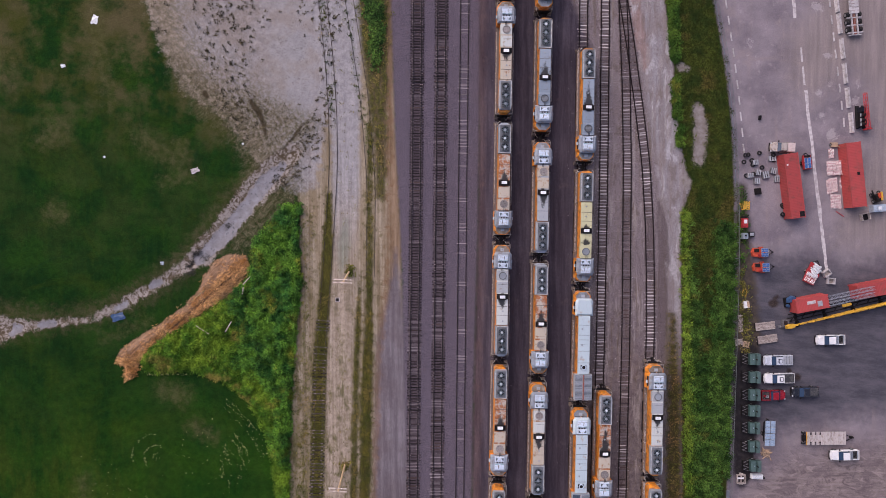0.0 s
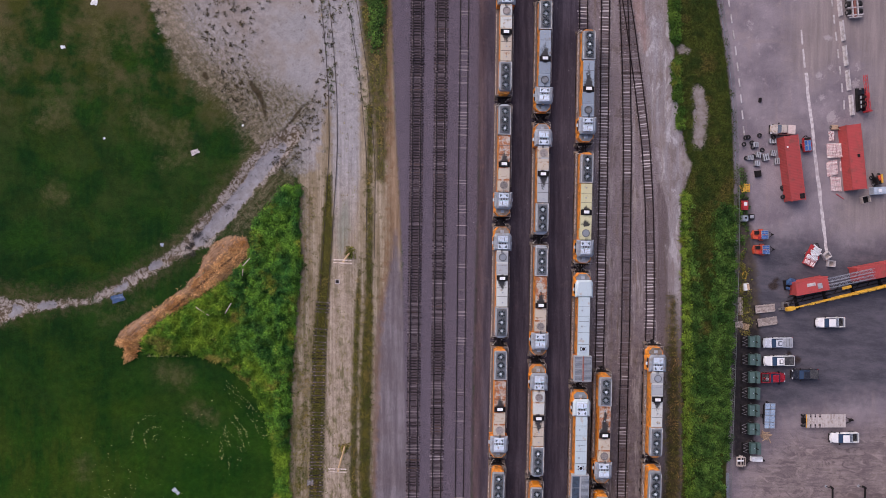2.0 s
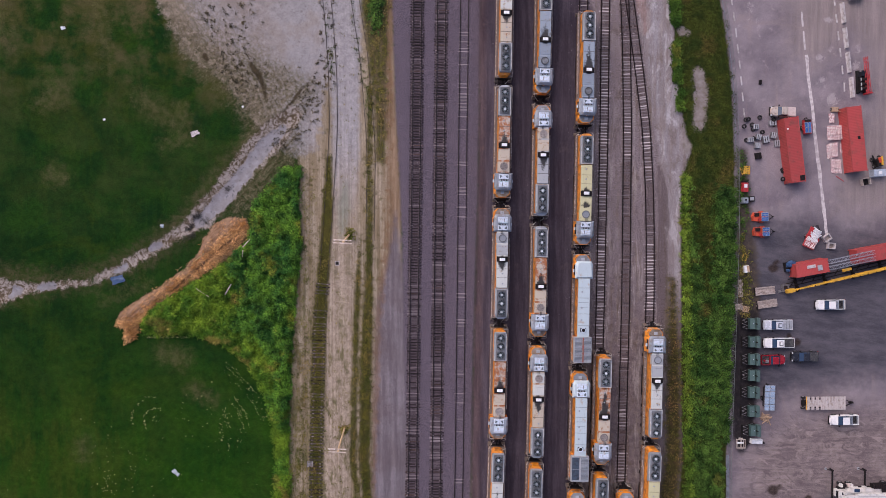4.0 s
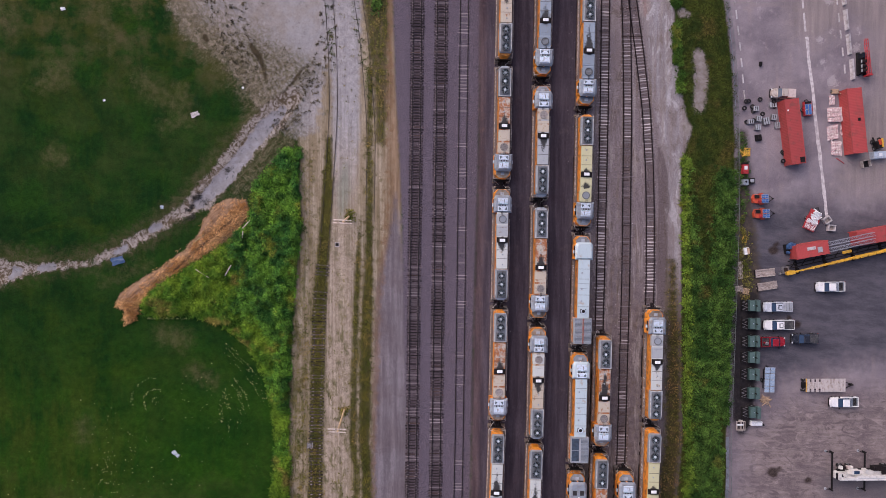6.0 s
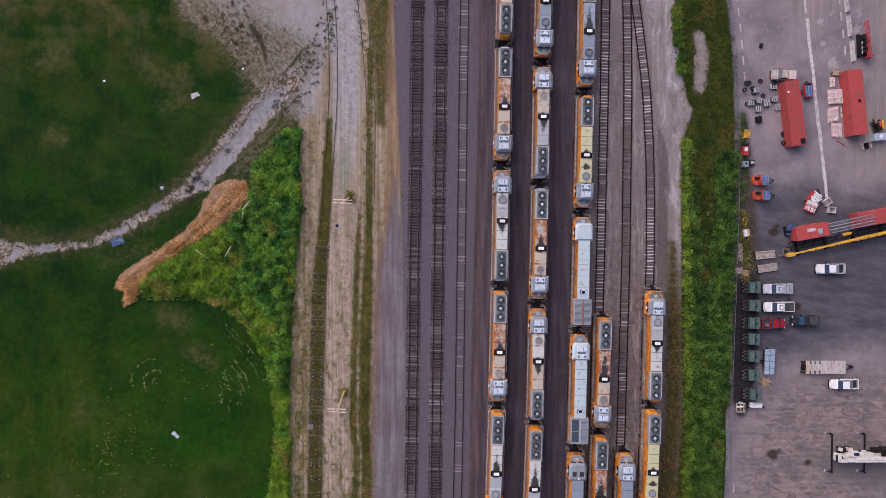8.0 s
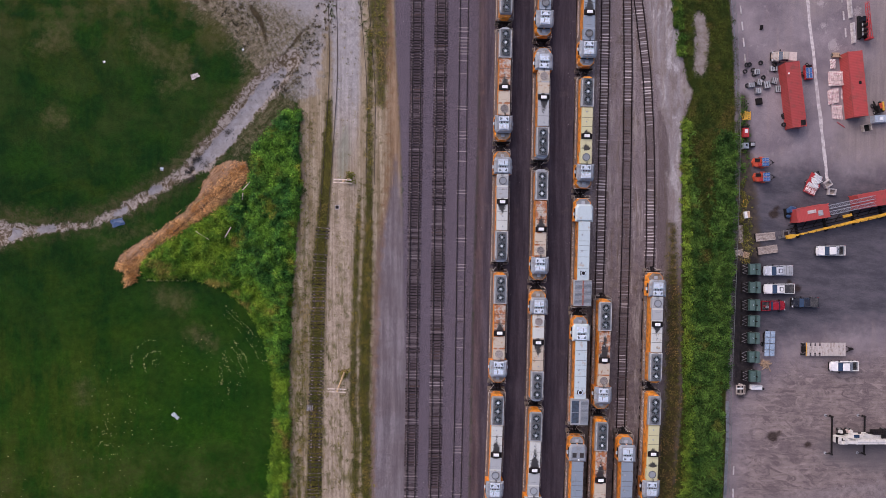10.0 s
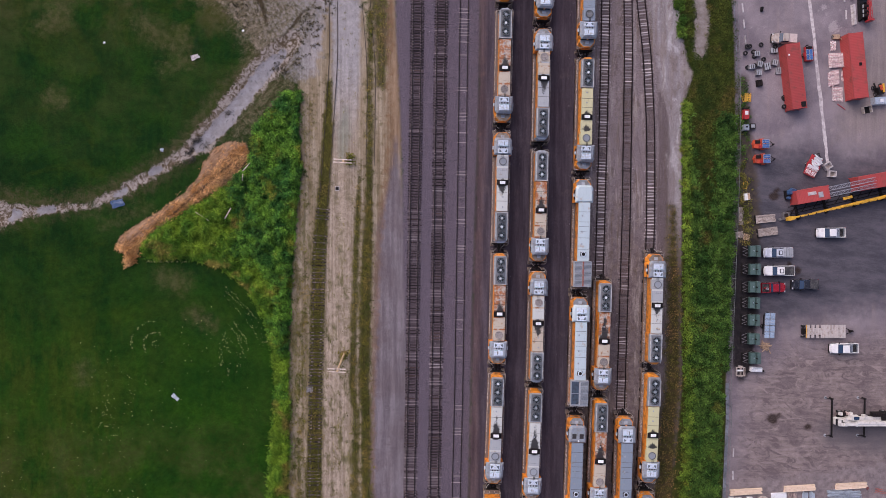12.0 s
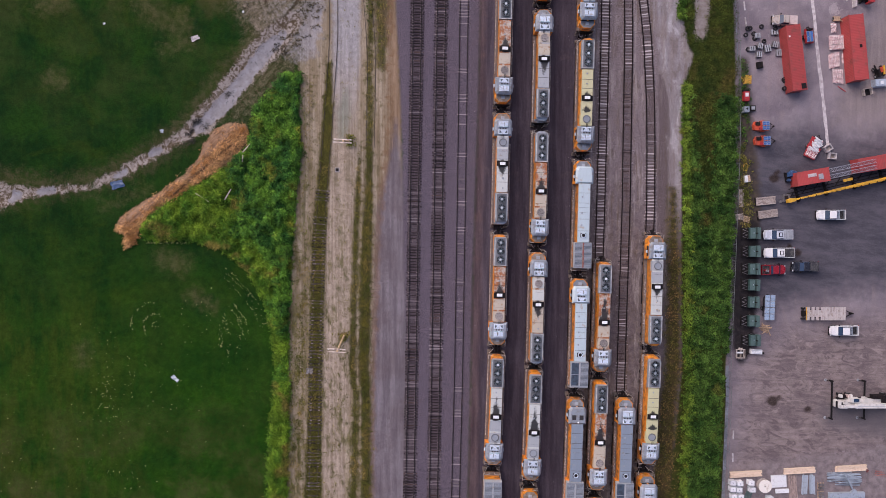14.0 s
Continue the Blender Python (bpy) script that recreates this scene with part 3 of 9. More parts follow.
    c = mix(nt, reach("rails", 0.5, 0.5), c, bed) if west else bed
    tar = mix(nt, ramp(nt, streak, 0.32, 0.72), (0.050, 0.041, 0.053), (0.100, 0.081, 0.098))
    tar = mix(nt, ramp(nt, blotch, 0.55, 0.72, 0.0, 0.45), tar, (0.120, 0.092, 0.098))
    c = mix(nt, reach("yard", 0.7, 0.9), c, tar)
    if not west:
        chips = mix(nt, ramp(nt, streak, 0.3, 0.7), cover((0.15, 0.125, 0.125), (0.26, 0.215, 0.205), n_fine), cover((0.20, 0.19, 0.205), (0.35, 0.325, 0.34), n_fine))
        chips = mix(nt, ramp(nt, n_big, 0.5, 0.7, 0.0, 0.5), chips, (0.215, 0.165, 0.145))
        c = mix(nt, reach("shoulder", 0.9, 1.0), c, chips)
        c = mix(nt, math_node(nt, "MULTIPLY", reach("pink", 0.7, 0.8), 0.8), c, cover((0.20, 0.130, 0.115), (0.30, 0.205, 0.185), n_mid))
        c = mix(nt, math_node(nt, "MULTIPLY", reach("yard_bed", 0.2, 0.6), 0.7), c, cover((0.054, 0.040, 0.043), (0.140, 0.108, 0.106), n_fine, 0.35, 0.65))
        drift = noise_of(nt, at, 1.0, 6.0, 0.7, (0.9, 0.11, 1.0))
        open_yard = math_node(nt, "MULTIPLY", reach("yard_bed", 0.3, 0.6), -0.7)
        open_yard = math_node(nt, "MULTIPLY", math_node(nt, "ADD", open_yard, 1.0), math_node(nt, "MULTIPLY", reach("rails", 0.5, 0.5), ramp(nt, right.outputs[0], 29.0, 32.0)))
        c = mix(nt, math_node(nt, "MULTIPLY", open_yard, ramp(nt, drift, 0.51, 0.63, 0.0, 0.7)), c, cover((0.21, 0.175, 0.165), (0.36, 0.315, 0.30), n_fine, 0.35, 0.65))
        c = mix(nt, math_node(nt, "MULTIPLY", open_yard, ramp(nt, drift, 0.42, 0.32, 0.0, 0.6)), c, cover((0.075, 0.052, 0.050), (0.14, 0.105, 0.10), n_fine))
        bank = math_node(nt, "MULTIPLY", reach("shoulder", 0.9, 1.0), ramp(nt, place.outputs[1], -22.0, 2.0))
        heap = swirl_of(nt, at, 0.45, 6.0, 0.7, 1.4, (1.0, 0.32, 1.0))
        c = mix(nt, math_node(nt, "MULTIPLY", bank, ramp(nt, heap, 0.53, 0.62, 0.0, 0.75)), c, cover((0.32, 0.30, 0.31), (0.47, 0.445, 0.45), n_fine))
        c = mix(nt, math_node(nt, "MULTIPLY", bank, ramp(nt, heap, 0.46, 0.38, 0.0, 0.65)), c, cover((0.125, 0.10, 0.098), (0.22, 0.175, 0.16), n_fine))
        c = mix(nt, reach("trackside", 0.9, 1.2), c, cover((0.085, 0.058, 0.030), (0.042, 0.044, 0.015), n_mid))

        # the green strip and the paved lot
        green = cover((0.020, 0.034, 0.009), (0.058, 0.062, 0.016), n_mid)
        c = mix(nt, reach("strip", 0.3, 0.6), c, green)
        c = mix(nt, reach("bare", 0.5, 0.9), c, cover((0.17, 0.14, 0.12), (0.27, 0.24, 0.23), n_mid))
        pave = cover((0.165, 0.140, 0.160), (0.265, 0.228, 0.245), n_big)
        pave = mix(nt, ramp(nt, n_mid, 0.56, 0.72, 0.0, 0.45), pave, (0.36, 0.315, 0.325))
        pave = mix(nt, ramp(nt, streak, 0.5, 0.75, 0.0, 0.4), pave, (0.27, 0.215, 0.205))
        worn_pave = swirl_of(nt, at, 0.10, 7.0, 0.68, 1.2)
        pave = mix(nt, ramp(nt, worn_pave, 0.53, 0.68, 0.0, 0.45), pave, (0.155, 0.135, 0.155))
        pave = mix(nt, ramp(nt, worn_pave, 0.44, 0.32, 0.0, 0.45), pave, (0.275, 0.225, 0.215))
        dirt = mix(nt, ramp(nt, noise_of(nt, at, 0.22, 5.0, 0.65), 0.35, 0.65), (0.160, 0.128, 0.130), (0.235, 0.190, 0.183))
        dirt = mix(nt, 1.0, dirt, cover((0.80,) * 3, (1.17,) * 3, streak_x, 0.32, 0.68), "MULTIPLY")
        scuff = swirl_of(nt, turned(nt, at, 12.0), 0.45, 7.0, 0.72, 1.8, (0.6, 1.3, 1.0))
        dirt = mix(nt, ramp(nt, scuff, 0.50, 0.62, 0.0, 0.8), dirt, (0.112, 0.089, 0.090))
        dirt = mix(nt, ramp(nt, scuff, 0.46, 0.34, 0.0, 0.75), dirt, (0.300, 0.245, 0.232))
        scratch = noise_of(nt, turned(nt, at, 4.0), 1.0, 4.0, 0.8, (0.22, 3.2, 1.0))
        dirt = mix(nt, ramp(nt, scratch, 0.60, 0.70, 0.0, 0.5), dirt, (0.09, 0.07, 0.072))
        dirt = mix(nt, ramp(nt, scratch, 0.38, 0.30, 0.0, 0.4), dirt, (0.31, 0.27, 0.26))
        pave = mix(nt, reach("brown", 5.0, 3.0), pave, dirt)
        pave = mix(nt, reach("yard_2", 1.0, 2.0), pave, cover((0.15, 0.125, 0.13), (0.25, 0.21, 0.21), n_mid))
        pave = mix(nt, math_node(nt, "MULTIPLY", reach("tan_2", 4.0, 4.0), 0.75), pave, mix(nt, ramp(nt, streak, 0.3, 0.7), (0.20, 0.165, 0.155), (0.30, 0.25, 0.235)))
        pave = mix(nt, math_node(nt, "MULTIPLY", reach("patches", 0.35, 1.6), 0.7), pave, (0.37, 0.33, 0.335))
        # darker paving that runs east past the crane truck
        pave = mix(nt, math_node(nt, "MULTIPLY", reach("crane_patch", 2.5, 2.0), 0.75), pave, cover((0.085, 0.080, 0.090), (0.145, 0.130, 0.138), scuff))
        damp = reach("dark", 3.5, 2.5)
        smear = noise_of(nt, turned(nt, at, 7.0), 1.0, 7.0, 0.72, (0.16, 0.5, 1.0))
        pave = mix(nt, damp, pave, mix(nt, ramp(nt, smear, 0.34, 0.68), (0.062, 0.060, 0.074), (0.108, 0.100, 0.116)))
        pave = mix(nt, math_node(nt, "MULTIPLY", reach("stain", 0.35, 0.55), 0.92), pave, cover((0.018, 0.013, 0.011), (0.060, 0.044, 0.038), n_fine))
        # band along the fence: dark brown in the north, near black further south
        band_tone = mix(nt, ramp(nt, place.outputs[1], -18.0, -23.0), cover((0.030, 0.027, 0.026), (0.085, 0.066, 0.050), n_mid), cover((0.0085, 0.0085, 0.010), (0.030, 0.026, 0.025), n_mid, 0.40, 0.75))
        pave = mix(nt, math_node(nt, "MULTIPLY", reach("fence_band", 0.8, 1.0), 0.93), pave, band_tone)
        pave = mix(nt, 1.0, pave, cover((0.88,) * 3, (1.12,) * 3, n_fine), "MULTIPLY")
        c = mix(nt, reach("pave", 0.25, 0.35), c, pave)
    speck = node(nt, "ShaderNodeTexVoronoi", Vector=at, Scale=5.5)
    loose = nt.nodes.new("ShaderNodeAttribute")
    loose.attribute_name = "loose"
    grain = mix(nt, 1.0, cover((0.74,) * 3, (1.28,) * 3, n_grit, 0.35, 0.65), mix(nt, speck.outputs["Color"], (0.80,) * 3, (1.22,) * 3), "MULTIPLY")
    c = mix(nt, loose.outputs["Fac"], c, mix(nt, 1.0, c, grain, "MULTIPLY"))
    finish(nt, bsdf, c, 0.92, 0.0, math_node(nt, "MULTIPLY_ADD", n_grit, 0.5, n_fine), 0.04)
    bsdf.inputs["Specular IOR Level"].default_value = 0.02
    if west:
        nt.links.new(mix(nt, wet, (0.92,) * 3, (0.45,) * 3), bsdf.inputs["Roughness"])
        nt.links.new(mix(nt, wet, (0.02,) * 3, (0.22,) * 3), bsdf.inputs["Specular IOR Level"])
    return m


def make_ground():
    ny, nx = GX.shape
    me = bpy.data.meshes.new("ground")
    idx = np.arange(nx * ny).reshape(ny, nx)
    quads = np.stack([idx[:-1, :-1], idx[:-1, 1:], idx[1:, 1:], idx[1:, :-1]], -1).reshape(-1, 4)
    me.vertices.add(nx * ny)
    me.vertices.foreach_set("co", np.stack([GX, GY, GZ], -1).ravel())
    me.loops.add(quads.size)
    me.loops.foreach_set("vertex_index", quads.ravel())
    me.polygons.add(len(quads))
    me.polygons.foreach_set("loop_start", np.arange(0, quads.size, 4))
    strip = np.minimum(inside([(43.49, 76.08), (45.16, 44.72), (46.26, 38.42), (47.17, 28.94), (48.31, 18.38), (50.30, 9.38), (48.61, 4.60), (48.73, -14.56), (48.82, -29.52), (49.15, -49.07), (48.18, -59.78), (47.06, -72.95), (46.58, -118.52)] + FENCE[::-1]), 60)
    dry = np.clip((GY - 14) / 16, 0, 1) * 0.85 + 0.1 * np.clip((GY + 8) / 10, 0, 1) + np.clip((-52 - GY) / 14, 0, 1) * 0.4 + 0.06 + 0.5 * np.clip(1 + inside(LOT) / 9, 0, 1)
    loose = np.clip(0.3 + 0.45 * np.clip(np.maximum.reduce([inside(BALLAST), inside(RAILS), inside(CORRIDOR) * 0.35 - 0.4]) + 0.5, 0, 1), 0, 1) - 0.1 * np.clip(inside(LOT), 0, 1) - 0.22 * np.clip(inside(PAVE), 0, 1) - 0.12 * np.clip(along(BROOK), 0, 1)
    fields = {
        "loose": loose, "thatch": inside(THATCH), "fade": inside(FADE), "algae": along(ALGAE), "rust_line": along(RUST_LINE), "pink": along([(*(38.87, 65.57), 1.0), (*(39.40, 44.65), 1.1), (*(40.50, 38.36), 1.2), (*(41.60, 32.06), 0.6)]), "fence_band": along(FENCE_BAND), "tan_2": inside(TAN_2),
        "crane_patch": along([(79.0, -57.0, 2.5), (86.0, -57.5, 3.5), (110.0, -59.0, 5.0)]), "stain": np.maximum.reduce([r - np.hypot(GX - px, (GY - py) * 1.2) for px, py, r in STAINS]), "yard_bed": np.maximum.reduce([along([(x, y, 0.95) for x, y in COLS[k]]) for k in (4, 5, 6)] + [along([(44.4, 7.0, 0.3), (45.0, 2.5, 0.95), (45.35, -3.6, 1.05), (45.1, -9.5, 1.0), (44.95, -17.7, 0.9), (44.7, -26.0, 0.5)])]), "furrow": np.maximum(along(FURROW) - 0.08, along([(x + 0.75, y - 0.85, r * 0.6) for x, y, r in FURROW]) - 0.05), "main_bed": np.maximum.reduce([along(w) for w in MAIN_BEDS]), "corridor": inside(CORRIDOR), "corner": inside(CORNER), "lot": inside(LOT), "road": along(ROAD), "old_bed": along(OLD_BED),
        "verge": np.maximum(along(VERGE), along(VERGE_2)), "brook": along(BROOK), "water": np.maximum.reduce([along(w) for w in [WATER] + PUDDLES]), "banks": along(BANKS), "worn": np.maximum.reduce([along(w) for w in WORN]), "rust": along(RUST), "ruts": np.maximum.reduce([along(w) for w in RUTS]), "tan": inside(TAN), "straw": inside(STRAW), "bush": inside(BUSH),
        "siding": inside(SIDING), "ballast": inside(BALLAST), "rails": inside(RAILS), "yard": inside(YARD), "shoulder": inside(SHOULDER),
        "trackside": along(TRACKSIDE), "strip": strip, "bare": np.maximum.reduce([along(BARE), along(BARE_2), along(BARE_3)]), "pave": inside(PAVE), "brown": inside(BROWN),
        "yard_2": inside(YARD_2), "dark": inside(DARK), "patches": np.maximum.reduce([r - np.hypot(GX - px, GY - py) for px, py, r in PATCHES]), "dry": dry,
    }
    for name, values in fields.items():
        me.attributes.new(name, "FLOAT", "POINT").data.foreach_set("value", np.clip(values, -50, 50).astype(np.float32).ravel())
    me.update()
    me.validate()
    me.materials.append(ground_material(True))
    me.materials.append(ground_material(False))
    east = (GX[:-1, :-1] + GX[1:, 1:]) / 2 > np.interp((GY[:-1, :-1] + GY[1:, 1:]) / 2, [-85.44, -48.66, 13.59, 56.86], [12.63, 13.64, 14.59, 15.14])
    me.polygons.foreach_set("material_index", east.astype(np.int32).ravel())
    for p in me.polygons:
        p.use_smooth = True
    return tagged(new("ground", me), "mown field, gravel lot, ballast bed and paved storage lot", "ground", kind="structure")


make_ground()


# ---------- railway tracks ----------
steel = plain("rail_steel", (0.016, 0.011, 0.012), 0.75, 0.0, (0.022, 0.013, 0.011), 0.4, 1.5)
steel_rust = plain("rusted_rail_steel", (0.034, 0.024, 0.021), 0.8, 0.0, (0.060, 0.042, 0.034), 0.4, 1.0)
steel_yard = plain("brown_rail_steel", (0.014, 0.010, 0.011), 0.8, 0.0, (0.026, 0.018, 0.018), 0.4, 1.0)
steel_worn = plain("rail_head_steel", (0.022, 0.017, 0.019), 0.6, 0.0, (0.015, 0.011, 0.012), 0.3, 0.4)
for m_, gloss in ((steel, 0.2), (steel_worn, 0.2), (steel_yard, 0.06)):
    m_.node_tree.nodes["Principled BSDF"].inputs["Specular IOR Level"].default_value = gloss


def tie_material(name, colour, spread):
    """Weathered wood: every tie has its own tone."""
    m, nt, bsdf = start(name)
    at = nt.nodes.new("ShaderNodeTexCoord").outputs["Object"]
    rnd = nt.nodes.new("ShaderNodeObjectInfo").outputs["Random"]
    grain = noise_of(nt, at, 3.0, 4.0, 0.7, (1.0, 9.0, 4.0))
    c = mix(nt, rnd, tuple(v * (1 - spread) for v in colour), tuple(v * (1 + spread) for v in colour))
    c = mix(nt, 1.0, c, mix(nt, grain, (0.55,) * 3, (1.45,) * 3), "MULTIPLY")
    finish(nt, bsdf, c, 0.85, 0.0, grain, 0.01)
    bsdf.inputs["Specular IOR Level"].default_value = 0.2
    return m


TIE_WOOD = {
    "dark": tie_material("tie_wood_creosoted", (0.028, 0.020, 0.022), 0.55),
    "mid": tie_material("tie_wood_dusty", (0.070, 0.054, 0.061), 0.35),
    "brown": tie_material("tie_wood_brown", (0.062, 0.040, 0.036), 0.4),
    "dusty": tie_material("tie_wood_ashen", (0.135, 0.112, 0.120), 0.3),
    "grey": tie_material("tie_wood_grey", (0.215, 0.188, 0.196), 0.4),
    "pale": tie_material("tie_wood_bleached", (0.47, 0.42, 0.42), 0.35),
}
tie_wood = TIE_WOOD["mid"]
tie_plate = tie_material("dusty_tie_plate", (0.17, 0.142, 0.148), 0.75)


def tie_mesh(length, wood):
    bm = B()
    box(bm, -length / 2, length / 2, -0.11, 0.11, 0.0, 0.2, 0.012)
    for s in (-1, 1):
        box(bm, s * 0.785 - 0.19, s * 0.785 + 0.19, -0.085, 0.085, 0.2, 0.215)
    me = mesh_of("tie", bm, TIE_WOOD[wood])
    me.materials.append(tie_plate)
    for p in me.polygons:
        p.material_index = 1 if p.center.z > 0.203 else 0
    return me


def centre_line(points, step):
    """Places and directions every step along a smooth line through the points."""
    pts = np.array(points, float)
    d = np.r_[0, np.cumsum(np.hypot(*np.diff(pts, axis=0).T))]
    s = np.arange(0, d[-1], step)
    fine = np.linspace(0, d[-1], 600)
    line = np.stack([np.interp(fine, d, pts[:, k]) for k in (0, 1)], 1)
    for _ in range(60):
        line[1:-1] = (line[:-2] + 2 * line[1:-1] + line[2:]) / 4
    place = np.stack([np.interp(s, fine, line[:, k]) for k in (0, 1)], 1)
    way = np.gradient(place, axis=0)
    return place, way / np.hypot(*way.T)[:, None]


def rail_mesh(name, place, way, side, z, material, head=0.045, foot=0.085):
    """A rail with foot, web and head, swept along the line."""
    shape = [(-foot, 0.0), (foot, 0.0), (foot, 0.015), (0.012, 0.04), (0.012, 0.115), (head, 0.125), (head, 0.165), (-head, 0.165), (-head, 0.125), (-0.012, 0.115), (-0.012, 0.04), (-foot, 0.015)]
    bm = B()
    rings = []
    for (x, y), (wx, wy) in zip(place, way):
        nx_, ny_ = wy, -wx
        rings.append([bm.verts.new((x + (side + a) * nx_, y + (side + a) * ny_, z + b)) for a, b in shape])
    n = len(shape)
    for a, b in zip(rings, rings[1:]):
        for i in range(n):
            bm.faces.new((a[i], a[(i + 1) % n], b[(i + 1) % n], b[i]))
    return mesh_of(name, bm, material)


TIES = {}


def tie_of(length, wood):
    key = (round(length * 2) / 2 + 0.1, wood)
    if key not in TIES:
        TIES[key] = tie_mesh(*key)
    return TIES[key]


def main_wood(y, seed):
    """Renewed dark ties come in runs, and singly between older dusty ones; more of them northwards."""
    q = noise.noise(Vector((seed, y * 0.16, 0.5))) + random.gauss(0, 0.22) + min(0.34, max(0.0, (y + 8) * 0.022))
    if q > 0.16 or random.random() < 0.12:
        return "dark"
    if q > -0.05:
        return random.choice(("brown", "mid", "dark"))
    return "dusty" if q > -0.32 else random.choice(("grey", "dusty", "mid"))


def sunk_wood(y, seed):
    """Only some of the ties come up through the ballast."""
    q = noise.noise(Vector((seed, y * 0.12, 0.5))) + random.gauss(0, 0.12)
    return random.choice(("grey", "mid", "mid")) if q > -0.05 else "" if random.random() < 0.7 else "grey"


def old_wood(y, seed):
    return random.choice(("dark", "mid", "mid"))


def yard_wood(y, seed):
    """Bleached ties in runs; where dirt covers the track only a few show."""
    q = noise.noise(Vector((seed, y * 0.075, 0.5))) + random.gauss(0, 0.10)
    if q < -0.22 and y < 10:
        return "" if random.random() < 0.3 else random.choice(("mid", "dusty", "grey"))
    return random.choice(("pale", "pale", "pale", "pale", "grey", "grey", "dusty"))


def dirty_wood(y, seed):
    """Brown ties under dirt, with a few bleached ones."""
    q = noise.noise(Vector((seed, y * 0.12, 0.5))) + random.gauss(0, 0.15)
    return random.choice(("pale", "grey", "grey")) if q > 0.22 else random.choice(("brown", "mid", "dusty", "dusty", ""))


def track(label, points, pitch=0.56, z=0.0, ties=True, only=None, reach_of=None, shiny=True, skip=0.0, length=2.6, wood=main_wood, lift=0.0):
    """A track along a line: two rails and its ties. z: how high the ties' underside lies; reach_of: extra tie length to the right, by place."""
    th = thing("railway_track", label, "railway track", Matrix.Identity(4), "tracks of the yard", "structure")
    place, way = centre_line(points, 1.5)
    seed = points[0][0] * 1.7
    yard = wood in (yard_wood, dirty_wood)
    for side in (-0.7525, 0.7525):
        rail = part("rail", rail_mesh("rail", place, way, side, z + 0.205, steel_yard if yard else steel if shiny else steel_rust, 0.058 if yard else 0.05 if shiny else 0.045, 0.09 if yard else 0.08 if shiny else 0.05), steel, th)
        if shiny and not yard:
            rail.data.materials.append(steel_worn)
            n = 12
            for p in rail.data.polygons:
                if p.index % n == 6:
                    p.material_index = 1
    if not ties:
        return th
    place, way = centre_line(points, pitch)
    for (x, y), (wx, wy) in zip(place, way):
        if (only and not only(x, y)) or random.random() < skip:
            continue
        more = reach_of(x, y) if reach_of else 0.0
        kind = wood(y, seed) or ("grey" if more > 0.1 else "")
        if not kind:
            continue
        k = round(more * 2) / 2 if more > 0.1 else 0.0
        x, y = x - wy * k / 2, y + wx * k / 2
        loose_ = 1.8 if yard else 1.0
        a = math.degrees(math.atan2(wy, wx)) - 90 + random.gauss(0, 1.2 * loose_)
        sunk = 0.05 if kind == "mid" else 0.0
        part("tie", tie_of(length + k + (0.5 * random.randint(-1, 0) if yard and not k else 0.0), kind), tie_wood, th, m=pose(x + random.gauss(0, 0.05 * loose_), y + random.gauss(0, 0.03 * loose_), z + lift - sunk + random.gauss(0, 0.008), 0, 0, a))
    return th


MAIN_Z = 0.02
near = lambda x, y: -78 < y < 52
track("main line track with weathered wooden ties in purple-grey ballast", [(-0.87, 56.63), (-0.98, 44.18), (-1.19, 13.53), (-1.56, -17.35), (-1.83, -48.48), (-2.14, -72.66), (-2.40, -85.31)], 0.53, MAIN_Z, only=near)
track("main line track with weathered wooden ties in purple-grey ballast", [(3.61, 56.69), (3.51, 44.24), (3.21, 13.55), (2.91, -17.37), (2.61, -48.53), (2.31, -72.69), (2.07, -85.35)], 0.53, MAIN_Z, only=near)
track("yard track with ties half sunk in dark ballast", [(7.90, 56.76), (7.76, 44.29), (7.42, 13.57), (7.18, -17.39), (6.89, -48.58), (6.46, -72.71), (6.22, -85.38)], 0.6, -0.085, only=near, length=1.6, wood=sunk_wood, lift=0.035)
track("yard track under a row of parked engines", COLS[1], 0.6, -0.10, only=near)
track("yard track under a row of parked engines", COLS[2], 0.6, -0.10, only=near)
track("yard track with rusty rails, partly under engines", COLS[3], 0.6, -0.13, only=near, length=2.1, wood=yard_wood)
track("rusty yard track with grey wooden ties in brown gravel", COLS[4], 0.58, -0.15, only=near, length=2.1, wood=yard_wood)


def gap_of(x, y):
    """How far the branch lies from the straight track at this place, while both share long ties."""
    a = np.array(COLS[5])[::-1]
    b = np.array(COLS[6])[::-1]
    g = np.interp(y, b[:, 1], b[:, 0]) - np.interp(y, a[:, 1], a[:, 0])
    return float(g) if g < 2.15 else 0.0


track("rusty yard track that a turnout leads off", COLS[5], 0.58, -0.15, only=near, length=2.1, wood=dirty_wood, reach_of=gap_of)
track("branch track of a turnout, curving off between gravel", COLS[6], 0.58, -0.15, length=2.1, wood=yard_wood, only=lambda x, y: near(x, y) and gap_of(x, y) == 0.0 and y < 25.94)
track("disused track overgrown with weeds, its ties half buried", [(-19.95, 58.41), (-18.44, 43.98), (-17.32, 33.64), (-16.62, 23.26), (-16.53, 13.47), (-17.07, 4.08), (-17.72, -5.23), (-18.57, -16.45), (-19.11, -22.75), (-19.80, -48.27), (-19.80, -53.24), (-20.18, -72.56), (-20.47, -85.15)], 0.62, -0.26, only=lambda x, y: -78 < y < -15, shiny=False, skip=0.2, lift=0.17, wood=old_wood)
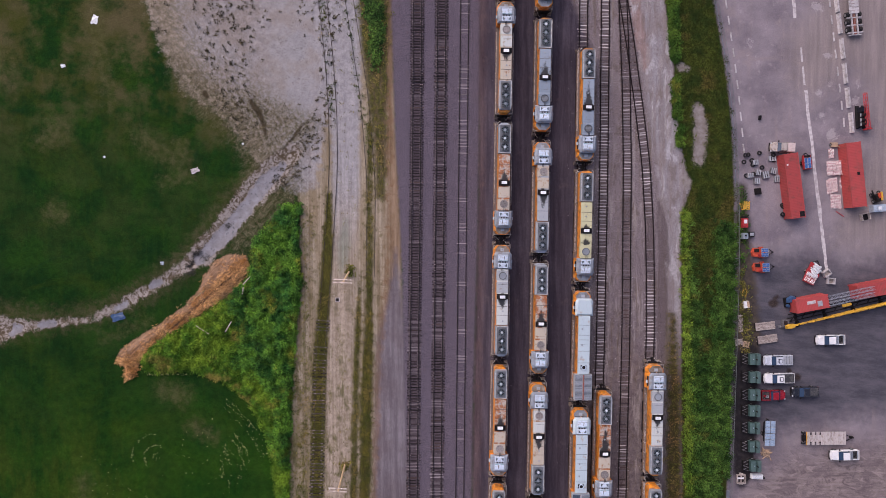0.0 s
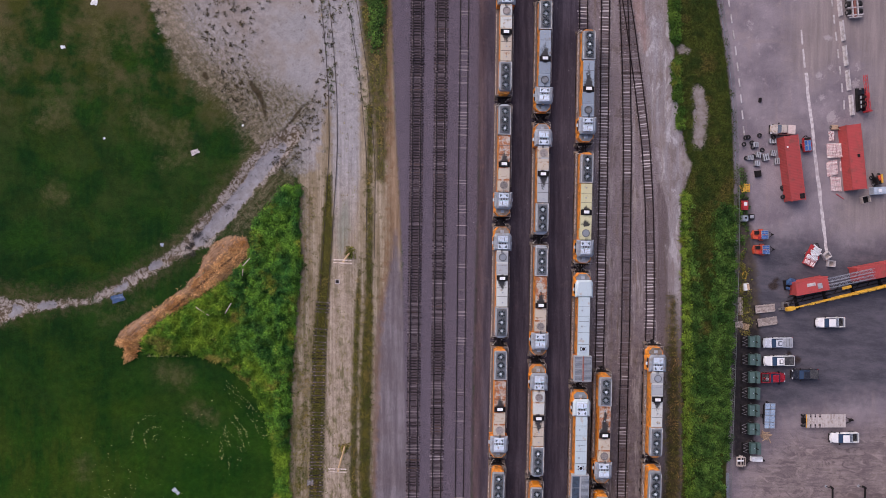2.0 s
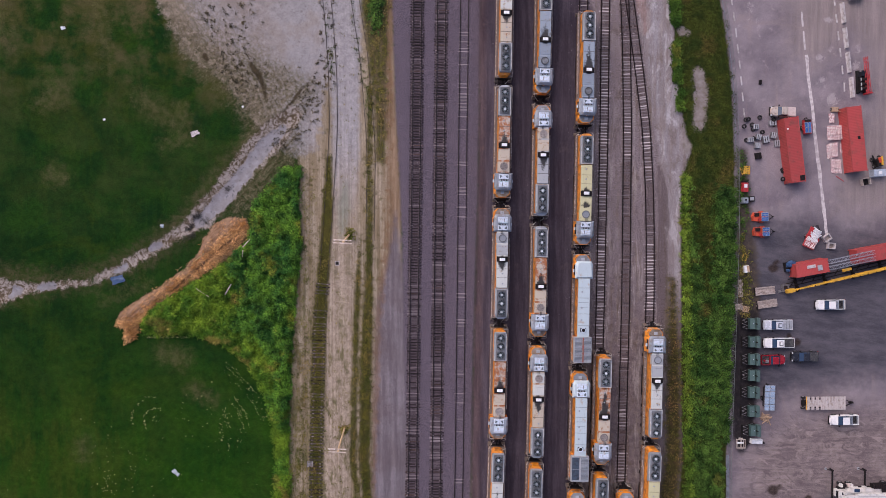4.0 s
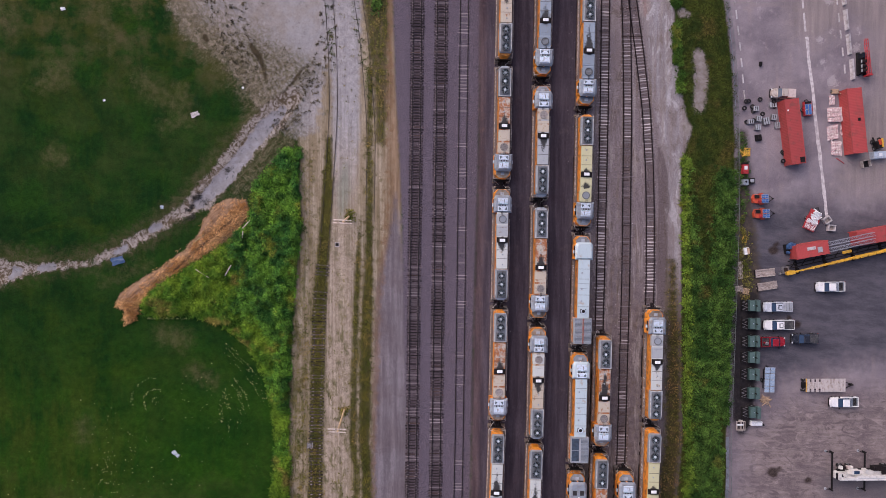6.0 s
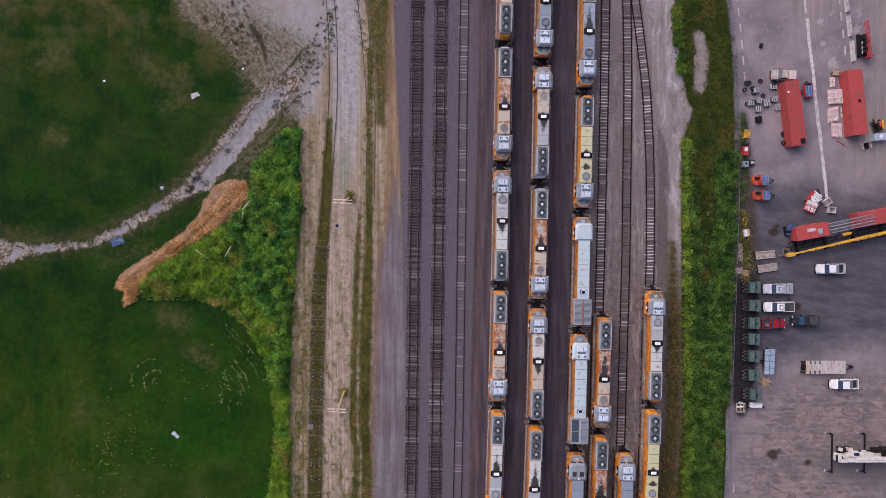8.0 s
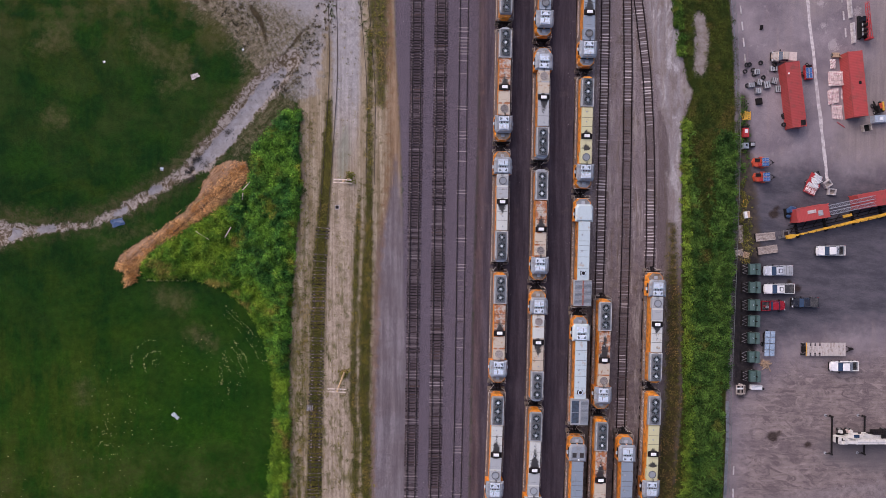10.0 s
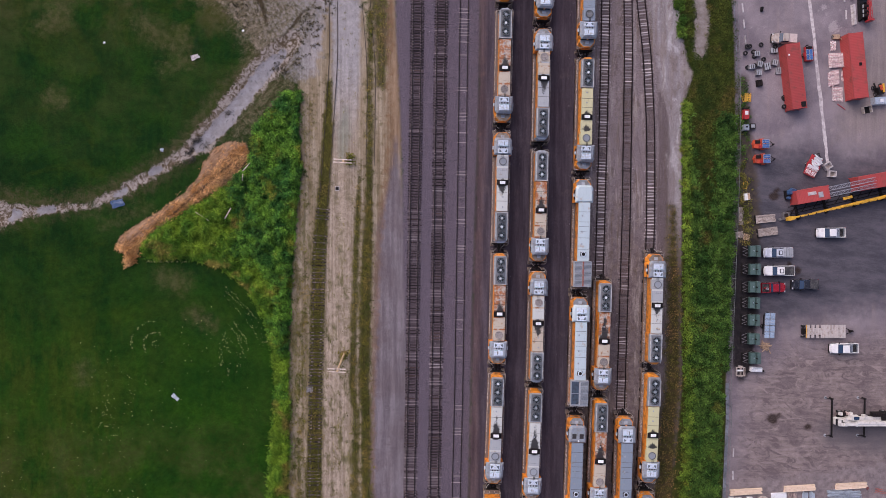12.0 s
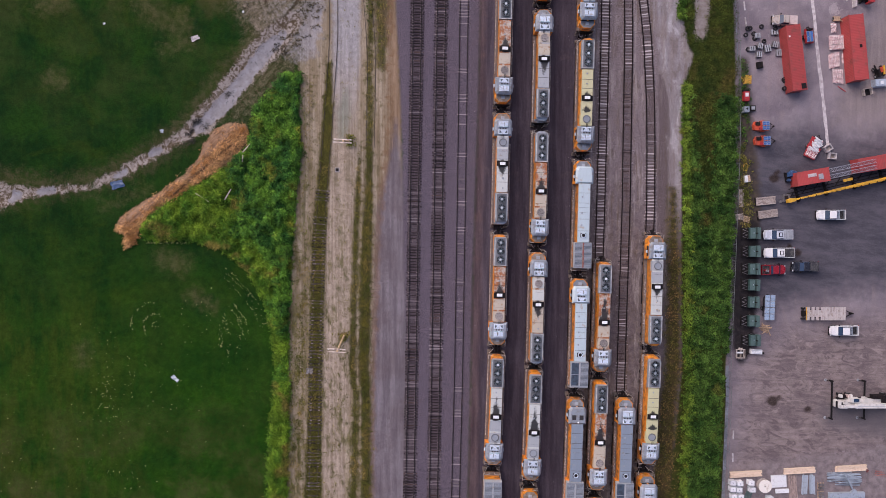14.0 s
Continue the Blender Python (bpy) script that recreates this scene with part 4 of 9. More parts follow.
track("disused rails sunk in the gravel beside dry grass", [(-15.41, 58.48), (-13.57, 44.04), (-12.13, 34.72), (-11.00, 27.46), (-10.38, 20.69), (-9.76, 12.87), (-9.56, 7.65), (-9.68, -0.73), (-9.79, -8.07)], z=-0.29, ties=False, shiny=False)


# ---------- engines ----------
orange = plain("orange_engine_paint", (0.78, 0.27, 0.020), 0.5, 0.0, (0.30, 0.13, 0.045), 0.40, 1.1, 0.15)
engine_grey = plain("grey_engine_paint", (0.34, 0.385, 0.44), 0.45, 0.0, (0.28, 0.28, 0.29), 0.3, 1.5, 0.1)
fan_ring = plain("fan_ring_grey", (0.085, 0.095, 0.11), 0.5, 0.2, (0.05, 0.05, 0.05), 0.4, 2.5, 0.25)
hub_white = plain("fan_hub_white", (0.52, 0.56, 0.60), 0.5, 0.0, (0.35, 0.36, 0.36), 0.3, 5.0, 0.25)
cab_grey = plain("cab_roof_grey", (0.255, 0.290, 0.335), 0.5, 0.0, (0.21, 0.20, 0.195), 0.35, 1.4, 0.15)
fan_panel = plain("fan_panel_grey", (0.150, 0.165, 0.185), 0.6, 0.0, (0.10, 0.095, 0.09), 0.4, 1.5, 0.25)
cover_white = plain("stack_cover_white", (0.80, 0.82, 0.84), 0.5, 0.0, (0.6, 0.6, 0.58), 0.25, 5.0, 0.05)
seam_dark = plain("roof_joint", (0.045, 0.045, 0.048), 0.8, 0.0, (0.10, 0.08, 0.06), 0.4, 3.0, 0.2)
rim_pale = plain("pale_edge_paint", (0.60, 0.60, 0.58), 0.5, 0.0, (0.35, 0.28, 0.22), 0.4, 2.0)
fan_grey = plain("fan_housing_grey", (0.255, 0.285, 0.32), 0.5, 0.0, (0.27, 0.28, 0.29), 0.3, 2.5, 0.15)
blade_pale = plain("fan_blade_metal", (0.145, 0.20, 0.235), 0.45, 0.0, (0.09, 0.11, 0.13), 0.3, 4.0, 0.35)
black_iron = plain("black_iron", (0.010, 0.009, 0.010), 0.7, 0.0, (0.028, 0.021, 0.018), 0.3, 3.0)
black_iron.node_tree.nodes["Principled BSDF"].inputs["Specular IOR Level"].default_value = 0.15
deck_dirt = plain("walkway_steel", (0.135, 0.115, 0.107), 0.8, 0.1, (0.20, 0.145, 0.105), 0.4, 1.5)
white_unit = plain("white_unit_paint", (0.56, 0.65, 0.76), 0.45, 0.0, (0.40, 0.40, 0.38), 0.3, 3.0, 0.12)
dark_glass = plain("dark_glass", (0.012, 0.014, 0.018), 0.08, 0.0, None, 0.2)
tan_fan = plain("rusty_fan_cover", (0.27, 0.245, 0.235), 0.7, 0.1, (0.15, 0.13, 0.12), 0.4, 4.0, 0.3)
nose_dust = plain("dusty_nose_top", (0.25, 0.215, 0.185), 0.75, 0.0, (0.16, 0.11, 0.07), 0.45, 1.2, 0.3)
nose_grey = plain("grey_nose_top", (0.20, 0.225, 0.26), 0.6, 0.0, (0.15, 0.13, 0.11), 0.35, 1.2, 0.2)
vent_teal = plain("greenish_vent", (0.26, 0.40, 0.43), 0.5, 0.0, (0.18, 0.26, 0.28), 0.3, 3.0)
vent_dark = plain("dark_vent", (0.085, 0.115, 0.135), 0.6, 0.0, (0.05, 0.06, 0.07), 0.3, 4.0)
radiator_blue = plain("radiator_core", (0.045, 0.070, 0.105), 0.6, 0.0, (0.03, 0.04, 0.055), 0.4, 2.0)
sill = plain("sill_paint", (0.16, 0.085, 0.045), 0.6, 0.0, (0.06, 0.05, 0.045), 0.5, 1.0)
yellow_rail = plain("handrail_paint", (0.58, 0.54, 0.50), 0.5, 0.0, (0.15, 0.12, 0.1), 0.5, 3.0)
red_lead = plain("red_oxide", (0.25, 0.055, 0.04), 0.6, 0.0, (0.2, 0.14, 0.1), 0.4, 2.0)


def roof_material(name, colour, rust, rusty, soot):
    """Roof paint with rust in patches and the soot of the exhaust, which lies lengthwise round the stack."""
    m, nt, bsdf = start(name)
    at, rnd, moved = own_place(nt)
    big = noise_of(nt, moved, 0.9, 5.0, 0.7)
    fine = noise_of(nt, moved, 14.0, 4.0, 0.65)
    run = noise_of(nt, moved, 1.0, 4.0, 0.7, (5.0, 0.5, 1.0))
    c = mix(nt, ramp(nt, big, 0.66 - 0.3 * rusty, 0.74 - 0.2 * rusty), colour, rust)
    c = mix(nt, ramp(nt, run, 0.55, 0.75, 0.0, 0.35), c, tuple(v * 0.45 for v in colour))
    s = nt.nodes.new("ShaderNodeSeparateXYZ")
    nt.links.new(at, s.inputs[0])
    rag_ = noise_of(nt, moved, 1.6, 5.0, 0.75, (1.0, 0.6, 1.0))
    back = math_node(nt, "SUBTRACT", 0.5, s.outputs[1])
    y = math_node(nt, "MAXIMUM", back, math_node(nt, "MULTIPLY", back, -2.2))
    y = math_node(nt, "DIVIDE", y, math_node(nt, "MULTIPLY_ADD", rnd, soot * 0.95, soot * 0.35))
    x = math_node(nt, "ABSOLUTE", s.outputs[0])
    far = math_node(nt, "MULTIPLY_ADD", x, 0.85, math_node(nt, "MULTIPLY", y, 0.62))
    far = math_node(nt, "MULTIPLY_ADD", math_node(nt, "SUBTRACT", rag_, 0.5), 1.5, far)
    far = math_node(nt, "MULTIPLY_ADD", math_node(nt, "SUBTRACT", fine, 0.5), 0.5, far)
    c = mix(nt, ramp(nt, far, 0.50, 0.88, 0.97, 0.0), c, (0.014, 0.014, 0.016))
    c = mix(nt, 1.0, c, mix(nt, fine, (0.8,) * 3, (1.18,) * 3), "MULTIPLY")
    finish(nt, bsdf, c, 0.6, 0.0, fine, 0.004)
    return m


ROOFS = {
    "tan": roof_material("roof_tan", (0.46, 0.40, 0.32), (0.30, 0.15, 0.07), 0.35, 2.2),
    "rust": roof_material("roof_rusty", (0.44, 0.40, 0.34), (0.33, 0.11, 0.035), 0.85, 3.2),
    "pale": roof_material("roof_pale", (0.50, 0.52, 0.50), (0.33, 0.27, 0.19), 0.25, 2.4),
    "grey": roof_material("roof_grey", (0.34, 0.36, 0.38), (0.26, 0.20, 0.16), 0.25, 2.6),
    "blue": roof_material("roof_blue_grey", (0.25, 0.30, 0.36), (0.20, 0.19, 0.18), 0.2, 3.0),
    "yellow": roof_material("roof_yellowed", (0.50, 0.48, 0.29), (0.40, 0.34, 0.2), 0.2, 1.2),
    "white": roof_material("roof_white", (0.43, 0.52, 0.56), (0.40, 0.36, 0.32), 0.3, 0.03),
}
CLEAN = {
    "tan": roof_material("hatch_tan", (0.46, 0.40, 0.32), (0.30, 0.15, 0.07), 0.35, 0.03),
    "pale": roof_material("hatch_pale", (0.50, 0.52, 0.50), (0.33, 0.27, 0.19), 0.25, 0.03),
    "grey": roof_material("hatch_grey", (0.34, 0.36, 0.38), (0.26, 0.20, 0.16), 0.25, 0.03),
    "blue": roof_material("hatch_blue_grey", (0.20, 0.245, 0.30), (0.20, 0.19, 0.18), 0.2, 0.03),
    "white": ROOFS["white"],
}
HATCH = {"tan": CLEAN["pale"], "rust": CLEAN["tan"], "pale": CLEAN["grey"], "grey": CLEAN["tan"], "blue": CLEAN["blue"], "yellow": ROOFS["yellow"], "white": ROOFS["white"]}
RAIL_TOP = 0.28
KEPT = {}


def kept(key, make, material):
    """One mesh for all the parts that look alike."""
    if key not in KEPT:
        KEPT[key] = mesh_of(key[0], make(B()), material)
    return KEPT[key]


def bit(name, parent, material, x0, x1, y0, y1, z0, z1, top=0.0, label=""):
    """A small box-shaped part; alike ones share one mesh."""
    w, d, h = (round(v, 4) for v in (x1 - x0, y1 - y0, z1 - z0))
    me = kept((name, w, d, h, top, material.name), lambda bm: box(bm, -w / 2, w / 2, -d / 2, d / 2, 0, h, top), material)
    return part(name, me, material, parent, label, pose((x0 + x1) / 2, (y0 + y1) / 2, z0))


def frame_bm(bm):
    box(bm, -1.5, 1.5, -9.55, 9.45, 1.28, 1.62)
    return bm


def deck_bm(bm):
    box(bm, -1.46, 1.46, -9.5, 9.4, 1.62, 1.68, 0.01)
    return bm


def pilot_bm(bm, s):
    prism(bm, [(-1.45, 9.42 * s), (1.45, 9.42 * s), (1.25, 9.66 * s), (-1.25, 9.66 * s)][:: s], 0.45, 1.5, 0.0)
    return bm


def step_bm(bm):
    """A flight of steps cut as one block."""
    side = [(-0.3, 0.3), (0.3, 0.3), (0.3, 0.62), (0.12, 0.62), (0.12, 0.95), (-0.06, 0.95), (-0.06, 1.28), (-0.3, 1.28)]
    ends = [[bm.verts.new((x, y, z)) for x, z in side] for y in (-0.3, 0.3)]
    bm.faces.new(ends[0])
    bm.faces.new(ends[1][::-1])
    for i in range(len(side)):
        j = (i + 1) % len(side)
        bm.faces.new((ends[0][i], ends[1][i], ends[1][j], ends[0][j]))
    return bm


def coupler_bm(bm):
    box(bm, -0.16, 0.16, -0.5, 0.25, 0.75, 1.05, 0.03)
    prism(bm, [(-0.28, 0.2), (0.24, 0.2), (0.28, 0.52), (0.05, 0.62), (-0.1, 0.42), (-0.3, 0.5)], 0.68, 1.1, 0.02)
    for x in (-0.75, -0.5, 0.5, 0.75):
        beam(bm, (x, -0.2, 1.0), (x * 0.9, 0.25, 0.62), 0.07, 6)
    return bm


def bogie_bm(bm):
    for s in (-1, 1):
        box(bm, s * 1.12 - 0.12, s * 1.12 + 0.12, -2.5, 2.5, 0.45, 0.95, 0.04)
        for k in (-1.75, 0, 1.75):
            box(bm, s * 1.22 - 0.14, s * 1.22 + 0.14, k - 0.25, k + 0.25, 0.3, 0.75, 0.05)
    for k in (-2.4, -0.9, 0.9, 2.4):
        box(bm, -1.1, 1.1, k - 0.12, k + 0.12, 0.55, 0.9)
    return bm


def wheelset_bm(bm):
    for s in (-1, 1):
        wheel(bm, s * 0.712, 0, 0.51, 0.51, 0.14)
    box(bm, -0.75, 0.75, -0.09, 0.09, 0.42, 0.6)
    return bm


def tank_bm(bm):
    prism(bm, [(-1.4, -2.6), (1.4, -2.6), (1.4, 2.6), (-1.4, 2.6)], 0.4, 1.28, -0.12)
    return bm


def rail_bm(bm, s):
    """Stanchions and the two bars of a side handrail."""
    ys = [-9.3 + 1.7 * k for k in range(9)]
    for y in ys:
        beam(bm, (s * 1.45, y, 1.6), (s * 1.45, y, 2.7), 0.05)
    for z in (2.15, 2.7):
        beam(bm, (s * 1.45, ys[0], z), (s * 1.45, ys[-1], z), 0.045)
    return bm


def end_rail_bm(bm, s, a, b):
    for x in (a, b):
        beam(bm, (x, 9.4 * s, 1.6), (x, 9.4 * s, 2.65), 0.05)
    beam(bm, (a, 9.4 * s, 2.63), (b, 9.4 * s, 2.63), 0.06)
    return bm


def fan_bm(bm):
    tube(bm, 0, 0, 0.68, 0.58, 0.0, 0.30, 24)
    return bm


def fan_well_bm(bm):
    cyl(bm, 0, 0, 0.585, 0.0, 0.06, 24)
    return bm


def blade_bm(bm):
    pts = [bm.verts.new(p) for p in ((0.13, -0.03, 0.22), (0.56, -0.05, 0.20), (0.56, 0.05, 0.23), (0.13, 0.03, 0.24))]
    low = [bm.verts.new((v.co.x, v.co.y, v.co.z - 0.02)) for v in pts]
    bm.faces.new(pts)
    bm.faces.new(low[::-1])
    for i in range(4):
        bm.faces.new((pts[i], low[i], low[(i + 1) % 4], pts[(i + 1) % 4]))
    return bm


def hub_bm(bm):
    tube(cyl(bm, 0, 0, 0.10, 0.08, 0.27, 10), 0, 0, 0.205, 0.10, 0.08, 0.30, 14)
    return bm


def add_fan(parent, y, z):
    f = part("radiator_fan", kept(("radiator_fan", 0), fan_bm, fan_ring), fan_ring, parent, "round cooling fan in a grey housing", pose(0, y, z, 0, 0, random.uniform(0, 45)))
    part("fan_well", kept(("fan_well", 0), fan_well_bm, black_iron), black_iron, f)
    for k in range(10):
        part("blade", kept(("blade", 0), blade_bm, blade_pale), blade_pale, f, "", pose(0, 0, 0, 0, 0, k * 36))
    hub = random.choice((hub_white, hub_white, fan_grey))
    part("hub", kept(("hub", hub.name), hub_bm, hub), hub, f)


def running_gear(th):
    part("frame", kept(("frame", 0), frame_bm, sill), sill, th, "dull side sills")
    part("walkway", kept(("walkway", 0), deck_bm, deck_dirt), deck_dirt, th)
    part("fuel_tank", kept(("fuel_tank", 0), tank_bm, black_iron), black_iron, th)
    for s in (1, -1):
        part("pilot", kept(("pilot", s), lambda bm: pilot_bm(bm, s), black_iron), black_iron, th)
        part("coupler", kept(("coupler", 0), coupler_bm, black_iron), black_iron, th, "", pose(0, 9.9 * s, 0, 0, 0, 0 if s > 0 else 180))
        for a, b in ((-1.3, -0.45), (0.45, 1.3)):
            part("end_rail", kept(("end_rail", s, a), lambda bm: end_rail_bm(bm, s, a, b), yellow_rail), yellow_rail, th)
        part("handrail", kept(("handrail", s), lambda bm: rail_bm(bm, s), yellow_rail), yellow_rail, th)
        for y in (9.72, -9.72):
            part("step", kept(("step", 0), step_bm, deck_dirt), deck_dirt, th, "", pose(s * 1.2, y, 0, 0, 0, 90 if y > 0 else -90))
        for q in (-1, 1):
            part("corner_rail", kept(("corner_rail", q, s), lambda bm: beam(beam(beam(bm, (q * 1.43, 8.7 * s, 2.62), (q * 1.43, 9.55 * s, 2.62), 0.055, 6), (q * 1.43, 9.55 * s, 2.62), (q * 1.22, 9.88 * s, 2.2), 0.055, 6), (q * 1.22, 9.88 * s, 2.2), (q * 0.82, 9.95 * s, 1.3), 0.055, 6), yellow_rail), yellow_rail, th)
            part("air_hose", kept(("air_hose", q, s), lambda bm: beam(beam(bm, (q * 0.95, 9.6 * s, 1.15), (q * 0.75, 10.0 * s, 0.75), 0.07, 6), (q * 0.75, 10.0 * s, 0.75), (q * 0.4, 10.25 * s, 0.7), 0.07, 6), rim_pale if q > 0 else steel), steel, th)
        b = part("bogie", kept(("bogie", 0), bogie_bm, black_iron), black_iron, th, "", pose(0, 6.2 * s, 0))
        for y in (-1.75, 0, 1.75):
            part("wheelset", kept(("wheelset", 0), wheelset_bm, steel), steel, b, "", pose(0, y, 0))


def nose_outline(w, y0, y1, y2, tip):
    return [(-w, y0), (w, y0), (w, y1), (tip, y2), (-tip, y2), (-w, y1)]


def cab_parts(th, roof, unit=True):
    """Cab with its wide angled nose, windows, roof and the cooling unit on it."""
    nose = part("nose", kept(("nose", 0), lambda bm: prism(bm, nose_outline(1.42, 7.95, 8.75, 9.45, 0.72), 1.68, 3.05, 0.12), orange), orange, th, "orange angled nose")
    top = nose_grey if roof in ("blue", "white", "yellow", "grey") else nose_dust
    part("nose_top", kept(("nose_top", top.name), lambda bm: prism(bm, nose_outline(1.16, 7.98, 8.68, 9.3, 0.62), 3.05, 3.09, 0.02), top), top, nose)
    part("nose_hatch", kept(("nose_hatch", 0), lambda bm: box(bm, -0.3, 0.3, 8.35, 8.85, 3.09, 3.13, 0.03), engine_grey), engine_grey, nose)
    cab = part("cab", kept(("cab", 0), lambda bm: prism(bm, [(-1.5, 5.4), (1.5, 5.4), (1.5, 7.75), (1.2, 8.2), (-1.2, 8.2), (-1.5, 7.75)], 1.68, 4.0, 0.06), orange), orange, th)
    shade = ROOFS["white"] if roof == "white" else cab_grey
    part("cab_roof", kept(("cab_roof", shade.name), lambda bm: prism(bm, [(-1.52, 5.35), (1.52, 5.35), (1.52, 7.8), (1.2, 8.3), (-1.2, 8.3), (-1.52, 7.8)], 4.0, 4.42, 0.42), shade), shade, cab, "rounded cab roof")

    for s in (-1, 1):
        bit("side_window", cab, dark_glass, s * 1.475 - 0.025, s * 1.475 + 0.025, 5.9, 7.6, 2.9, 3.7)
        bit("windscreen", cab, dark_glass, s * 0.6 - 0.45, s * 0.6 + 0.45, 8.12, 8.22, 3.1, 3.75)
        bit("mirror", cab, white_unit, s * 1.6 - 0.08, s * 1.6 + 0.08, 6.4, 6.9, 2.95, 3.35)
    if unit:
        ac = part("cooling_unit", kept(("cooling_unit", 0), lambda bm: box(box(bm, -0.84, 0.84, 6.72, 7.84, 4.3, 4.62, 0.05), -0.84, 0.84, 5.58, 6.42, 4.3, 4.58, 0.05), white_unit), white_unit, th, "pale roof cooling unit")
        bit("panel_line", ac, seam_dark, 0.16, 0.24, 7.0, 7.55, 4.62, 4.635)
        bit("panel_line", ac, engine_grey, -0.78, 0.78, 7.62, 7.68, 4.62, 4.632)
        for s in (-1, 1):
            part("vent_wedge", kept(("vent_wedge", s), lambda bm: prism(bm, [(s * 0.26, 5.86), (s * 0.66, 5.78), (s * 0.66, 6.22), (s * 0.54, 6.24)][::s], 4.58, 4.60), vent_dark), vent_dark, ac)
            bit("vent_slot", ac, vent_teal, s * 0.45 - 0.3, s * 0.45 + 0.3, 6.78, 6.90, 4.62, 4.635)
        bit("pipe_tray", ac, engine_grey, -0.7, 0.7, 6.42, 6.72, 4.3, 4.46)
        for q in (-0.5, -0.05, 0.4):
            bit("pipe_clamp", ac, black_iron, q - 0.11, q + 0.11, 6.48, 6.68, 4.46, 4.52)


def engine(x, y, turn, roof, label, three_fans=True, grid="grey", grey_end=False):
    """A six-axle engine; its cab looks along +y of its own axes."""
    th = thing("diesel_engine", label, "locomotive", pose(x, y, RAIL_TOP, 0, 0, turn) @ Matrix.Scale(1.065, 4), "engines parked in rows")
    running_gear(th)
    mat = ROOFS[roof] if three_fans else CLEAN[roof]
    if three_fans:
        cab_parts(th, roof)
        part("hood", kept(("hood", 0), lambda bm: box(box(bm, -0.92, 0.92, -4.2, 5.4, 1.68, 4.12), -0.98, 0.98, -9.05, -4.2, 1.68, 3.75), orange), orange, th, "orange hood sides")
        top = part("hood_roof", kept(("hood_roof", roof), lambda bm: prism(bm, [(-0.95, -4.15), (0.95, -4.15), (0.95, 5.4), (-0.95, 5.4)], 4.12, 4.32, 0.10), mat), mat, th)

        for yy in (-2.4, -0.9, 2.0, 3.1):
            bit("roof_seam", top, seam_dark, -0.88, 0.88, yy - 0.03, yy + 0.03, 4.315, 4.335)
        for yy in (-3.4, -1.7):
            part("roof_cap", kept(("roof_cap", 0), lambda bm: cyl(bm, 0.1, 0, 0.13, 4.31, 4.42, 10), fan_grey), fan_grey, top, "", pose(0, yy, 0))
        rad = part("radiator_housing", kept(("radiator_housing", 0), lambda bm: prism(bm, [(-0.95, -9.1), (0.95, -9.1), (1.12, -8.7), (1.12, -4.15), (-1.12, -4.15), (-1.12, -8.7)], 3.75, 4.38, 0.14), fan_grey), fan_grey, th, "grey flared radiator housing")
        cap_mat = engine_grey if grey_end else orange
        part("rear_cap", kept(("rear_cap", cap_mat.name), lambda bm: prism(bm, [(-0.55, -9.5), (0.55, -9.5), (1.0, -9.15), (1.0, -8.95), (-1.0, -8.95), (-1.0, -9.15)], 1.68, 3.7, 0.08), cap_mat), cap_mat, th)
        for q in (-1, 1):
            bit("edge_strip", rad, rim_pale, q * 0.97 - 0.035, q * 0.97 + 0.035, -8.6, -4.25, 4.37, 4.41)
        bit("edge_strip", rad, rim_pale, -0.9, 0.9, -4.32, -4.25, 4.37, 4.41)
        bit("fan_panel", rad, fan_panel, -0.80, 0.80, -9.0, -4.42, 4.375, 4.40)
        for yy in (-8.15, -6.72, -5.29):
            add_fan(rad, yy, 4.395)
        hatch = HATCH[roof]
        bit("central_hatch", th, hatch, -1.0, 1.0, 1.35, 3.25, 4.0, 4.36, 0.06)
        ring, lid = (fan_ring, fan_panel) if roof == "blue" else (fan_panel, fan_grey) if roof in ("yellow", "pale") else (tan_fan, tan_fan)
        b = part("brake_fan", kept(("brake_fan", ring.name), lambda bm: tube(bm, 0, 4.25, 0.66, 0.52, 4.30, 4.48, 20), ring), ring, th)
        part("fan_cover", kept(("fan_cover", lid.name), lambda bm: cyl(cyl(bm, 0, 4.25, 0.53, 4.3, 4.4, 20), 0, 4.25, 0.2, 4.4, 4.46, 12), lid), lid, b)
        part("brake_hatch", kept(("brake_hatch", hatch.name), lambda bm: box(bm, -1.02, 1.02, 3.4, 5.2, 3.6, 4.33, 0.08), hatch), hatch, th)
        e = part("exhaust_outlet", kept(("exhaust_outlet", 0), lambda bm: box(box(bm, -0.68, 0.68, 0.22, 1.18, 4.3, 4.62, 0.03), -0.93, 0.93, 0.30, 1.20, 4.3, 4.36, 0.0), black_iron), black_iron, th, "sooty exhaust housing")
        part("stack_cover", kept(("stack_cover", 0), lambda bm: box(bm, -0.46, 0.46, 0.44, 0.94, 4.62, 4.68, 0.02), cover_white), cover_white, e, "pale stack cover")
        part("horn", kept(("horn", 0), lambda bm: beam(beam(bm, (-0.2, 5.0, 4.42), (-0.2, 5.5, 4.46), 0.08, 6), (0.0, 5.0, 4.42), (0.0, 5.6, 4.46), 0.08, 6), steel), steel, th)
    else:
        cab_parts(th, roof, unit=grid not in ("bare", "red"))
        if grid == "bare":
            for q in (-0.62, 0.62):
                bit("bare_patch", th, ROOFS["rust"], q - 0.36, q + 0.36, 6.1, 6.95, 4.41, 4.43, 0.02, "paint worn to tan primer")
            part("beacon", cyl(B(), 0.1, 5.7, 0.16, 4.4, 4.58, 12, 0.04), cover_white, th)
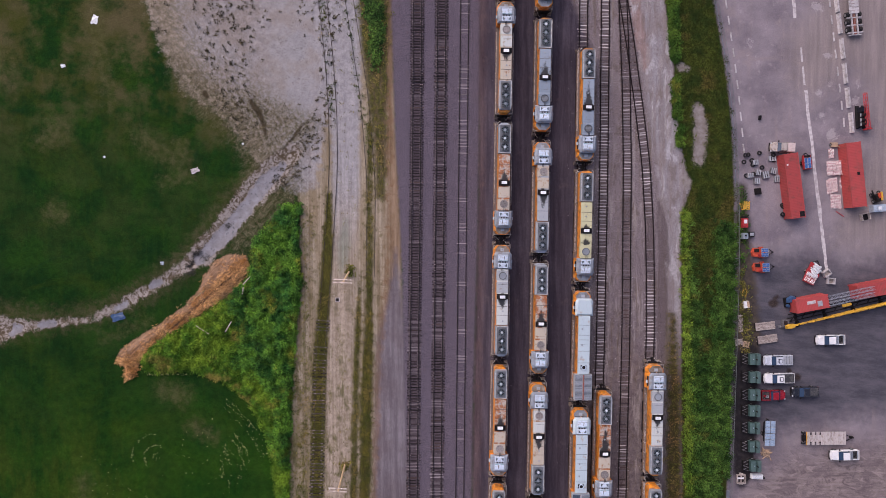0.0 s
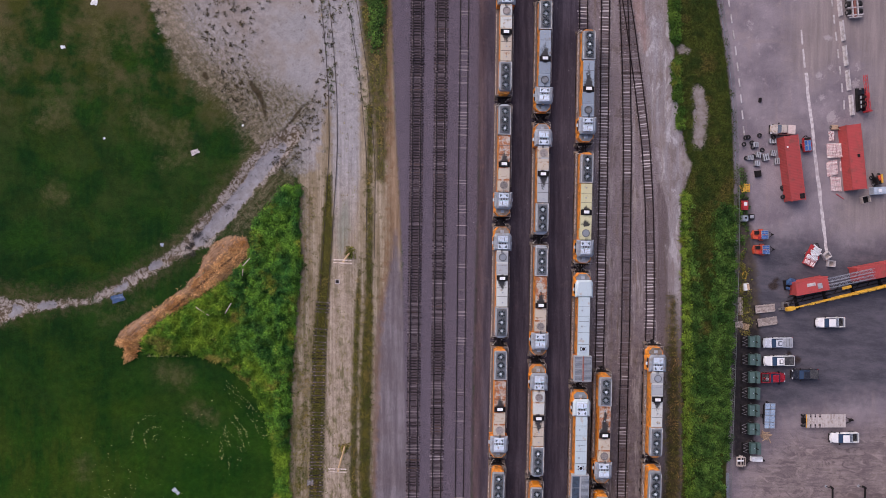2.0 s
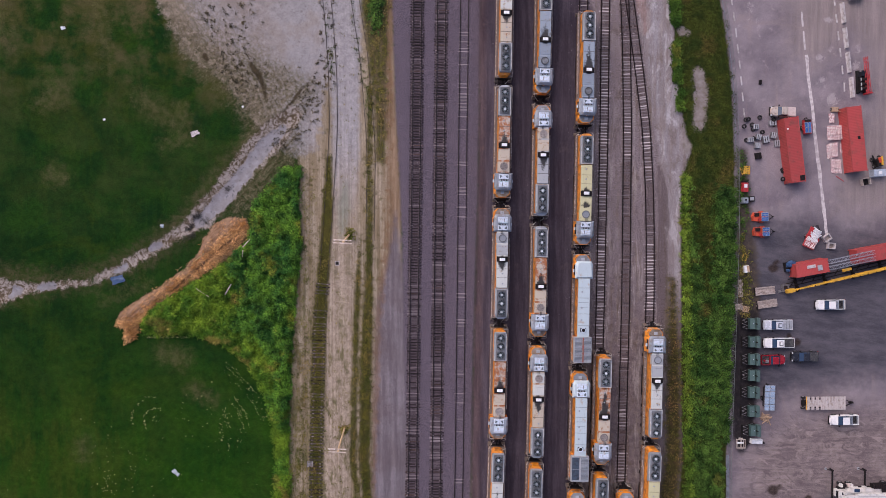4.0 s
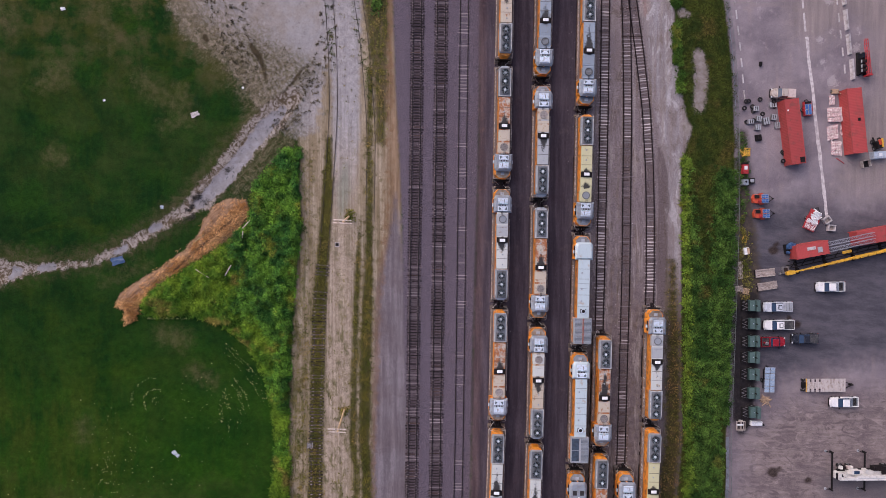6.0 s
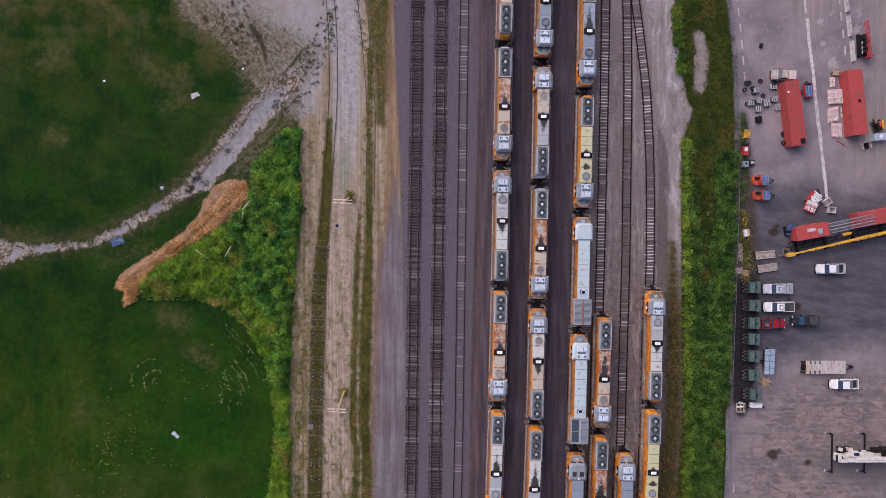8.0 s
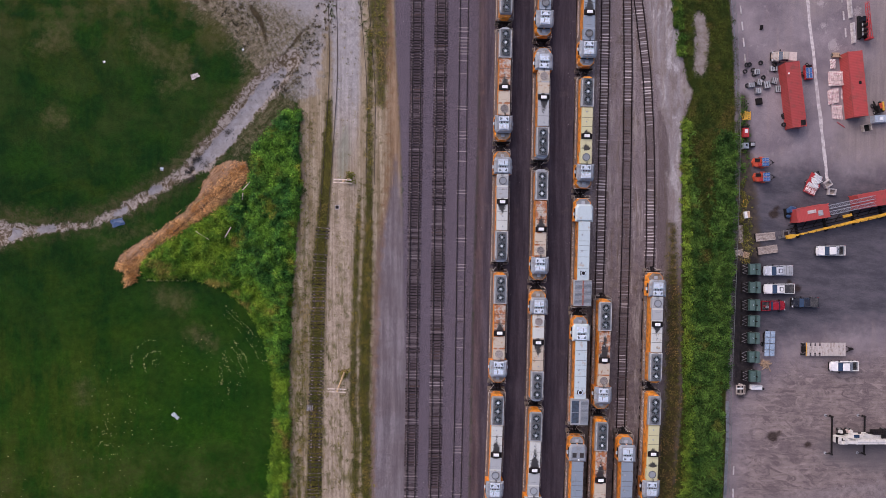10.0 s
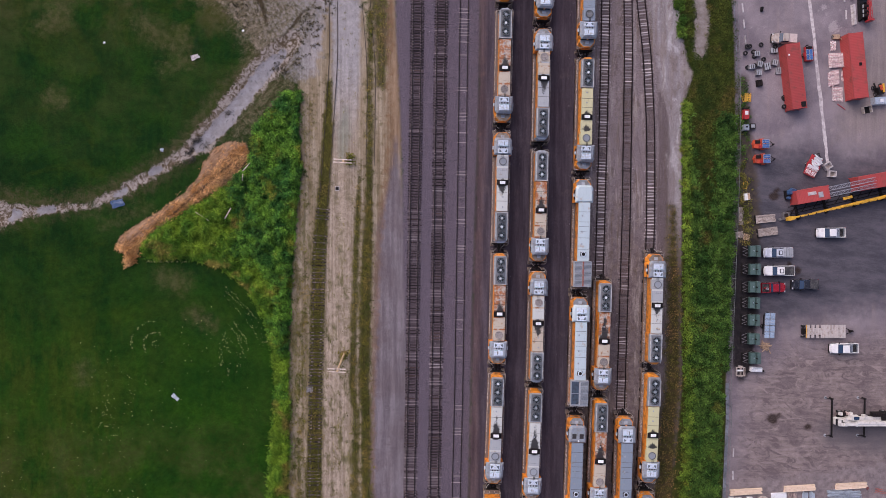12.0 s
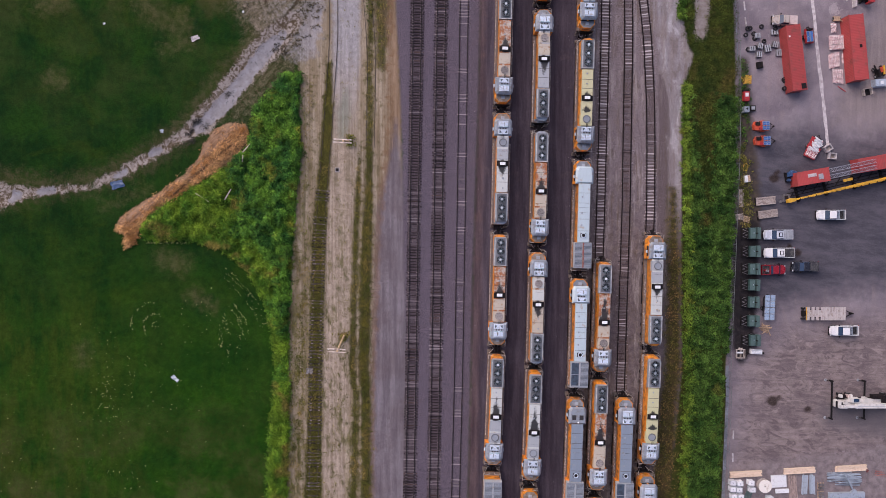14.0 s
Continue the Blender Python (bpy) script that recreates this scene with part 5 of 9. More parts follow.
        part("hood", kept(("hood", 1), lambda bm: box(box(bm, -0.9, 0.9, -4.6, 5.4, 1.68, 4.15), -1.3, 1.3, -8.9, -4.6, 1.68, 3.6), orange), orange, th, "orange hood sides")
        top = part("hood_roof", kept(("hood_roof_long", roof), lambda bm: prism(bm, [(-1.0, -4.6), (1.0, -4.6), (1.0, 5.4), (-1.0, 5.4)], 4.15, 4.36, 0.10), mat), mat, th)

        for yy in (-2.6, -0.6, 1.3, 2.1, 3.8):
            bit("roof_seam", top, seam_dark, -0.9, 0.9, yy - 0.025, yy + 0.025, 4.355, 4.375)
        for yy in (-1.8, 0.3, 3.0):
            bit("lifting_eye", top, fan_grey, -0.45, -0.2, yy, yy + 0.3, 4.355, 4.39)
        part("exhaust_outlet", kept(("exhaust_outlet", 1), lambda bm: box(bm, -0.5, 0.5, -3.7, -3.0, 4.34, 4.52, 0.06), black_iron), black_iron, th, "sooty exhaust")
        part("stack_cover", kept(("stack_cover", 1), lambda bm: tube(bm, 0, -3.35, 0.42, 0.3, 4.5, 4.6, 14), white_unit), white_unit, th)
        rad = part("radiator_housing", kept(("radiator_housing", 1), lambda bm: prism(bm, [(-1.5, -8.95), (1.5, -8.95), (1.5, -4.55), (-1.5, -4.55)], 3.6, 4.5, 0.06), CLEAN["grey"]), CLEAN["grey"], th, "broad radiator housing over the end")

        dark = radiator_blue
        for s in (-1, 1):
            bit("louvre_well", rad, dark, s * 0.78 - 0.62, s * 0.78 + 0.62, -8.72, -4.66, 4.5, 4.506)
            for k in range(0, 21, 20 if grid == "dark" and s < 0 else 1):
                bit("slat", rad, fan_grey, s * 0.78 - 0.6, s * 0.78 + 0.6, -8.7 + k * 0.197, -8.58 + k * 0.197, 4.505, 4.56)
        for yy in (-8.75, -6.75, -4.7):
            bit("cross_bar", rad, fan_grey, -1.42, 1.42, yy, yy + 0.07, 4.5, 4.575)
        if grid == "red":
            part("ridge_strip", kept(("ridge_strip", 0), lambda bm: box(bm, -0.12, 0.12, -8.8, -4.6, 4.57, 4.6), red_lead), red_lead, rad, "rust-red strip along the ridge")
    return th


GREY_ENDS = (10.80, -11.14, 7.57, -14.52, -36.41)


def row_of(col, entries):
    """Engines on a track: each takes the y of its middle, whether its cab points down the yard, its roof and its label."""
    line = np.array(COLS[col])[::-1]
    for y, down, roof, label, *kind in entries:
        x0, x1 = (float(np.interp(y + d, line[:, 1], line[:, 0])) for d in (-6.2, 6.2))
        lean = -math.degrees(math.atan2(x1 - x0, 12.4))
        engine((x0 + x1) / 2, y, lean + (180 if down else 0), roof, label, not kind, kind[0] if kind else "grey", y in GREY_ENDS)


A = "orange diesel engine, %s roof, three fans, sooty stack"
G = "orange diesel engine, %s roof, broad louvred radiator"
row_of(1, [
    (75.26, True, "grey", A % "grey"),
    (53.80, False, "tan", A % "dusty grey"),
    (32.82, False, "tan", A % "dusty tan"),
    (10.80, True, "rust", A % "rust-stained tan"),
    (-11.14, False, "pale", A % "pale grey"),
    (-33.22, True, "rust", A % "rusty, soot-blackened"),
    (-55.22, True, "pale", A % "pale grey, black-streaked"),
    (-77.17, True, "grey", G % "grey", "grey"),
])
row_of(2, [
    (51.88, True, "grey", A % "grey"),
    (29.66, True, "blue", A % "clean blue-grey"),
    (7.57, False, "grey", A % "grey, soot-stained"),
    (-14.52, True, "rust", A % "rusty yellowed"),
    (-36.41, False, "tan", A % "dusty grey"),
    (-58.10, True, "pale", A % "pale, black-streaked"),
    (-80.14, False, "tan", A % "dusty grey"),
])
row_of(3, [
    (24.34, True, "blue", A % "clean blue-grey"),
    (2.24, True, "yellow", A % "yellowed"),
    (-19.58, False, "white", G % "pale blue-white", "red"),
    (-41.16, False, "white", G % "pale blue-white", "dark"),
    (-63.11, False, "blue", G % "plain grey", "bare"),
    (-85.22, True, "grey", A % "grey"),
])
row_of(4, [
    (-38.10, True, "rust", A % "rust-streaked"),
    (-59.95, True, "rust", A % "rust-streaked tan"),
    (-82.02, True, "tan", A % "dusty tan"),
])
row_of(5, [(-63.25, False, "blue", G % "blue-grey", "dark"), (-85.52, False, "grey", A % "grey")])
row_of(6, [
    (-33.14, False, "pale", A % "pale grey, black-streaked"),
    (-55.24, True, "yellow", A % "yellowed"),
    (-77.38, False, "grey", A % "grey"),
])


# ---------- the paved storage lot ----------
red_box = plain("red_container_paint", (0.38, 0.055, 0.05), 0.55, 0.0, (0.25, 0.06, 0.05), 0.25, 0.8, 0.12)
tyre = plain("tyre_rubber", (0.018, 0.018, 0.020), 0.85, 0.0, (0.05, 0.045, 0.04), 0.3, 4.0)
tyre.node_tree.nodes["Principled BSDF"].inputs["Specular IOR Level"].default_value = 0.15
rim_steel = plain("rim_steel", (0.35, 0.35, 0.36), 0.4, 0.6, (0.15, 0.13, 0.12), 0.3, 4.0)
white_paint = plain("white_car_paint", (0.72, 0.72, 0.72), 0.3, 0.0, (0.55, 0.54, 0.53), 0.22, 1.0, 0.04)
silver_paint = plain("silver_car_paint", (0.60, 0.63, 0.68), 0.3, 0.2, (0.45, 0.46, 0.5), 0.2, 1.0, 0.04)
red_paint = plain("red_car_paint", (0.27, 0.013, 0.022), 0.3, 0.0, (0.2, 0.015, 0.02), 0.25, 1.0, 0.04)
black_paint = plain("dark_car_paint", (0.022, 0.024, 0.032), 0.3, 0.0, (0.05, 0.05, 0.055), 0.2, 1.0, 0.04)
beige_paint = plain("faded_beige_paint", (0.46, 0.40, 0.36), 0.6, 0.0, (0.28, 0.22, 0.18), 0.4, 1.5)
bed_liner = plain("bed_liner", (0.030, 0.030, 0.034), 0.8, 0.0, (0.10, 0.095, 0.09), 0.35, 2.5)
cover_grey = plain("bed_cover_grey", (0.33, 0.35, 0.38), 0.55, 0.0, (0.22, 0.22, 0.23), 0.3, 2.0)
lamp_red = plain("rear_lamp_red", (0.3, 0.01, 0.01), 0.2)
lamp_white = plain("head_lamp_glass", (0.6, 0.62, 0.65), 0.1)
concrete = plain("pale_concrete", (0.46, 0.43, 0.44), 0.85, 0.0, (0.30, 0.27, 0.26), 0.4, 1.6, 0.12)
old_timber = plain("grey_timber", (0.37, 0.315, 0.285), 0.85, 0.0, (0.20, 0.155, 0.13), 0.4, 2.0, 0.2, 18.0)
new_timber = plain("fresh_timber", (0.74, 0.57, 0.43), 0.7, 0.0, (0.62, 0.45, 0.31), 0.3, 2.0, 0.10, 18.0)
tan_timber = plain("pallet_timber", (0.46, 0.32, 0.21), 0.8, 0.0, (0.30, 0.2, 0.13), 0.4, 3.0, 0.25, 18.0)
teal_paint = plain("dark_green_cabinet_paint", (0.040, 0.082, 0.075), 0.5, 0.0, (0.025, 0.05, 0.05), 0.3, 2.0, 0.1)
teal_light = plain("green_cabinet_lid_paint", (0.075, 0.125, 0.115), 0.5, 0.0, (0.05, 0.09, 0.085), 0.3, 2.0, 0.1)
block_grey = plain("dusty_grey_block", (0.19, 0.18, 0.19), 0.85, 0.0, (0.10, 0.095, 0.10), 0.45, 2.0, 0.3)
orange_kit = plain("orange_trailer_paint", (0.50, 0.068, 0.028), 0.5, 0.0, (0.2, 0.045, 0.03), 0.3, 2.0)
red_kit = plain("red_machine_paint", (0.42, 0.03, 0.035), 0.5, 0.0, (0.2, 0.02, 0.02), 0.3, 2.0)
crane_yellow = plain("crane_yellow_paint", (0.72, 0.40, 0.035), 0.45, 0.0, (0.5, 0.28, 0.05), 0.3, 1.5)
alu = plain("bare_aluminium", (0.45, 0.47, 0.50), 0.35, 0.7, (0.3, 0.3, 0.31), 0.3, 3.0)
zinc = plain("galvanised_steel", (0.44, 0.50, 0.56), 0.45, 0.4, (0.30, 0.33, 0.36), 0.3, 2.5, 0.25)
white_plastic = plain("white_plastic", (0.74, 0.75, 0.76), 0.45, 0.0, (0.55, 0.55, 0.54), 0.25, 2.0, 0.08)
road_paint = plain("worn_road_paint", (0.50, 0.46, 0.46), 0.85, 0.0, (0.33, 0.29, 0.29), 0.45, 1.3)
blue_tarp = plain("blue_tarp", (0.035, 0.08, 0.17), 0.45, 0.0, (0.02, 0.05, 0.12), 0.4, 3.0)
yellow_kit = plain("yellow_frame_paint", (0.62, 0.34, 0.04), 0.5, 0.0, (0.4, 0.2, 0.03), 0.3, 3.0)
pole_tan = plain("thin_pole_wood", (0.42, 0.33, 0.30), 0.8, 0.0, (0.25, 0.18, 0.16), 0.4, 3.0)
# vehicle glass: the blue of the reflected sky is put into its base colour
car_glass = plain("sky_tinted_car_glass", (0.018, 0.038, 0.075), 0.12, 0.0, (0.02, 0.04, 0.08), 0.3, 2.0)
pv_pale = plain("pale_solar_cell", (0.27, 0.36, 0.47), 0.3, 0.0, (0.34, 0.42, 0.52), 0.3, 6.0, 0.15)
pv_blue = plain("solar_cell", (0.055, 0.135, 0.34), 0.25, 0.0, (0.08, 0.17, 0.40), 0.3, 6.0, 0.15)


def stripe_material():
    m, nt, bsdf = start("barricade_stripes")
    s = nt.nodes.new("ShaderNodeSeparateXYZ")
    nt.links.new(nt.nodes.new("ShaderNodeTexCoord").outputs["Object"], s.inputs[0])
    v = math_node(nt, "FRACT", math_node(nt, "MULTIPLY", math_node(nt, "ADD", s.outputs[1], s.outputs[0]), 3.6))
    c = mix(nt, ramp(nt, v, 0.60, 0.66), (0.84, 0.81, 0.80), (0.34, 0.045, 0.055))
    fine = noise_of(nt, s.inputs[0].links[0].from_socket, 20.0)
    finish(nt, bsdf, mix(nt, 1.0, c, mix(nt, fine, (0.85,) * 3, (1.1,) * 3), "MULTIPLY"), 0.5)
    return m


stripes = stripe_material()


def at(xy, turn=0.0, z=0.0):
    return pose(xy[0], xy[1], z, 0, 0, turn)


def car_wheels(th, places, r=0.4, w=0.27):
    for x, y in places:
        t = part("tyre", kept(("tyre", r, w), lambda bm: wheel(bm, 0, 0, r, r, w), tyre), tyre, th, "", pose(x, y, 0))
        part("rim", kept(("rim", r, w), lambda bm: wheel(bm, 0, 0, r, r * 0.6, w * 1.04, 12), rim_steel), rim_steel, t)


def pickup(xy, turn, paint, label, length=5.8, bed="open", roof_hatch=False):
    """A crew-cab pickup that heads along its own +y."""
    th = thing("pickup_truck", label, "pickup truck", at(xy, turn), "vehicles parked in the lot")
    k = length / 5.8
    w = 0.93
    f, r = 2.9 * k, -2.9 * k
    cab0, cab1 = -0.85 * k, 1.50 * k

    def body(bm):
        out = [(-w + 0.06, r), (w - 0.06, r), (w, r + 0.2), (w, f - 0.75), (w - 0.10, f - 0.35), (w - 0.28, f - 0.12), (w - 0.55, f), (-w + 0.55, f), (-w + 0.28, f - 0.12), (-w + 0.10, f - 0.35), (-w, f - 0.75), (-w, r + 0.2)]
        prism(bm, out, 0.45, 0.82, 0.0)
        prism(bm, [(-w, cab0), (w, cab0), (w, f - 0.8), (w - 0.12, f - 0.4), (w - 0.32, f - 0.16), (w - 0.6, f - 0.04), (-w + 0.6, f - 0.04), (-w + 0.32, f - 0.16), (-w + 0.12, f - 0.4), (-w, f - 0.8)], 0.82, 1.16, 0.1)
        for s in (-1, 1):
            box(bm, s * (w - 0.07) - 0.07, s * (w - 0.07) + 0.07, r, cab0, 0.82, 1.2, 0.02)
        return bm

    b = part("body", kept(("pickup_body", k, paint.name), body, paint), paint, th)
    cab = part("cab", kept(("pickup_cab", k, paint.name), lambda bm: prism(bm, [(-w + 0.06, cab0), (w - 0.06, cab0), (w - 0.06, cab1), (-w + 0.06, cab1)], 1.14, 1.30, 0.08), paint), paint, th)

    def glass(bm):
        lo = [(-w + 0.1, cab0 + 0.05), (w - 0.1, cab0 + 0.05), (w - 0.1, cab1 - 0.05), (-w + 0.1, cab1 - 0.05)]
        hi = [(-w + 0.24, cab0 + 0.25), (w - 0.24, cab0 + 0.25), (w - 0.24, cab1 - 0.75 * k), (-w + 0.24, cab1 - 0.75 * k)]
        a = [bm.verts.new((x, y, 1.29)) for x, y in lo]
        c = [bm.verts.new((x, y, 1.80)) for x, y in hi]
        bm.faces.new(a[::-1])
        bm.faces.new(c)
        for i in range(4):
            bm.faces.new((a[i], a[(i + 1) % 4], c[(i + 1) % 4], c[i]))
        return bm

    part("glass", kept(("pickup_glass", k), glass, car_glass), car_glass, cab, "windows coloured blue like the sky they reflect")
    roof = bit("roof", cab, paint, -w + 0.22, w - 0.22, cab0 + 0.22, cab1 - 0.72 * k, 1.79, 1.87, 0.05)
    if roof_hatch:
        bit("sunroof", roof, dark_glass, -0.40, 0.40, -0.42, 0.30, 0.08, 0.09)
        bit("roof_panel", roof, paint, -0.30, 0.30, -0.32, 0.12, 0.09, 0.10)
    for s in (-1, 1):
        bit("mirror", cab, black_iron, s * 1.08 - 0.13, s * 1.08 + 0.13, cab1 - 0.35, cab1 - 0.2, 1.15, 1.38)
        bit("headlight", b, lamp_white, s * 0.72 - 0.16, s * 0.72 + 0.16, f - 0.2, f - 0.05, 0.86, 1.02)
        bit("tail_light", b, lamp_red, s * 0.9 - 0.07, s * 0.9 + 0.07, r - 0.02, r + 0.05, 0.85, 1.1)
    bit("bonnet", b, paint, -0.62, 0.62, cab1 + 0.1, f - 0.35, 1.15, 1.18, 0.03)
    bit("bed_floor", th, bed_liner, -w + 0.14, w - 0.14, r + 0.06, cab0 - 0.02, 0.825, 0.86)
    bit("tailgate", th, paint, -w + 0.14, w - 0.14, r, r + 0.07, 0.825, 1.2, 0.01)
    bit("front_bumper", th, black_iron, -0.8, 0.8, f - 0.1, f + 0.08, 0.5, 0.68)
    bit("rear_bumper", th, black_iron, -0.9, 0.9, r - 0.14, r, 0.5, 0.68)
    if bed == "cover":
        for n in range(3):
            y0 = r + 0.08 + n * (cab0 - r - 0.1) / 3
            bit("bed_cover", th, cover_grey, -w + 0.1, w - 0.1, y0, y0 + (cab0 - r - 0.1) / 3 - 0.05, 1.2, 1.25, 0.02, "grey folding cover")
    elif bed == "black":
        bit("bed_cover", th, bed_liner, -w + 0.1, w - 0.1, r + 0.08, cab0 - 0.04, 1.18, 1.22, 0.02, "black bed cover")
    elif bed == "load":
        for n in range(7):
            x, y = random.uniform(-0.6, 0.4), random.uniform(r + 0.3, cab0 - 0.6)
            bit("cargo", th, (rim_steel, tyre, red_paint)[n % 3], x, x + random.uniform(0.2, 0.5), y, y + random.uniform(0.2, 0.6), 0.86, 1.05 + 0.05 * n)
    elif bed == "crate":
        bit("cargo_box", th, beige_light, -0.85, 0.85, r + 0.1, r + 1.7, 0.86, 1.55, 0.06, "pale pinkish cargo box")
        bit("cargo_bag", th, white_plastic, -0.7, 0.5, r + 1.75, cab0 - 0.15, 0.86, 1.25, 0.12)
    elif bed == "rack":
        for y in (r + 0.4, r + 1.3, cab0 - 0.15):
            bit("rack_bar", th, zinc, -w + 0.05, w - 0.05, y, y + 0.06, 1.2, 1.27)
        bit("tool_box", th, alu, -w + 0.12, w - 0.12, cab0 - 0.62, cab0 - 0.2, 0.86, 1.24, 0.03, "aluminium tool box")
        part("hose", kept(("hose", 0), lambda bm: tube(bm, 0, r + 0.9, 0.42, 0.34, 0.86, 0.95, 16), black_iron), black_iron, th)
    car_wheels(th, [(s * 0.86, y * k) for s in (-1, 1) for y in (1.85, -1.75)])
    return th


pickup((76.79, -19.01), 91, white_paint, "white pickup truck with tool box in its open bed", 5.45, "rack")
pickup((66.76, -22.80), 91, silver_paint, "silver pickup truck with a grey folding bed cover", 5.5, "cover", True)
pickup((67.00, -26.21), 91, white_paint, "white pickup truck with sunroof and black bed cover", 5.75, "black", True)
pickup((65.95, -29.40), -89, red_paint, "small red pickup truck with a loaded bed", 4.6, "load")
pickup((72.00, -28.80), 90, black_paint, "dark pickup truck with a black bed cover", 5.0, "black")
pickup((79.72, -40.86), 91, white_paint, "white pickup truck with tool box and coiled hose", 5.45, "rack")
beige_light = plain("pale_pink_paint", (0.58, 0.48, 0.45), 0.6, 0.0, (0.45, 0.36, 0.33), 0.3, 2.0)
pickup((67.28, 17.17), 88, beige_paint, "faded beige pickup truck loaded with pale boxes", 4.6, "crate")


def container(xy, turn, length, width, label, hatch=()):
    """A steel box with a ribbed roof, ribbed sides, doors and corner castings; its length runs along +y."""
    th = thing("shipping_container", label, "container", at(xy, turn), "red containers in the lot")
    w, d, h = width / 2, length / 2, 2.59

    def shell(bm):
        n = int(length / 0.28) * 2
        ring = []
        for i in range(n + 1):
            y = -d + length * i / n
            o = 0.022 * (i % 2)
            ring.append([bm.verts.new(p) for p in ((-w + o, y, 0.15), (-w + o, y, h - 0.12), (-w + 0.09, y, h - o * 0.8), (w - 0.09, y, h - o * 0.8), (w - o, y, h - 0.12), (w - o, y, 0.15))])
        for a, c in zip(ring, ring[1:]):
            for j in range(5):
                bm.faces.new((a[j], a[j + 1], c[j + 1], c[j]))
            bm.faces.new((a[5], a[0], c[0], c[5]))
        bm.faces.new(ring[0][::-1])
        bm.faces.new(ring[-1])
        return bm

    part("shell", shell(B()), red_box, th)
    for s in (-1, 1):
        bit("top_rail", th, red_box, s * (w - 0.03) - 0.05, s * (w - 0.03) + 0.05, -d, d, h - 0.12, h - 0.002)
        bit("bottom_rail", th, red_box, s * (w - 0.03) - 0.05, s * (w - 0.03) + 0.05, -d, d, 0.0, 0.16)
        bit("door", th, red_box, s * w / 2 - w / 2 + 0.06, s * w / 2 + w / 2 - 0.06, d, d + 0.05, 0.16, h - 0.1)
        for q in (0.3, 0.7):
            bit("lock_rod", th, zinc, s * w * q - 0.02, s * w * q + 0.02, d + 0.05, d + 0.09, 0.2, h - 0.15)
        for y in (-d, d):
            bit("corner_casting", th, red_box, s * (w - 0.05) - 0.09, s * (w - 0.05) + 0.09, y - 0.09, y + 0.09, h - 0.12, h + 0.012, 0.01)
            bit("corner_casting", th, red_box, s * (w - 0.05) - 0.09, s * (w - 0.05) + 0.09, y - 0.09, y + 0.09, 0.0, 0.14, 0.01)
    for x, y, a, c, mat_ in hatch:
        bit("roof_hatch", th, mat_, x - a / 2, x + a / 2, y - c / 2, y + c / 2, h - 0.02, h + 0.09, 0.03)
    return th


container((68.78, 9.86), 7.6, 12.0, 2.65, "long red steel container with a ribbed roof", [(0.75, -5.3, 0.9, 1.0, black_iron), (-0.9, 4.0, 0.3, 0.3, white_plastic)])
container((80.42, 11.95), 6.6, 12.0, 2.75, "broad red steel container beside stacked barricades", [(0.4, 0.2, 0.5, 0.6, black_iron)])
container((72.33, -12.03), -79.5, 6.2, 2.5, "short red container with trusses on its roof", [(0.2, 1.4, 1.0, 0.9, cover_grey), (-0.3, -0.2, 0.6, 1.6, concrete)])
container((86.89, -8.87), -79.5, 12.2, 2.6, "long red container that carries the trusses' far end")


def truss(a, b, z, label):
    """A square lattice beam from a to b."""
    (ax, ay), (bx, by) = a, b
    n = math.hypot(bx - ax, by - ay)
    th = thing("lattice_truss", label, "truss", at(a, math.degrees(math.atan2(by - ay, bx - ax)), z), "trusses on the containers")
    for y in (-0.32, 0.32):
        for zz in (0.04, 0.68):
            part("chord", beam(B(), (0, y, zz), (n, y, zz), 0.08, 6), alu, th)
    k = int(n / 0.62)
    for zz in (0.04, 0.68):
        for i in range(k):
            x0, x1 = n * i / k, n * (i + 1) / k
            s = 1 if i % 2 else -1
            part("brace", kept(("brace", round(n / k, 3), s), lambda bm: beam(bm, (0, -0.32 * s, 0), (n / k, 0.32 * s, 0), 0.045), alu), alu, th, "", pose(x0, 0, zz))
    for i in range(0, k + 1, 2):
        for y in (-0.32, 0.32):
            bit("upright", th, alu, n * i / k - 0.02, n * i / k + 0.02, y - 0.02, y + 0.02, 0.04, 0.68)


truss((75.14, -10.90), (83.62, -9.05), 2.62, "pale aluminium lattice truss lying across red containers")
truss((75.38, -12.04), (83.75, -10.19), 2.62, "pale aluminium lattice truss lying across red containers")


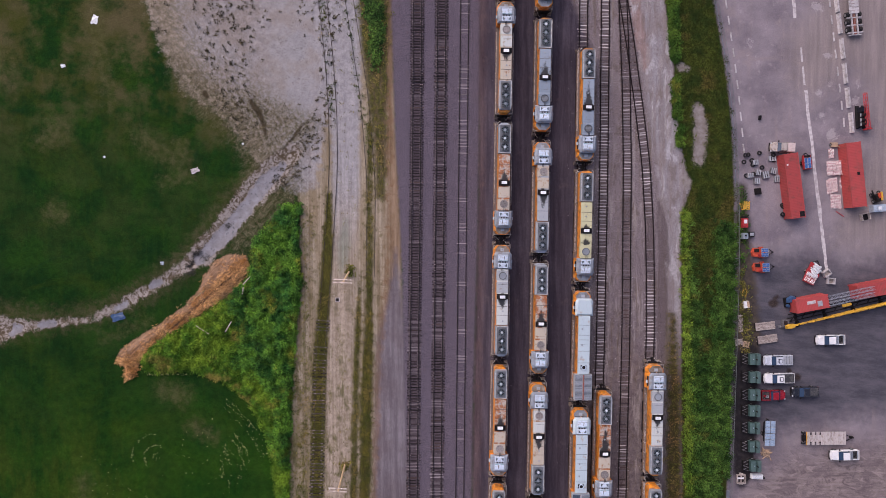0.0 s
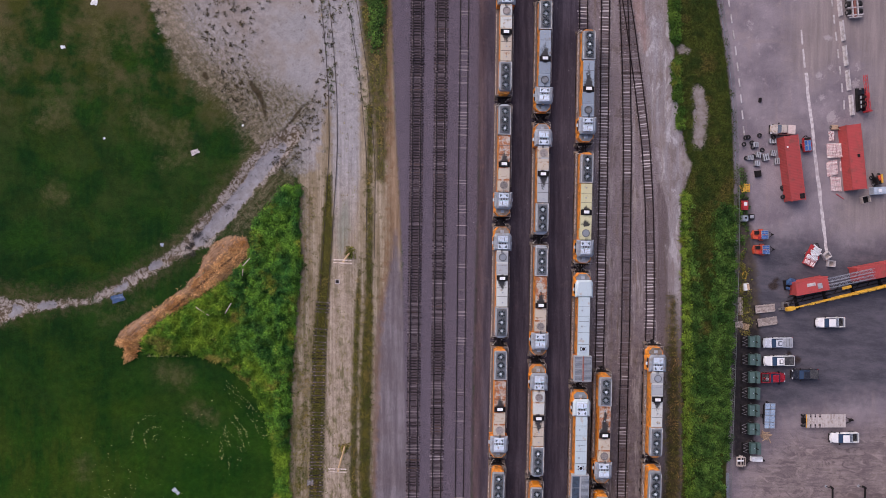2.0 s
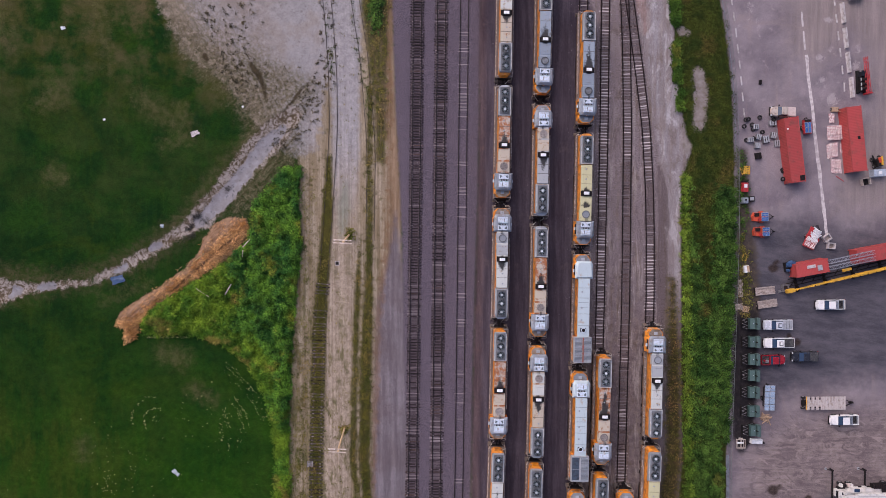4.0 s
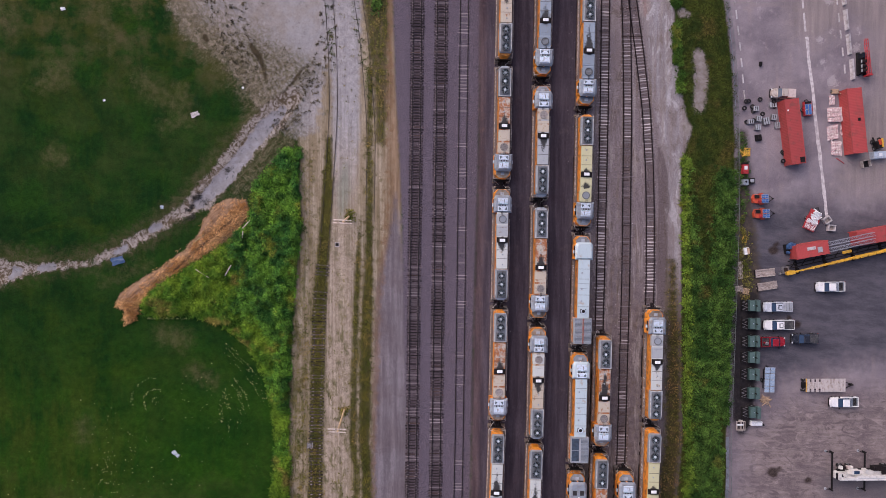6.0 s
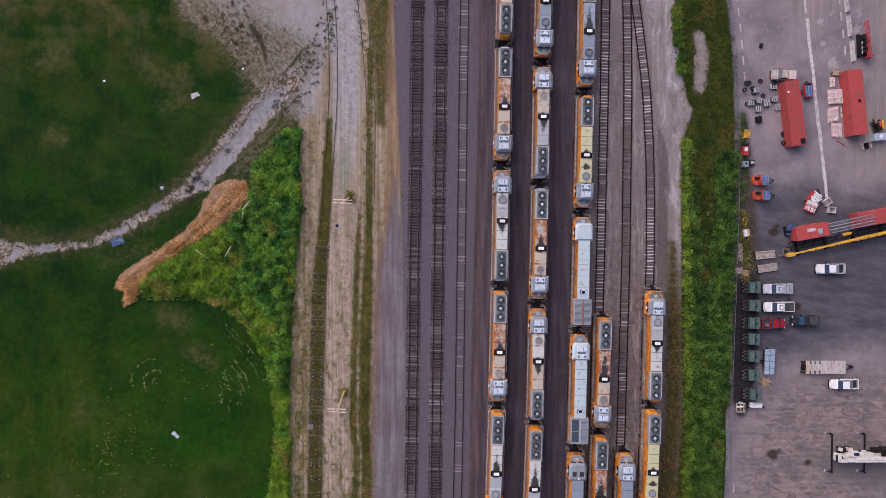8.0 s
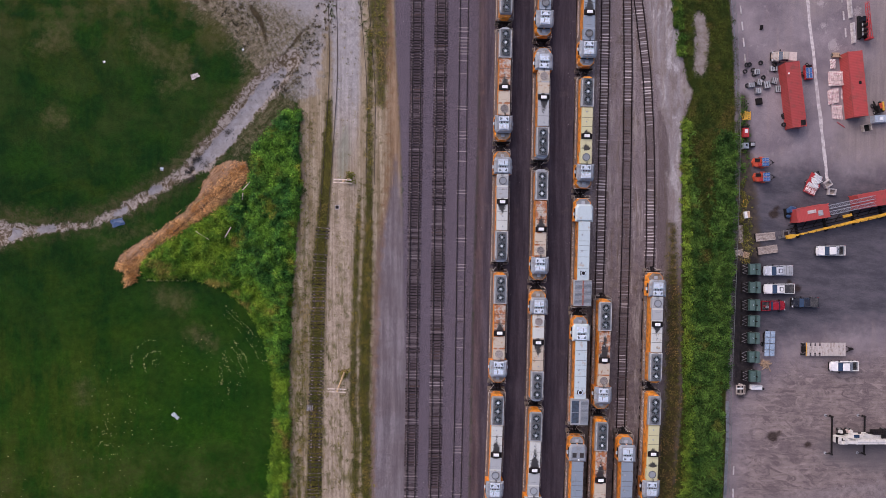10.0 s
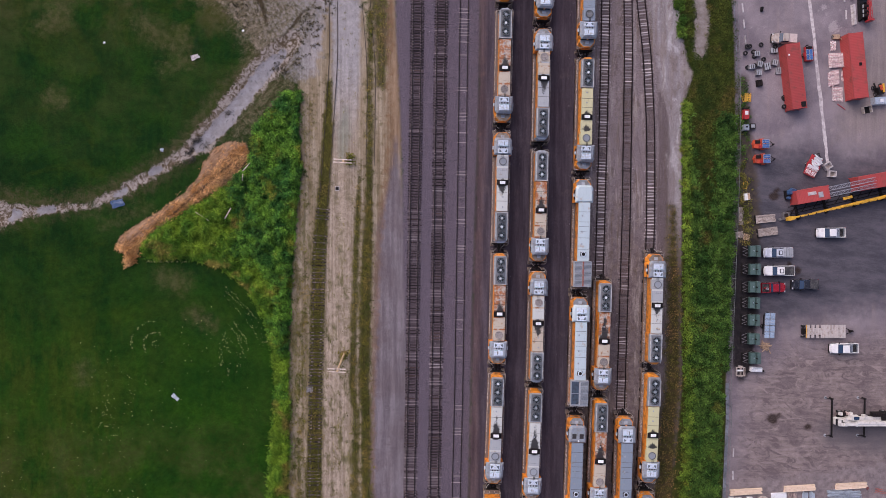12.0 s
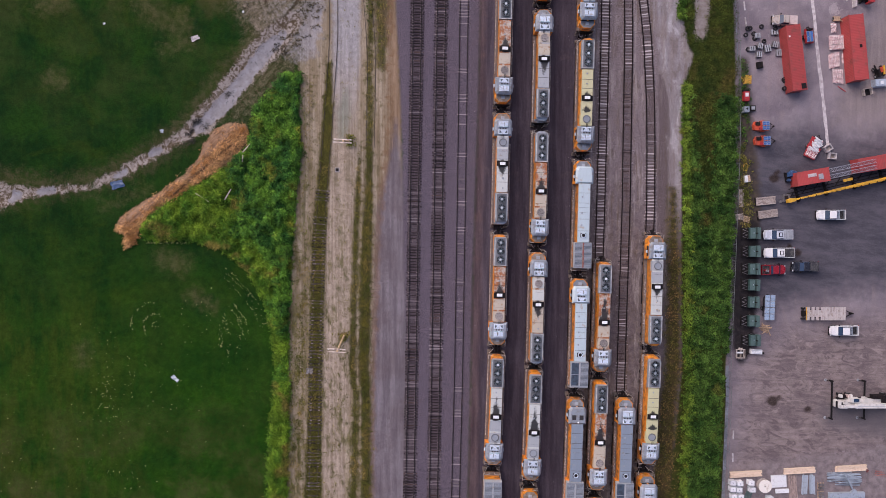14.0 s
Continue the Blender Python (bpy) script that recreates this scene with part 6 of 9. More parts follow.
def boom(a, b):
    """A telescopic boom laid on black bunks; the black bars beside it are frame and shadow in one."""
    (ax, ay), (bx, by) = a, b
    n = math.hypot(bx - ax, by - ay)
    th = thing("crane_boom", "long yellow crane boom on black bunks, black bars doubling as its shadow", "crane boom", at(a, math.degrees(math.atan2(by - ay, bx - ax))))
    x = 1.2
    for i, (len_, h) in enumerate(((3.4, 0.15), (4.2, 0.20), (5.0, 0.25), (n - 13.8 + 3.0, 0.30))):
        part("boom_section", box(B(), x, x + len_, -h, h, 1.3 - h * 0.9, 1.3 + h * 0.9, 0.03), crane_yellow, th)
        part("collar", box(B(), x + len_ - 0.25, x + len_, -h - 0.06, h + 0.06, 1.3 - h, 1.3 + h, 0.02), steel, th)
        for q in range(int(len_ / 1.1)):
            bit("stiffener", th, crane_yellow, x + 0.5 + q * 1.1, x + 0.62 + q * 1.1, -h - 0.03, h + 0.03, 1.3 - h, 1.31 + h * 0.9)
        for q in range(int(len_ / 1.6)):
            bit("hose_clamp", th, black_iron, x + 0.9 + q * 1.6, x + 1.05 + q * 1.6, -h - 0.05, h * 0.2, 1.3 - h, 1.33 + h * 0.9)
        x += len_ - 0.3
    part("boom_head", prism(B(), [(-0.3, -0.3), (0.5, -0.42), (1.3, -0.3), (1.3, 0.3), (0.5, 0.42), (-0.3, 0.3)], 0.85, 1.6, 0.06), crane_yellow, th)
    for y in (-0.2, 0.0, 0.2):
        part("sheave", wheel(B(), 0, 0, 0, 0.28, 0.08), steel, th, "", pose(0.0, y, 1.25, 0, 0, 90))
    part("hook", box(beam(B(), (-0.6, 0.1, 1.2), (-0.9, 0.15, 0.3), 0.12, 6), -1.2, -0.7, -0.1, 0.35, 0.0, 0.35, 0.08), rim_steel, th)
    # black frame beside the boom, which also stands in for the boom's shadow
    for y in (0.75, 2.1):
        bit("cradle_rail", th, black_iron, 0.8, n - 0.6, y - 0.07, y + 0.07, 0.55, 0.75)
    for k in range(9):
        x0 = 1.0 + k * (n - 2.2) / 9
        part("cradle_brace", kept(("cradle_brace", k % 2), lambda bm: beam(bm, (0, 0.75, 0.65), (1.3, 2.1, 0.65), 0.11), black_iron), black_iron, th, "", pose(x0, 0, 0))
    bit("spare_section", th, crane_yellow, n * 0.52, n * 0.52 + 1.7, 1.1, 1.6, 0.76, 1.1, 0.04)
    for k in range(4):
        bx_ = 2.4 + k * (n - 4) / 3.2
        part("bunk", box(box(B(), bx_ - 0.2, bx_ + 0.2, -0.7, 1.9, 0.0, 0.35, 0.02), bx_ - 0.15, bx_ + 0.15, -0.5, 0.5, 0.35, 0.8, 0.02), black_iron, th)
    part("bunk_rail", box(B(), 0.4, n - 1, 1.25, 1.4, 0.35, 0.55, 0.01), black_iron, th)
    part("hydraulic_ram", beam(B(), (6, 0.0, 1.82), (n - 2, 0.0, 1.95), 0.16, 8), crane_yellow, th)
    return th


boom((68.46, -16.49), (89.51, -11.56))


def panel(parent, cx, cy, w, d, z, cols, rows, tilt=0.0, cell=None):
    """A solar panel with a pale frame and separate cells."""
    base = part("solar_panel", box(B(), -w / 2, w / 2, -d / 2, d / 2, 0.0, 0.05), alu, parent, "blue solar panel in a pale frame", pose(cx, cy, z, tilt))
    for i in range(cols):
        for j in range(rows):
            bit("cell", base, cell or pv_blue, -w / 2 + 0.07 + i * (w - 0.07) / cols, -w / 2 + (i + 1) * (w - 0.07) / cols, -d / 2 + 0.07 + j * (d - 0.07) / rows, -d / 2 + (j + 1) * (d - 0.07) / rows, 0.05, 0.056)


def tow_frame(th, w, d, paint, axle=0.0, tongue=1.2):
    """A small trailer frame with two wheels, mudguards and a drawbar towards +y."""
    for s in (-1, 1):
        bit("side_member", th, paint, s * w / 2 - 0.05, s * w / 2 + 0.05, -d / 2, d / 2, 0.42, 0.55)
        bit("mudguard", th, paint, s * (w / 2 + 0.2) - 0.14, s * (w / 2 + 0.2) + 0.14, axle - 0.42, axle + 0.42, 0.72, 0.78, 0.03)
    for y in (-d / 2, 0.0, d / 2 - 0.1):
        bit("cross_member", th, paint, -w / 2 + 0.05, w / 2 - 0.05, y, y + 0.1, 0.43, 0.54)
    part("drawbar", beam(beam(B(), (-w / 2, d / 2, 0.48), (0, d / 2 + tongue, 0.48), 0.09), (w / 2, d / 2, 0.48), (0, d / 2 + tongue, 0.48), 0.09), black_iron, th)
    bit("jack", th, black_iron, -0.06, 0.06, d / 2 + tongue - 0.1, d / 2 + tongue + 0.02, 0.0, 0.75)
    car_wheels(th, [(s * (w / 2 + 0.2), axle) for s in (-1, 1)], 0.33, 0.2)


for xy, lab in (((63.66, -2.52), "orange sign trailer with blue solar panels"), ((63.90, -5.30), "orange sign trailer with blue solar panels")):
    th = thing("sign_trailer", lab, "trailer", at(xy, -88), "orange sign trailers")
    tow_frame(th, 1.5, 2.3, orange_kit, -0.2, 1.1)
    part("cabinet", prism(B(), [(-0.9, -1.7), (-0.2, -2.1), (0.7, -1.9), (0.95, -0.6), (0.75, 0.3), (-0.85, 0.2)], 0.55, 1.1, 0.08), orange_kit, th)
    part("control_box", box(B(), 0.2, 0.75, -1.0, 0.1, 1.1, 1.35, 0.05), red_kit, th)
    part("battery_box", box(B(), -0.75, -0.1, -1.65, -0.75, 1.1, 1.3, 0.04), black_iron, th)
    bit("mast", th, orange_kit, -0.08, 0.08, -0.1, 0.06, 0.55, 1.75)
    bit("sign_frame", th, orange_kit, -1.0, 1.0, -0.12, 0.02, 1.05, 1.2)
    for x in (-0.42, 0.42):
        panel(th, x, 0.15, 0.78, 1.35, 1.5, 2, 2)
    bit("panel_post", th, orange_kit, -0.07, 0.07, 0.15, 0.25, 0.5, 1.5)

for xy in ((61.76, -22.55), (61.81, -25.96), (61.81, -29.28), (61.81, -32.27), (61.80, -35.49), (61.81, -39.03), (62.08, -42.68)):
    th = thing("message_board_trailer", "dark green folded message board trailer beside the fence", "trailer", at(xy, -90 + random.gauss(0, 1.2)), "dark green trailers in a row")
    tow_frame(th, 1.7, 2.2, black_iron, 0.2, 0.5)
    part("cabinet", box(B(), -1.05, 1.05, -0.55, 0.6, 0.55, 1.35, 0.05), teal_paint, th)
    bit("cabinet_lid", th, teal_light, -0.98, 0.98, -0.48, 0.5, 1.35, 1.40, 0.03)
    bit("latch", th, zinc, -0.15, 0.05, 0.1, 0.22, 1.40, 1.44)
    part("display_case", box(B(), -1.08, 1.08, 0.68, 1.38, 0.7, 1.62, 0.03), teal_light, th, "lighter green display case")
    bit("mast", th, black_iron, -0.1, 0.1, 0.58, 0.72, 0.6, 1.9)
    for k in range(6):
        s = 1 if k % 2 else -1
        x0, x1 = -1.0 + k * 0.33, -1.0 + (k + 1) * 0.33
        part("scissor_bar", kept(("scissor_bar", s), lambda bm: beam(bm, (0, -1.75 if s > 0 else -0.75, 0.9), (0.33, -0.75 if s > 0 else -1.75, 0.9), 0.05), block_grey), block_grey, th, "", pose(x0, 0, 0))
    for y in (-1.8, -0.7):
        bit("scissor_rail", th, black_iron, -1.05, 1.05, y, y + 0.07, 0.42, 0.86)

th = thing("solar_trailer", "solar trailer with eight blue panels, pallets beside it", "trailer", at((65.08, -36.44), -1.5))
tow_frame(th, 1.4, 3.6, black_iron, -0.3, 0.6)
for i in range(2):
    for j in range(4):
        panel(th, -0.5 + i * 1.0, -1.8 + j * 1.2, 0.96, 1.14, 1.5, 1, 2, 0.0, pv_pale)
for y in (-1.5, 1.5):
    bit("panel_post", th, alu, -0.06, 0.06, y, y + 0.1, 0.5, 1.5)
bit("panel_beam", th, alu, -0.9, 0.9, -1.6, -1.5, 1.4, 1.5)
bit("panel_beam", th, alu, -0.9, 0.9, 1.5, 1.6, 1.4, 1.5)

th = thing("solar_cart", "red cart with blue solar panels beside a container", "trailer", at((72.09, 14.35), 5))
tow_frame(th, 1.3, 2.6, red_kit, 0, 0.5)
part("tray", box(B(), -0.75, 0.75, -1.25, 1.4, 0.55, 0.95, 0.03), red_kit, th)
bit("front_box", th, black_iron, -0.55, 0.55, 1.0, 1.35, 0.95, 1.15)
for x in (-0.32, 0.32):
    panel(th, x, -0.1, 0.6, 2.0, 1.0, 1, 2)


def deck_trailer(xy, turn, length, width, deck, frame_mat, label, slots=False, group=""):
    """A flatbed of separate boards with wheels behind and a drawbar ahead (+y)."""
    th = thing("flatbed_trailer", label, "trailer", at(xy, turn), group)
    n = int(length / 0.3)
    for i in range(n):
        y = -length / 2 + i * length / n
        k = slots and i in (2, 5, 8)
        bit("deck_board", th, deck, -width / 2 + (0.62 if k else 0), width / 2 - (0.62 if k else 0), y, y + length / n - 0.025, 0.86, 0.92, 0.005)
    for s in (-1, 1):
        bit("side_member", th, frame_mat, s * width * 0.32 - 0.08, s * width * 0.32 + 0.08, -length / 2, length / 2, 0.6, 0.858)
    part("drawbar", beam(beam(B(), (-width / 4, length / 2, 0.7), (0, length / 2 + 1.4, 0.65), 0.12), (width / 4, length / 2, 0.7), (0, length / 2 + 1.4, 0.65), 0.12), black_iron, th)
    part("hitch", box(B(), -0.2, 0.2, length / 2 + 1.1, length / 2 + 1.7, 0.0, 0.75, 0.08), black_iron, th)
    y0 = -length / 2 - 0.45 if slots else -0.4
    car_wheels(th, [(s * (width / 2 - 0.25), y) for s in (-1, 1) for y in (y0, y0 + (0.0 if slots else 0.85))][:: 2 if slots else 1], 0.4, 0.3)
    if slots:
        bit("rear_axle", th, black_iron, -width / 2 + 0.3, width / 2 - 0.3, y0 - 0.08, y0 + 0.08, 0.35, 0.5)
        bit("rear_frame", th, black_iron, -0.5, 0.5, y0 - 0.35, -length / 2, 0.4, 0.7)
        bit("ramp_bar", th, crane_yellow, -width / 2, width / 2, -length / 2 - 0.09, -length / 2 - 0.02, 0.8, 0.95)
    return th


deck_trailer((76.26, -37.65), -90, 7.5, 2.5, plain("worn_deck_paint", (0.47, 0.42, 0.40), 0.7, 0.0, (0.30, 0.24, 0.21), 0.35, 1.5, 0.08), black_iron, "pale slotted flatbed trailer with black wheels", True)
th = thing("axle_trailer", "pale trailer chassis with three exposed axles", "trailer", at((80.74, 41.95), 5.5))
for i in range(14):
    bit("deck_board", th, concrete, -0.95, 0.95, 0.3 + i * 0.62, 0.86 + i * 0.62, 1.0, 1.06, 0.01)
bit("spine", th, red_lead, -0.18, 0.18, -3.6, 9.0, 0.7, 0.98)
for s in (-1, 1):
    bit("side_member", th, concrete, s * 0.5 - 0.1, s * 0.5 + 0.1, -3.6, 9.0, 0.75, 0.99)
for y in (0.2, -1.2, -2.6):
    bit("axle_beam", th, concrete, -1.45, 1.45, y - 0.75, y - 0.55, 0.6, 0.99)
bit("rear_bumper", th, concrete, -1.2, 1.2, -3.75, -3.6, 0.6, 0.95)
car_wheels(th, [(s * x, y) for s in (-1, 1) for x in (0.95, 1.3) for y in (0.2, -1.2, -2.6)], 0.5, 0.28)

for xy, a in (((64.54, -16.43), 6), ((65.00, -18.90), 8)):
    th = thing("timber_platform", "weathered grey timber platform on skids", "platform", at(xy, a), "timber platforms")
    for i in range(6):
        bit("plank", th, old_timber, -1.95 + random.gauss(0, 0.05), 1.95 + random.gauss(0, 0.05), -0.75 + i * 0.25, -0.52 + i * 0.25, 0.3, 0.36, 0.008)
    for x in (-1.5, 0, 1.4):
        bit("skid", th, old_timber, x, x + 0.15, -0.75, 0.75, 0.0, 0.3)
    bit("bracket", th, black_iron, -2.0, -1.85, -0.8, 0.8, 0.1, 0.42)


def pallet(xy, turn, w, d, mat_, label, z=0.0, slats=6, group="pallets in the lot"):
    th = thing("pallet", label, "pallet", at(xy, turn, z), group)
    for i in range(slats):
        y = -d / 2 + i * d / slats
        bit("slat", th, mat_, -w / 2, w / 2, y, y + d / slats * 0.72, 0.11, 0.14)
    for x in (-w / 2, -0.05, w / 2 - 0.1):
        bit("bearer", th, mat_, x, x + 0.1, -d / 2, d / 2, 0.0, 0.11)
    return th


pallet((60.03, -15.95), 0, 0.8, 3.3, old_timber, "long grey timber rack against the fence", 0, 14)
pallet((59.76, -19.47), 8, 1.5, 1.2, old_timber, "grey wooden pallet lying at the fence")
pallet((61.12, -19.88), -12, 1.15, 1.15, tan_timber, "brown wooden pallet lying by the fence")
pallet((65.04, -40.63), -25, 1.5, 1.3, tan_timber, "tan pallet under a pile of loose boards")
th = thing("board_pile", "pile of loose tan boards on a pallet", "boards", at((65.15, -40.52), 20, 0.14))
for i in range(9):
    part("board", kept(("board", i % 3), lambda bm: box(bm, -0.85 - 0.1 * (i % 3), 0.85, -0.09, 0.09, 0, 0.04, 0.005), tan_timber), tan_timber, th, "", pose(random.gauss(0, 0.3), random.gauss(0, 0.3), 0.02 + 0.045 * i, 0, 0, random.choice((0, 15, 80, 95, -20))))
pallet((60.35, 6.33), 20, 1.1, 1.5, yellow_kit, "yellow-painted pallet leaning in weeds", 0, 5)
pallet((61.00, 6.33), 0, 1.2, 1.6, yellow_kit, "yellow-painted pallet at the fence", 0, 5)
th = thing("crowd_barrier", "small orange-yellow metal frame lying on the ground", "barrier", at((60.75, -10.09), -8))
for s in (-1, 1):
    bit("side_bar", th, yellow_kit, s * 0.33 - 0.06, s * 0.33 + 0.06, -0.7, 0.7, 0.0, 0.12)
    bit("end_bar", th, yellow_kit, -0.27, 0.27, s * 0.64 - 0.06, s * 0.64 + 0.06, 0.0, 0.12)
th = thing("storage_crate", "white and tan crate at the weedy fence", "crate", at((60.89, -12.33), 8))
part("crate_body", box(B(), -0.5, 0.5, -0.65, 0.65, 0, 0.7, 0.02), white_plastic, th)
bit("crate_lid", th, tan_timber, 0.05, 0.5, -0.6, 0.6, 0.7, 0.74)
th = thing("small_generator", "red and white generator standing at the fence", "generator", at((60.37, 3.13), 0))
part("housing", box(B(), -0.55, 0.55, -1.0, 0.8, 0.15, 1.0, 0.05), red_kit, th)
bit("top_panel", th, white_plastic, -0.3, 0.3, -0.2, 0.5, 1.0, 1.05)
bit("end_panel", th, black_iron, -0.5, 0.5, 0.8, 1.2, 0.0, 0.6)
bit("skid", th, black_iron, -0.5, 0.5, -0.9, 0.8, 0.0, 0.15)
th = thing("water_tank", "pale blue-white plastic tank beside dark weeds", "tank", at((60.39, 0.57), 0))
part("tank_body", prism(B(), [(-0.5, -0.6), (0.5, -0.6), (0.55, -0.4), (0.55, 0.4), (0.5, 0.6), (-0.5, 0.6), (-0.55, 0.4), (-0.55, -0.4)], 0.0, 1.1, 0.1), zinc, th)
part("cap", cyl(B(), 0, 0.1, 0.18, 1.1, 1.2, 12), black_iron, th)
th = thing("dark_crate", "dark metal crate beside a plastic tank", "crate", at((61.80, 0.89), 0))
part("crate_body", box(B(), -0.5, 0.5, -0.5, 0.5, 0, 0.6, 0.02), black_iron, th)
bit("crate_lid", th, cover_grey, -0.35, 0.35, -0.3, 0.3, 0.6, 0.63)

# wheel stops and concrete barriers
stop_mesh = mesh_of("wheel_stop", prism(B(), [(-0.12, -0.85), (0.12, -0.85), (0.12, 0.85), (-0.12, 0.85)], 0.0, 0.14, 0.04), concrete)


def stop(xy, turn):
    tagged(new("wheel_stop", stop_mesh), "pale concrete wheel stop on the paving", "wheel stop", "wheel stops").matrix_basis = at(xy, turn)


LEFT_A, LEFT_B = (56.84, 44.01), (60.37, 17.06)
RIGHT_A, RIGHT_B = (76.59, 44.55), (79.53, 22.06)
for i in range(10):
    f = i / 9
    bow = 0.5 * math.sin(math.pi * f)
    stop((LEFT_A[0] + (LEFT_B[0] - LEFT_A[0]) * f + bow * 0.6, LEFT_A[1] + (LEFT_B[1] - LEFT_A[1]) * f), 7 + random.gauss(0, 1))
for i in range(8):
    f = i / 7
    stop((RIGHT_A[0] + (RIGHT_B[0] - RIGHT_A[0]) * f, RIGHT_A[1] + (RIGHT_B[1] - RIGHT_A[1]) * f), 6 + random.gauss(0, 1))
stop((59.22, -60.89), -2)
stop((59.18, -65.22), 1)


def barrier_bm(bm):
    side = [(-0.3, 0.0), (0.3, 0.0), (0.28, 0.10), (0.15, 0.32), (0.12, 0.81), (-0.12, 0.81), (-0.15, 0.32), (-0.28, 0.10)]
    ends = [[bm.verts.new((x, y, z)) for x, z in side] for y in (-1.9, 1.9)]
    bm.faces.new(ends[0])
    bm.faces.new(ends[1][::-1])
    for i in range(8):
        j = (i + 1) % 8
        bm.faces.new((ends[0][i], ends[1][i], ends[1][j], ends[0][j]))
    return bm


barrier_mesh = mesh_of("concrete_barrier", barrier_bm(B()), concrete)
for xy in ((77.31, 48.05), (77.78, 44.56), (78.36, 40.54), (78.95, 35.88), (79.54, 31.21), (80.13, 26.64), (80.83, 21.96)):
    tagged(new("concrete_barrier", barrier_mesh), "pale concrete road barrier in a line", "barrier", "line of barriers").matrix_basis = at(xy, 6 + random.gauss(0, 1))


def line_bm(bm, pts, w):
    """A worn painted line: broken lengths with a wandering edge."""
    place, way = centre_line(pts, 0.7)
    rows = []
    for i, ((x, y), (wx, wy)) in enumerate(zip(place, way)):
        gone = noise.noise(Vector((x * 0.2, y * 0.2, 3.0))) > 0.52
        a = w * (0.85 + 0.4 * noise.noise(Vector((x * 0.5, y * 0.5, 0))))
        b = w * (0.85 + 0.4 * noise.noise(Vector((x * 0.5, y * 0.5, 9))))
        rows.append(None if gone else (bm.verts.new((x - wy * a, y + wx * a, 0.006)), bm.verts.new((x + wy * b, y - wx * b, 0.006))))
    for a, b in zip(rows, rows[1:]):
        if a and b:
            bm.faces.new((a[0], a[1], b[1], b[0]))
    return bm


for pts, w in (([(68.95, 51.33), (69.53, 47.11), (70.01, 41.41)], 0.36), ([(71.19, 36.13), (71.49, 33.16)], 0.2), ([(71.60, 32.52), (72.02, 28.39)], 0.22), ([(72.19, 28.07), (72.66, 23.82), (73.47, 18.19), (74.07, 12.65), (75.23, 4.22), (76.53, -5.84), (76.76, -7.35)], 0.36)):
    solid("painted_line", line_bm(B(), pts, w), road_paint, "worn pale line painted on the paving", "road marking", kind="structure")


def blot(name, xy, r, mat_, label, category, seed, kind="structure"):
    bm = B()
    ring = []
    for i in range(28):
        a = i * math.tau / 28
        rr = r * (0.75 + 0.6 * noise.noise(Vector((math.cos(a) * 0.9, math.sin(a) * 0.9, seed))))
        ring.append(bm.verts.new((rr * math.cos(a), rr * math.sin(a), 0.007)))
    bm.faces.new(ring)
    return solid(name, bm, mat_, label, category, at(xy), kind=kind)


# barricades, blocks and machines
def barricades(xy, turn, nx_, ny_, high, label, slant=0.0):
    th = thing("barricade_stack", label, "barricades", at(xy, turn), "stacks of barricades")
    for k in range(high):
        for i in range(nx_):
            for j in range(ny_):
                if k == high - 1 and random.random() < 0.3:
                    continue
                m = pose((i - (nx_ - 1) / 2) * 0.32 + random.gauss(0, 0.04), (j - (ny_ - 1) / 2) * 0.92 + random.gauss(0, 0.05) + slant * (i - (nx_ - 1) / 2), 0.14 * k, 0, 0, random.gauss(0, 4))
                part("barricade_board", kept(("barricade_board", 0), lambda bm: box(bm, -0.095, 0.095, -0.41, 0.41, 0, 0.12, 0.02), stripes), stripes, th, "", m)
    return th


barricades((77.76, 13.41), 3, 9, 3, 5, "stack of red and white striped barricade boards")
barricades((77.08, 16.18), 8, 3, 2, 3, "small stack of red and white barricade boards")
barricades((77.25, 10.10), 5, 6, 3, 4, "long stack of red and white striped boards", 0.05)
barricades((78.04, 7.11), 5, 6, 3, 3, "scattered stack of red and white striped boards", -0.06)
barricades((79.42, 10.53), 3, 4, 2, 2, "small stack of red and white boards by a container")
bits_ = thing("barrier_post", "orange-red post lying beside barricades", "post", at((78.93, 4.76), 57))
part("post_bar", beam(B(), (0, -0.9, 0.08), (0, 0.9, 0.08), 0.14, 6), red_kit, bits_)
th = thing("handcart", "tan handcart with a wooden handle", "cart", at((77.61, 17.78), 0))
part("cart_tray", box(B(), -0.8, 0.6, -0.45, 0.45, 0.3, 0.55, 0.04), tan_timber, th)
part("cart_handle", beam(B(), (0.3, -0.2, 0.55), (1.5, -0.9, 0.75), 0.12), tan_timber, th)
car_wheels(th, [(-0.75, 0), (0.55, 0)], 0.3, 0.12)

th = thing("barrel_trailer", "trailer heaped with red and white barricade boards", "trailer", at((73.36, -6.47), -25))
tow_frame(th, 2.0, 3.6, red_kit, 0, 0.8)
bit("deck", th, red_kit, -1.15, 1.15, -2.0, 1.9, 0.56, 0.7)
for k in range(2):
    for i in range(7):
        for j in range(2):
            part("barricade_board", KEPT[("barricade_board", 0)], stripes, th, "", pose((i - 3) * 0.3 + random.gauss(0, 0.05), (j - 1.5) * 0.95, 0.7 + 0.13 * k, random.gauss(0, 3), 0, random.gauss(0, 6)))
for i in range(16):
    part("marker_tube", kept(("marker_tube", i % 3), lambda bm: beam(bm, (-0.8 + 0.1 * (i % 3), 0, 0), (0.75, 0, 0), 0.24, 8), white_plastic), white_plastic, th, "white marker tube", pose(random.gauss(0, 0.2), -0.5 + i * 0.15, 0.95 + 0.12 * (i % 3), 0, 0, random.gauss(0, 16)))
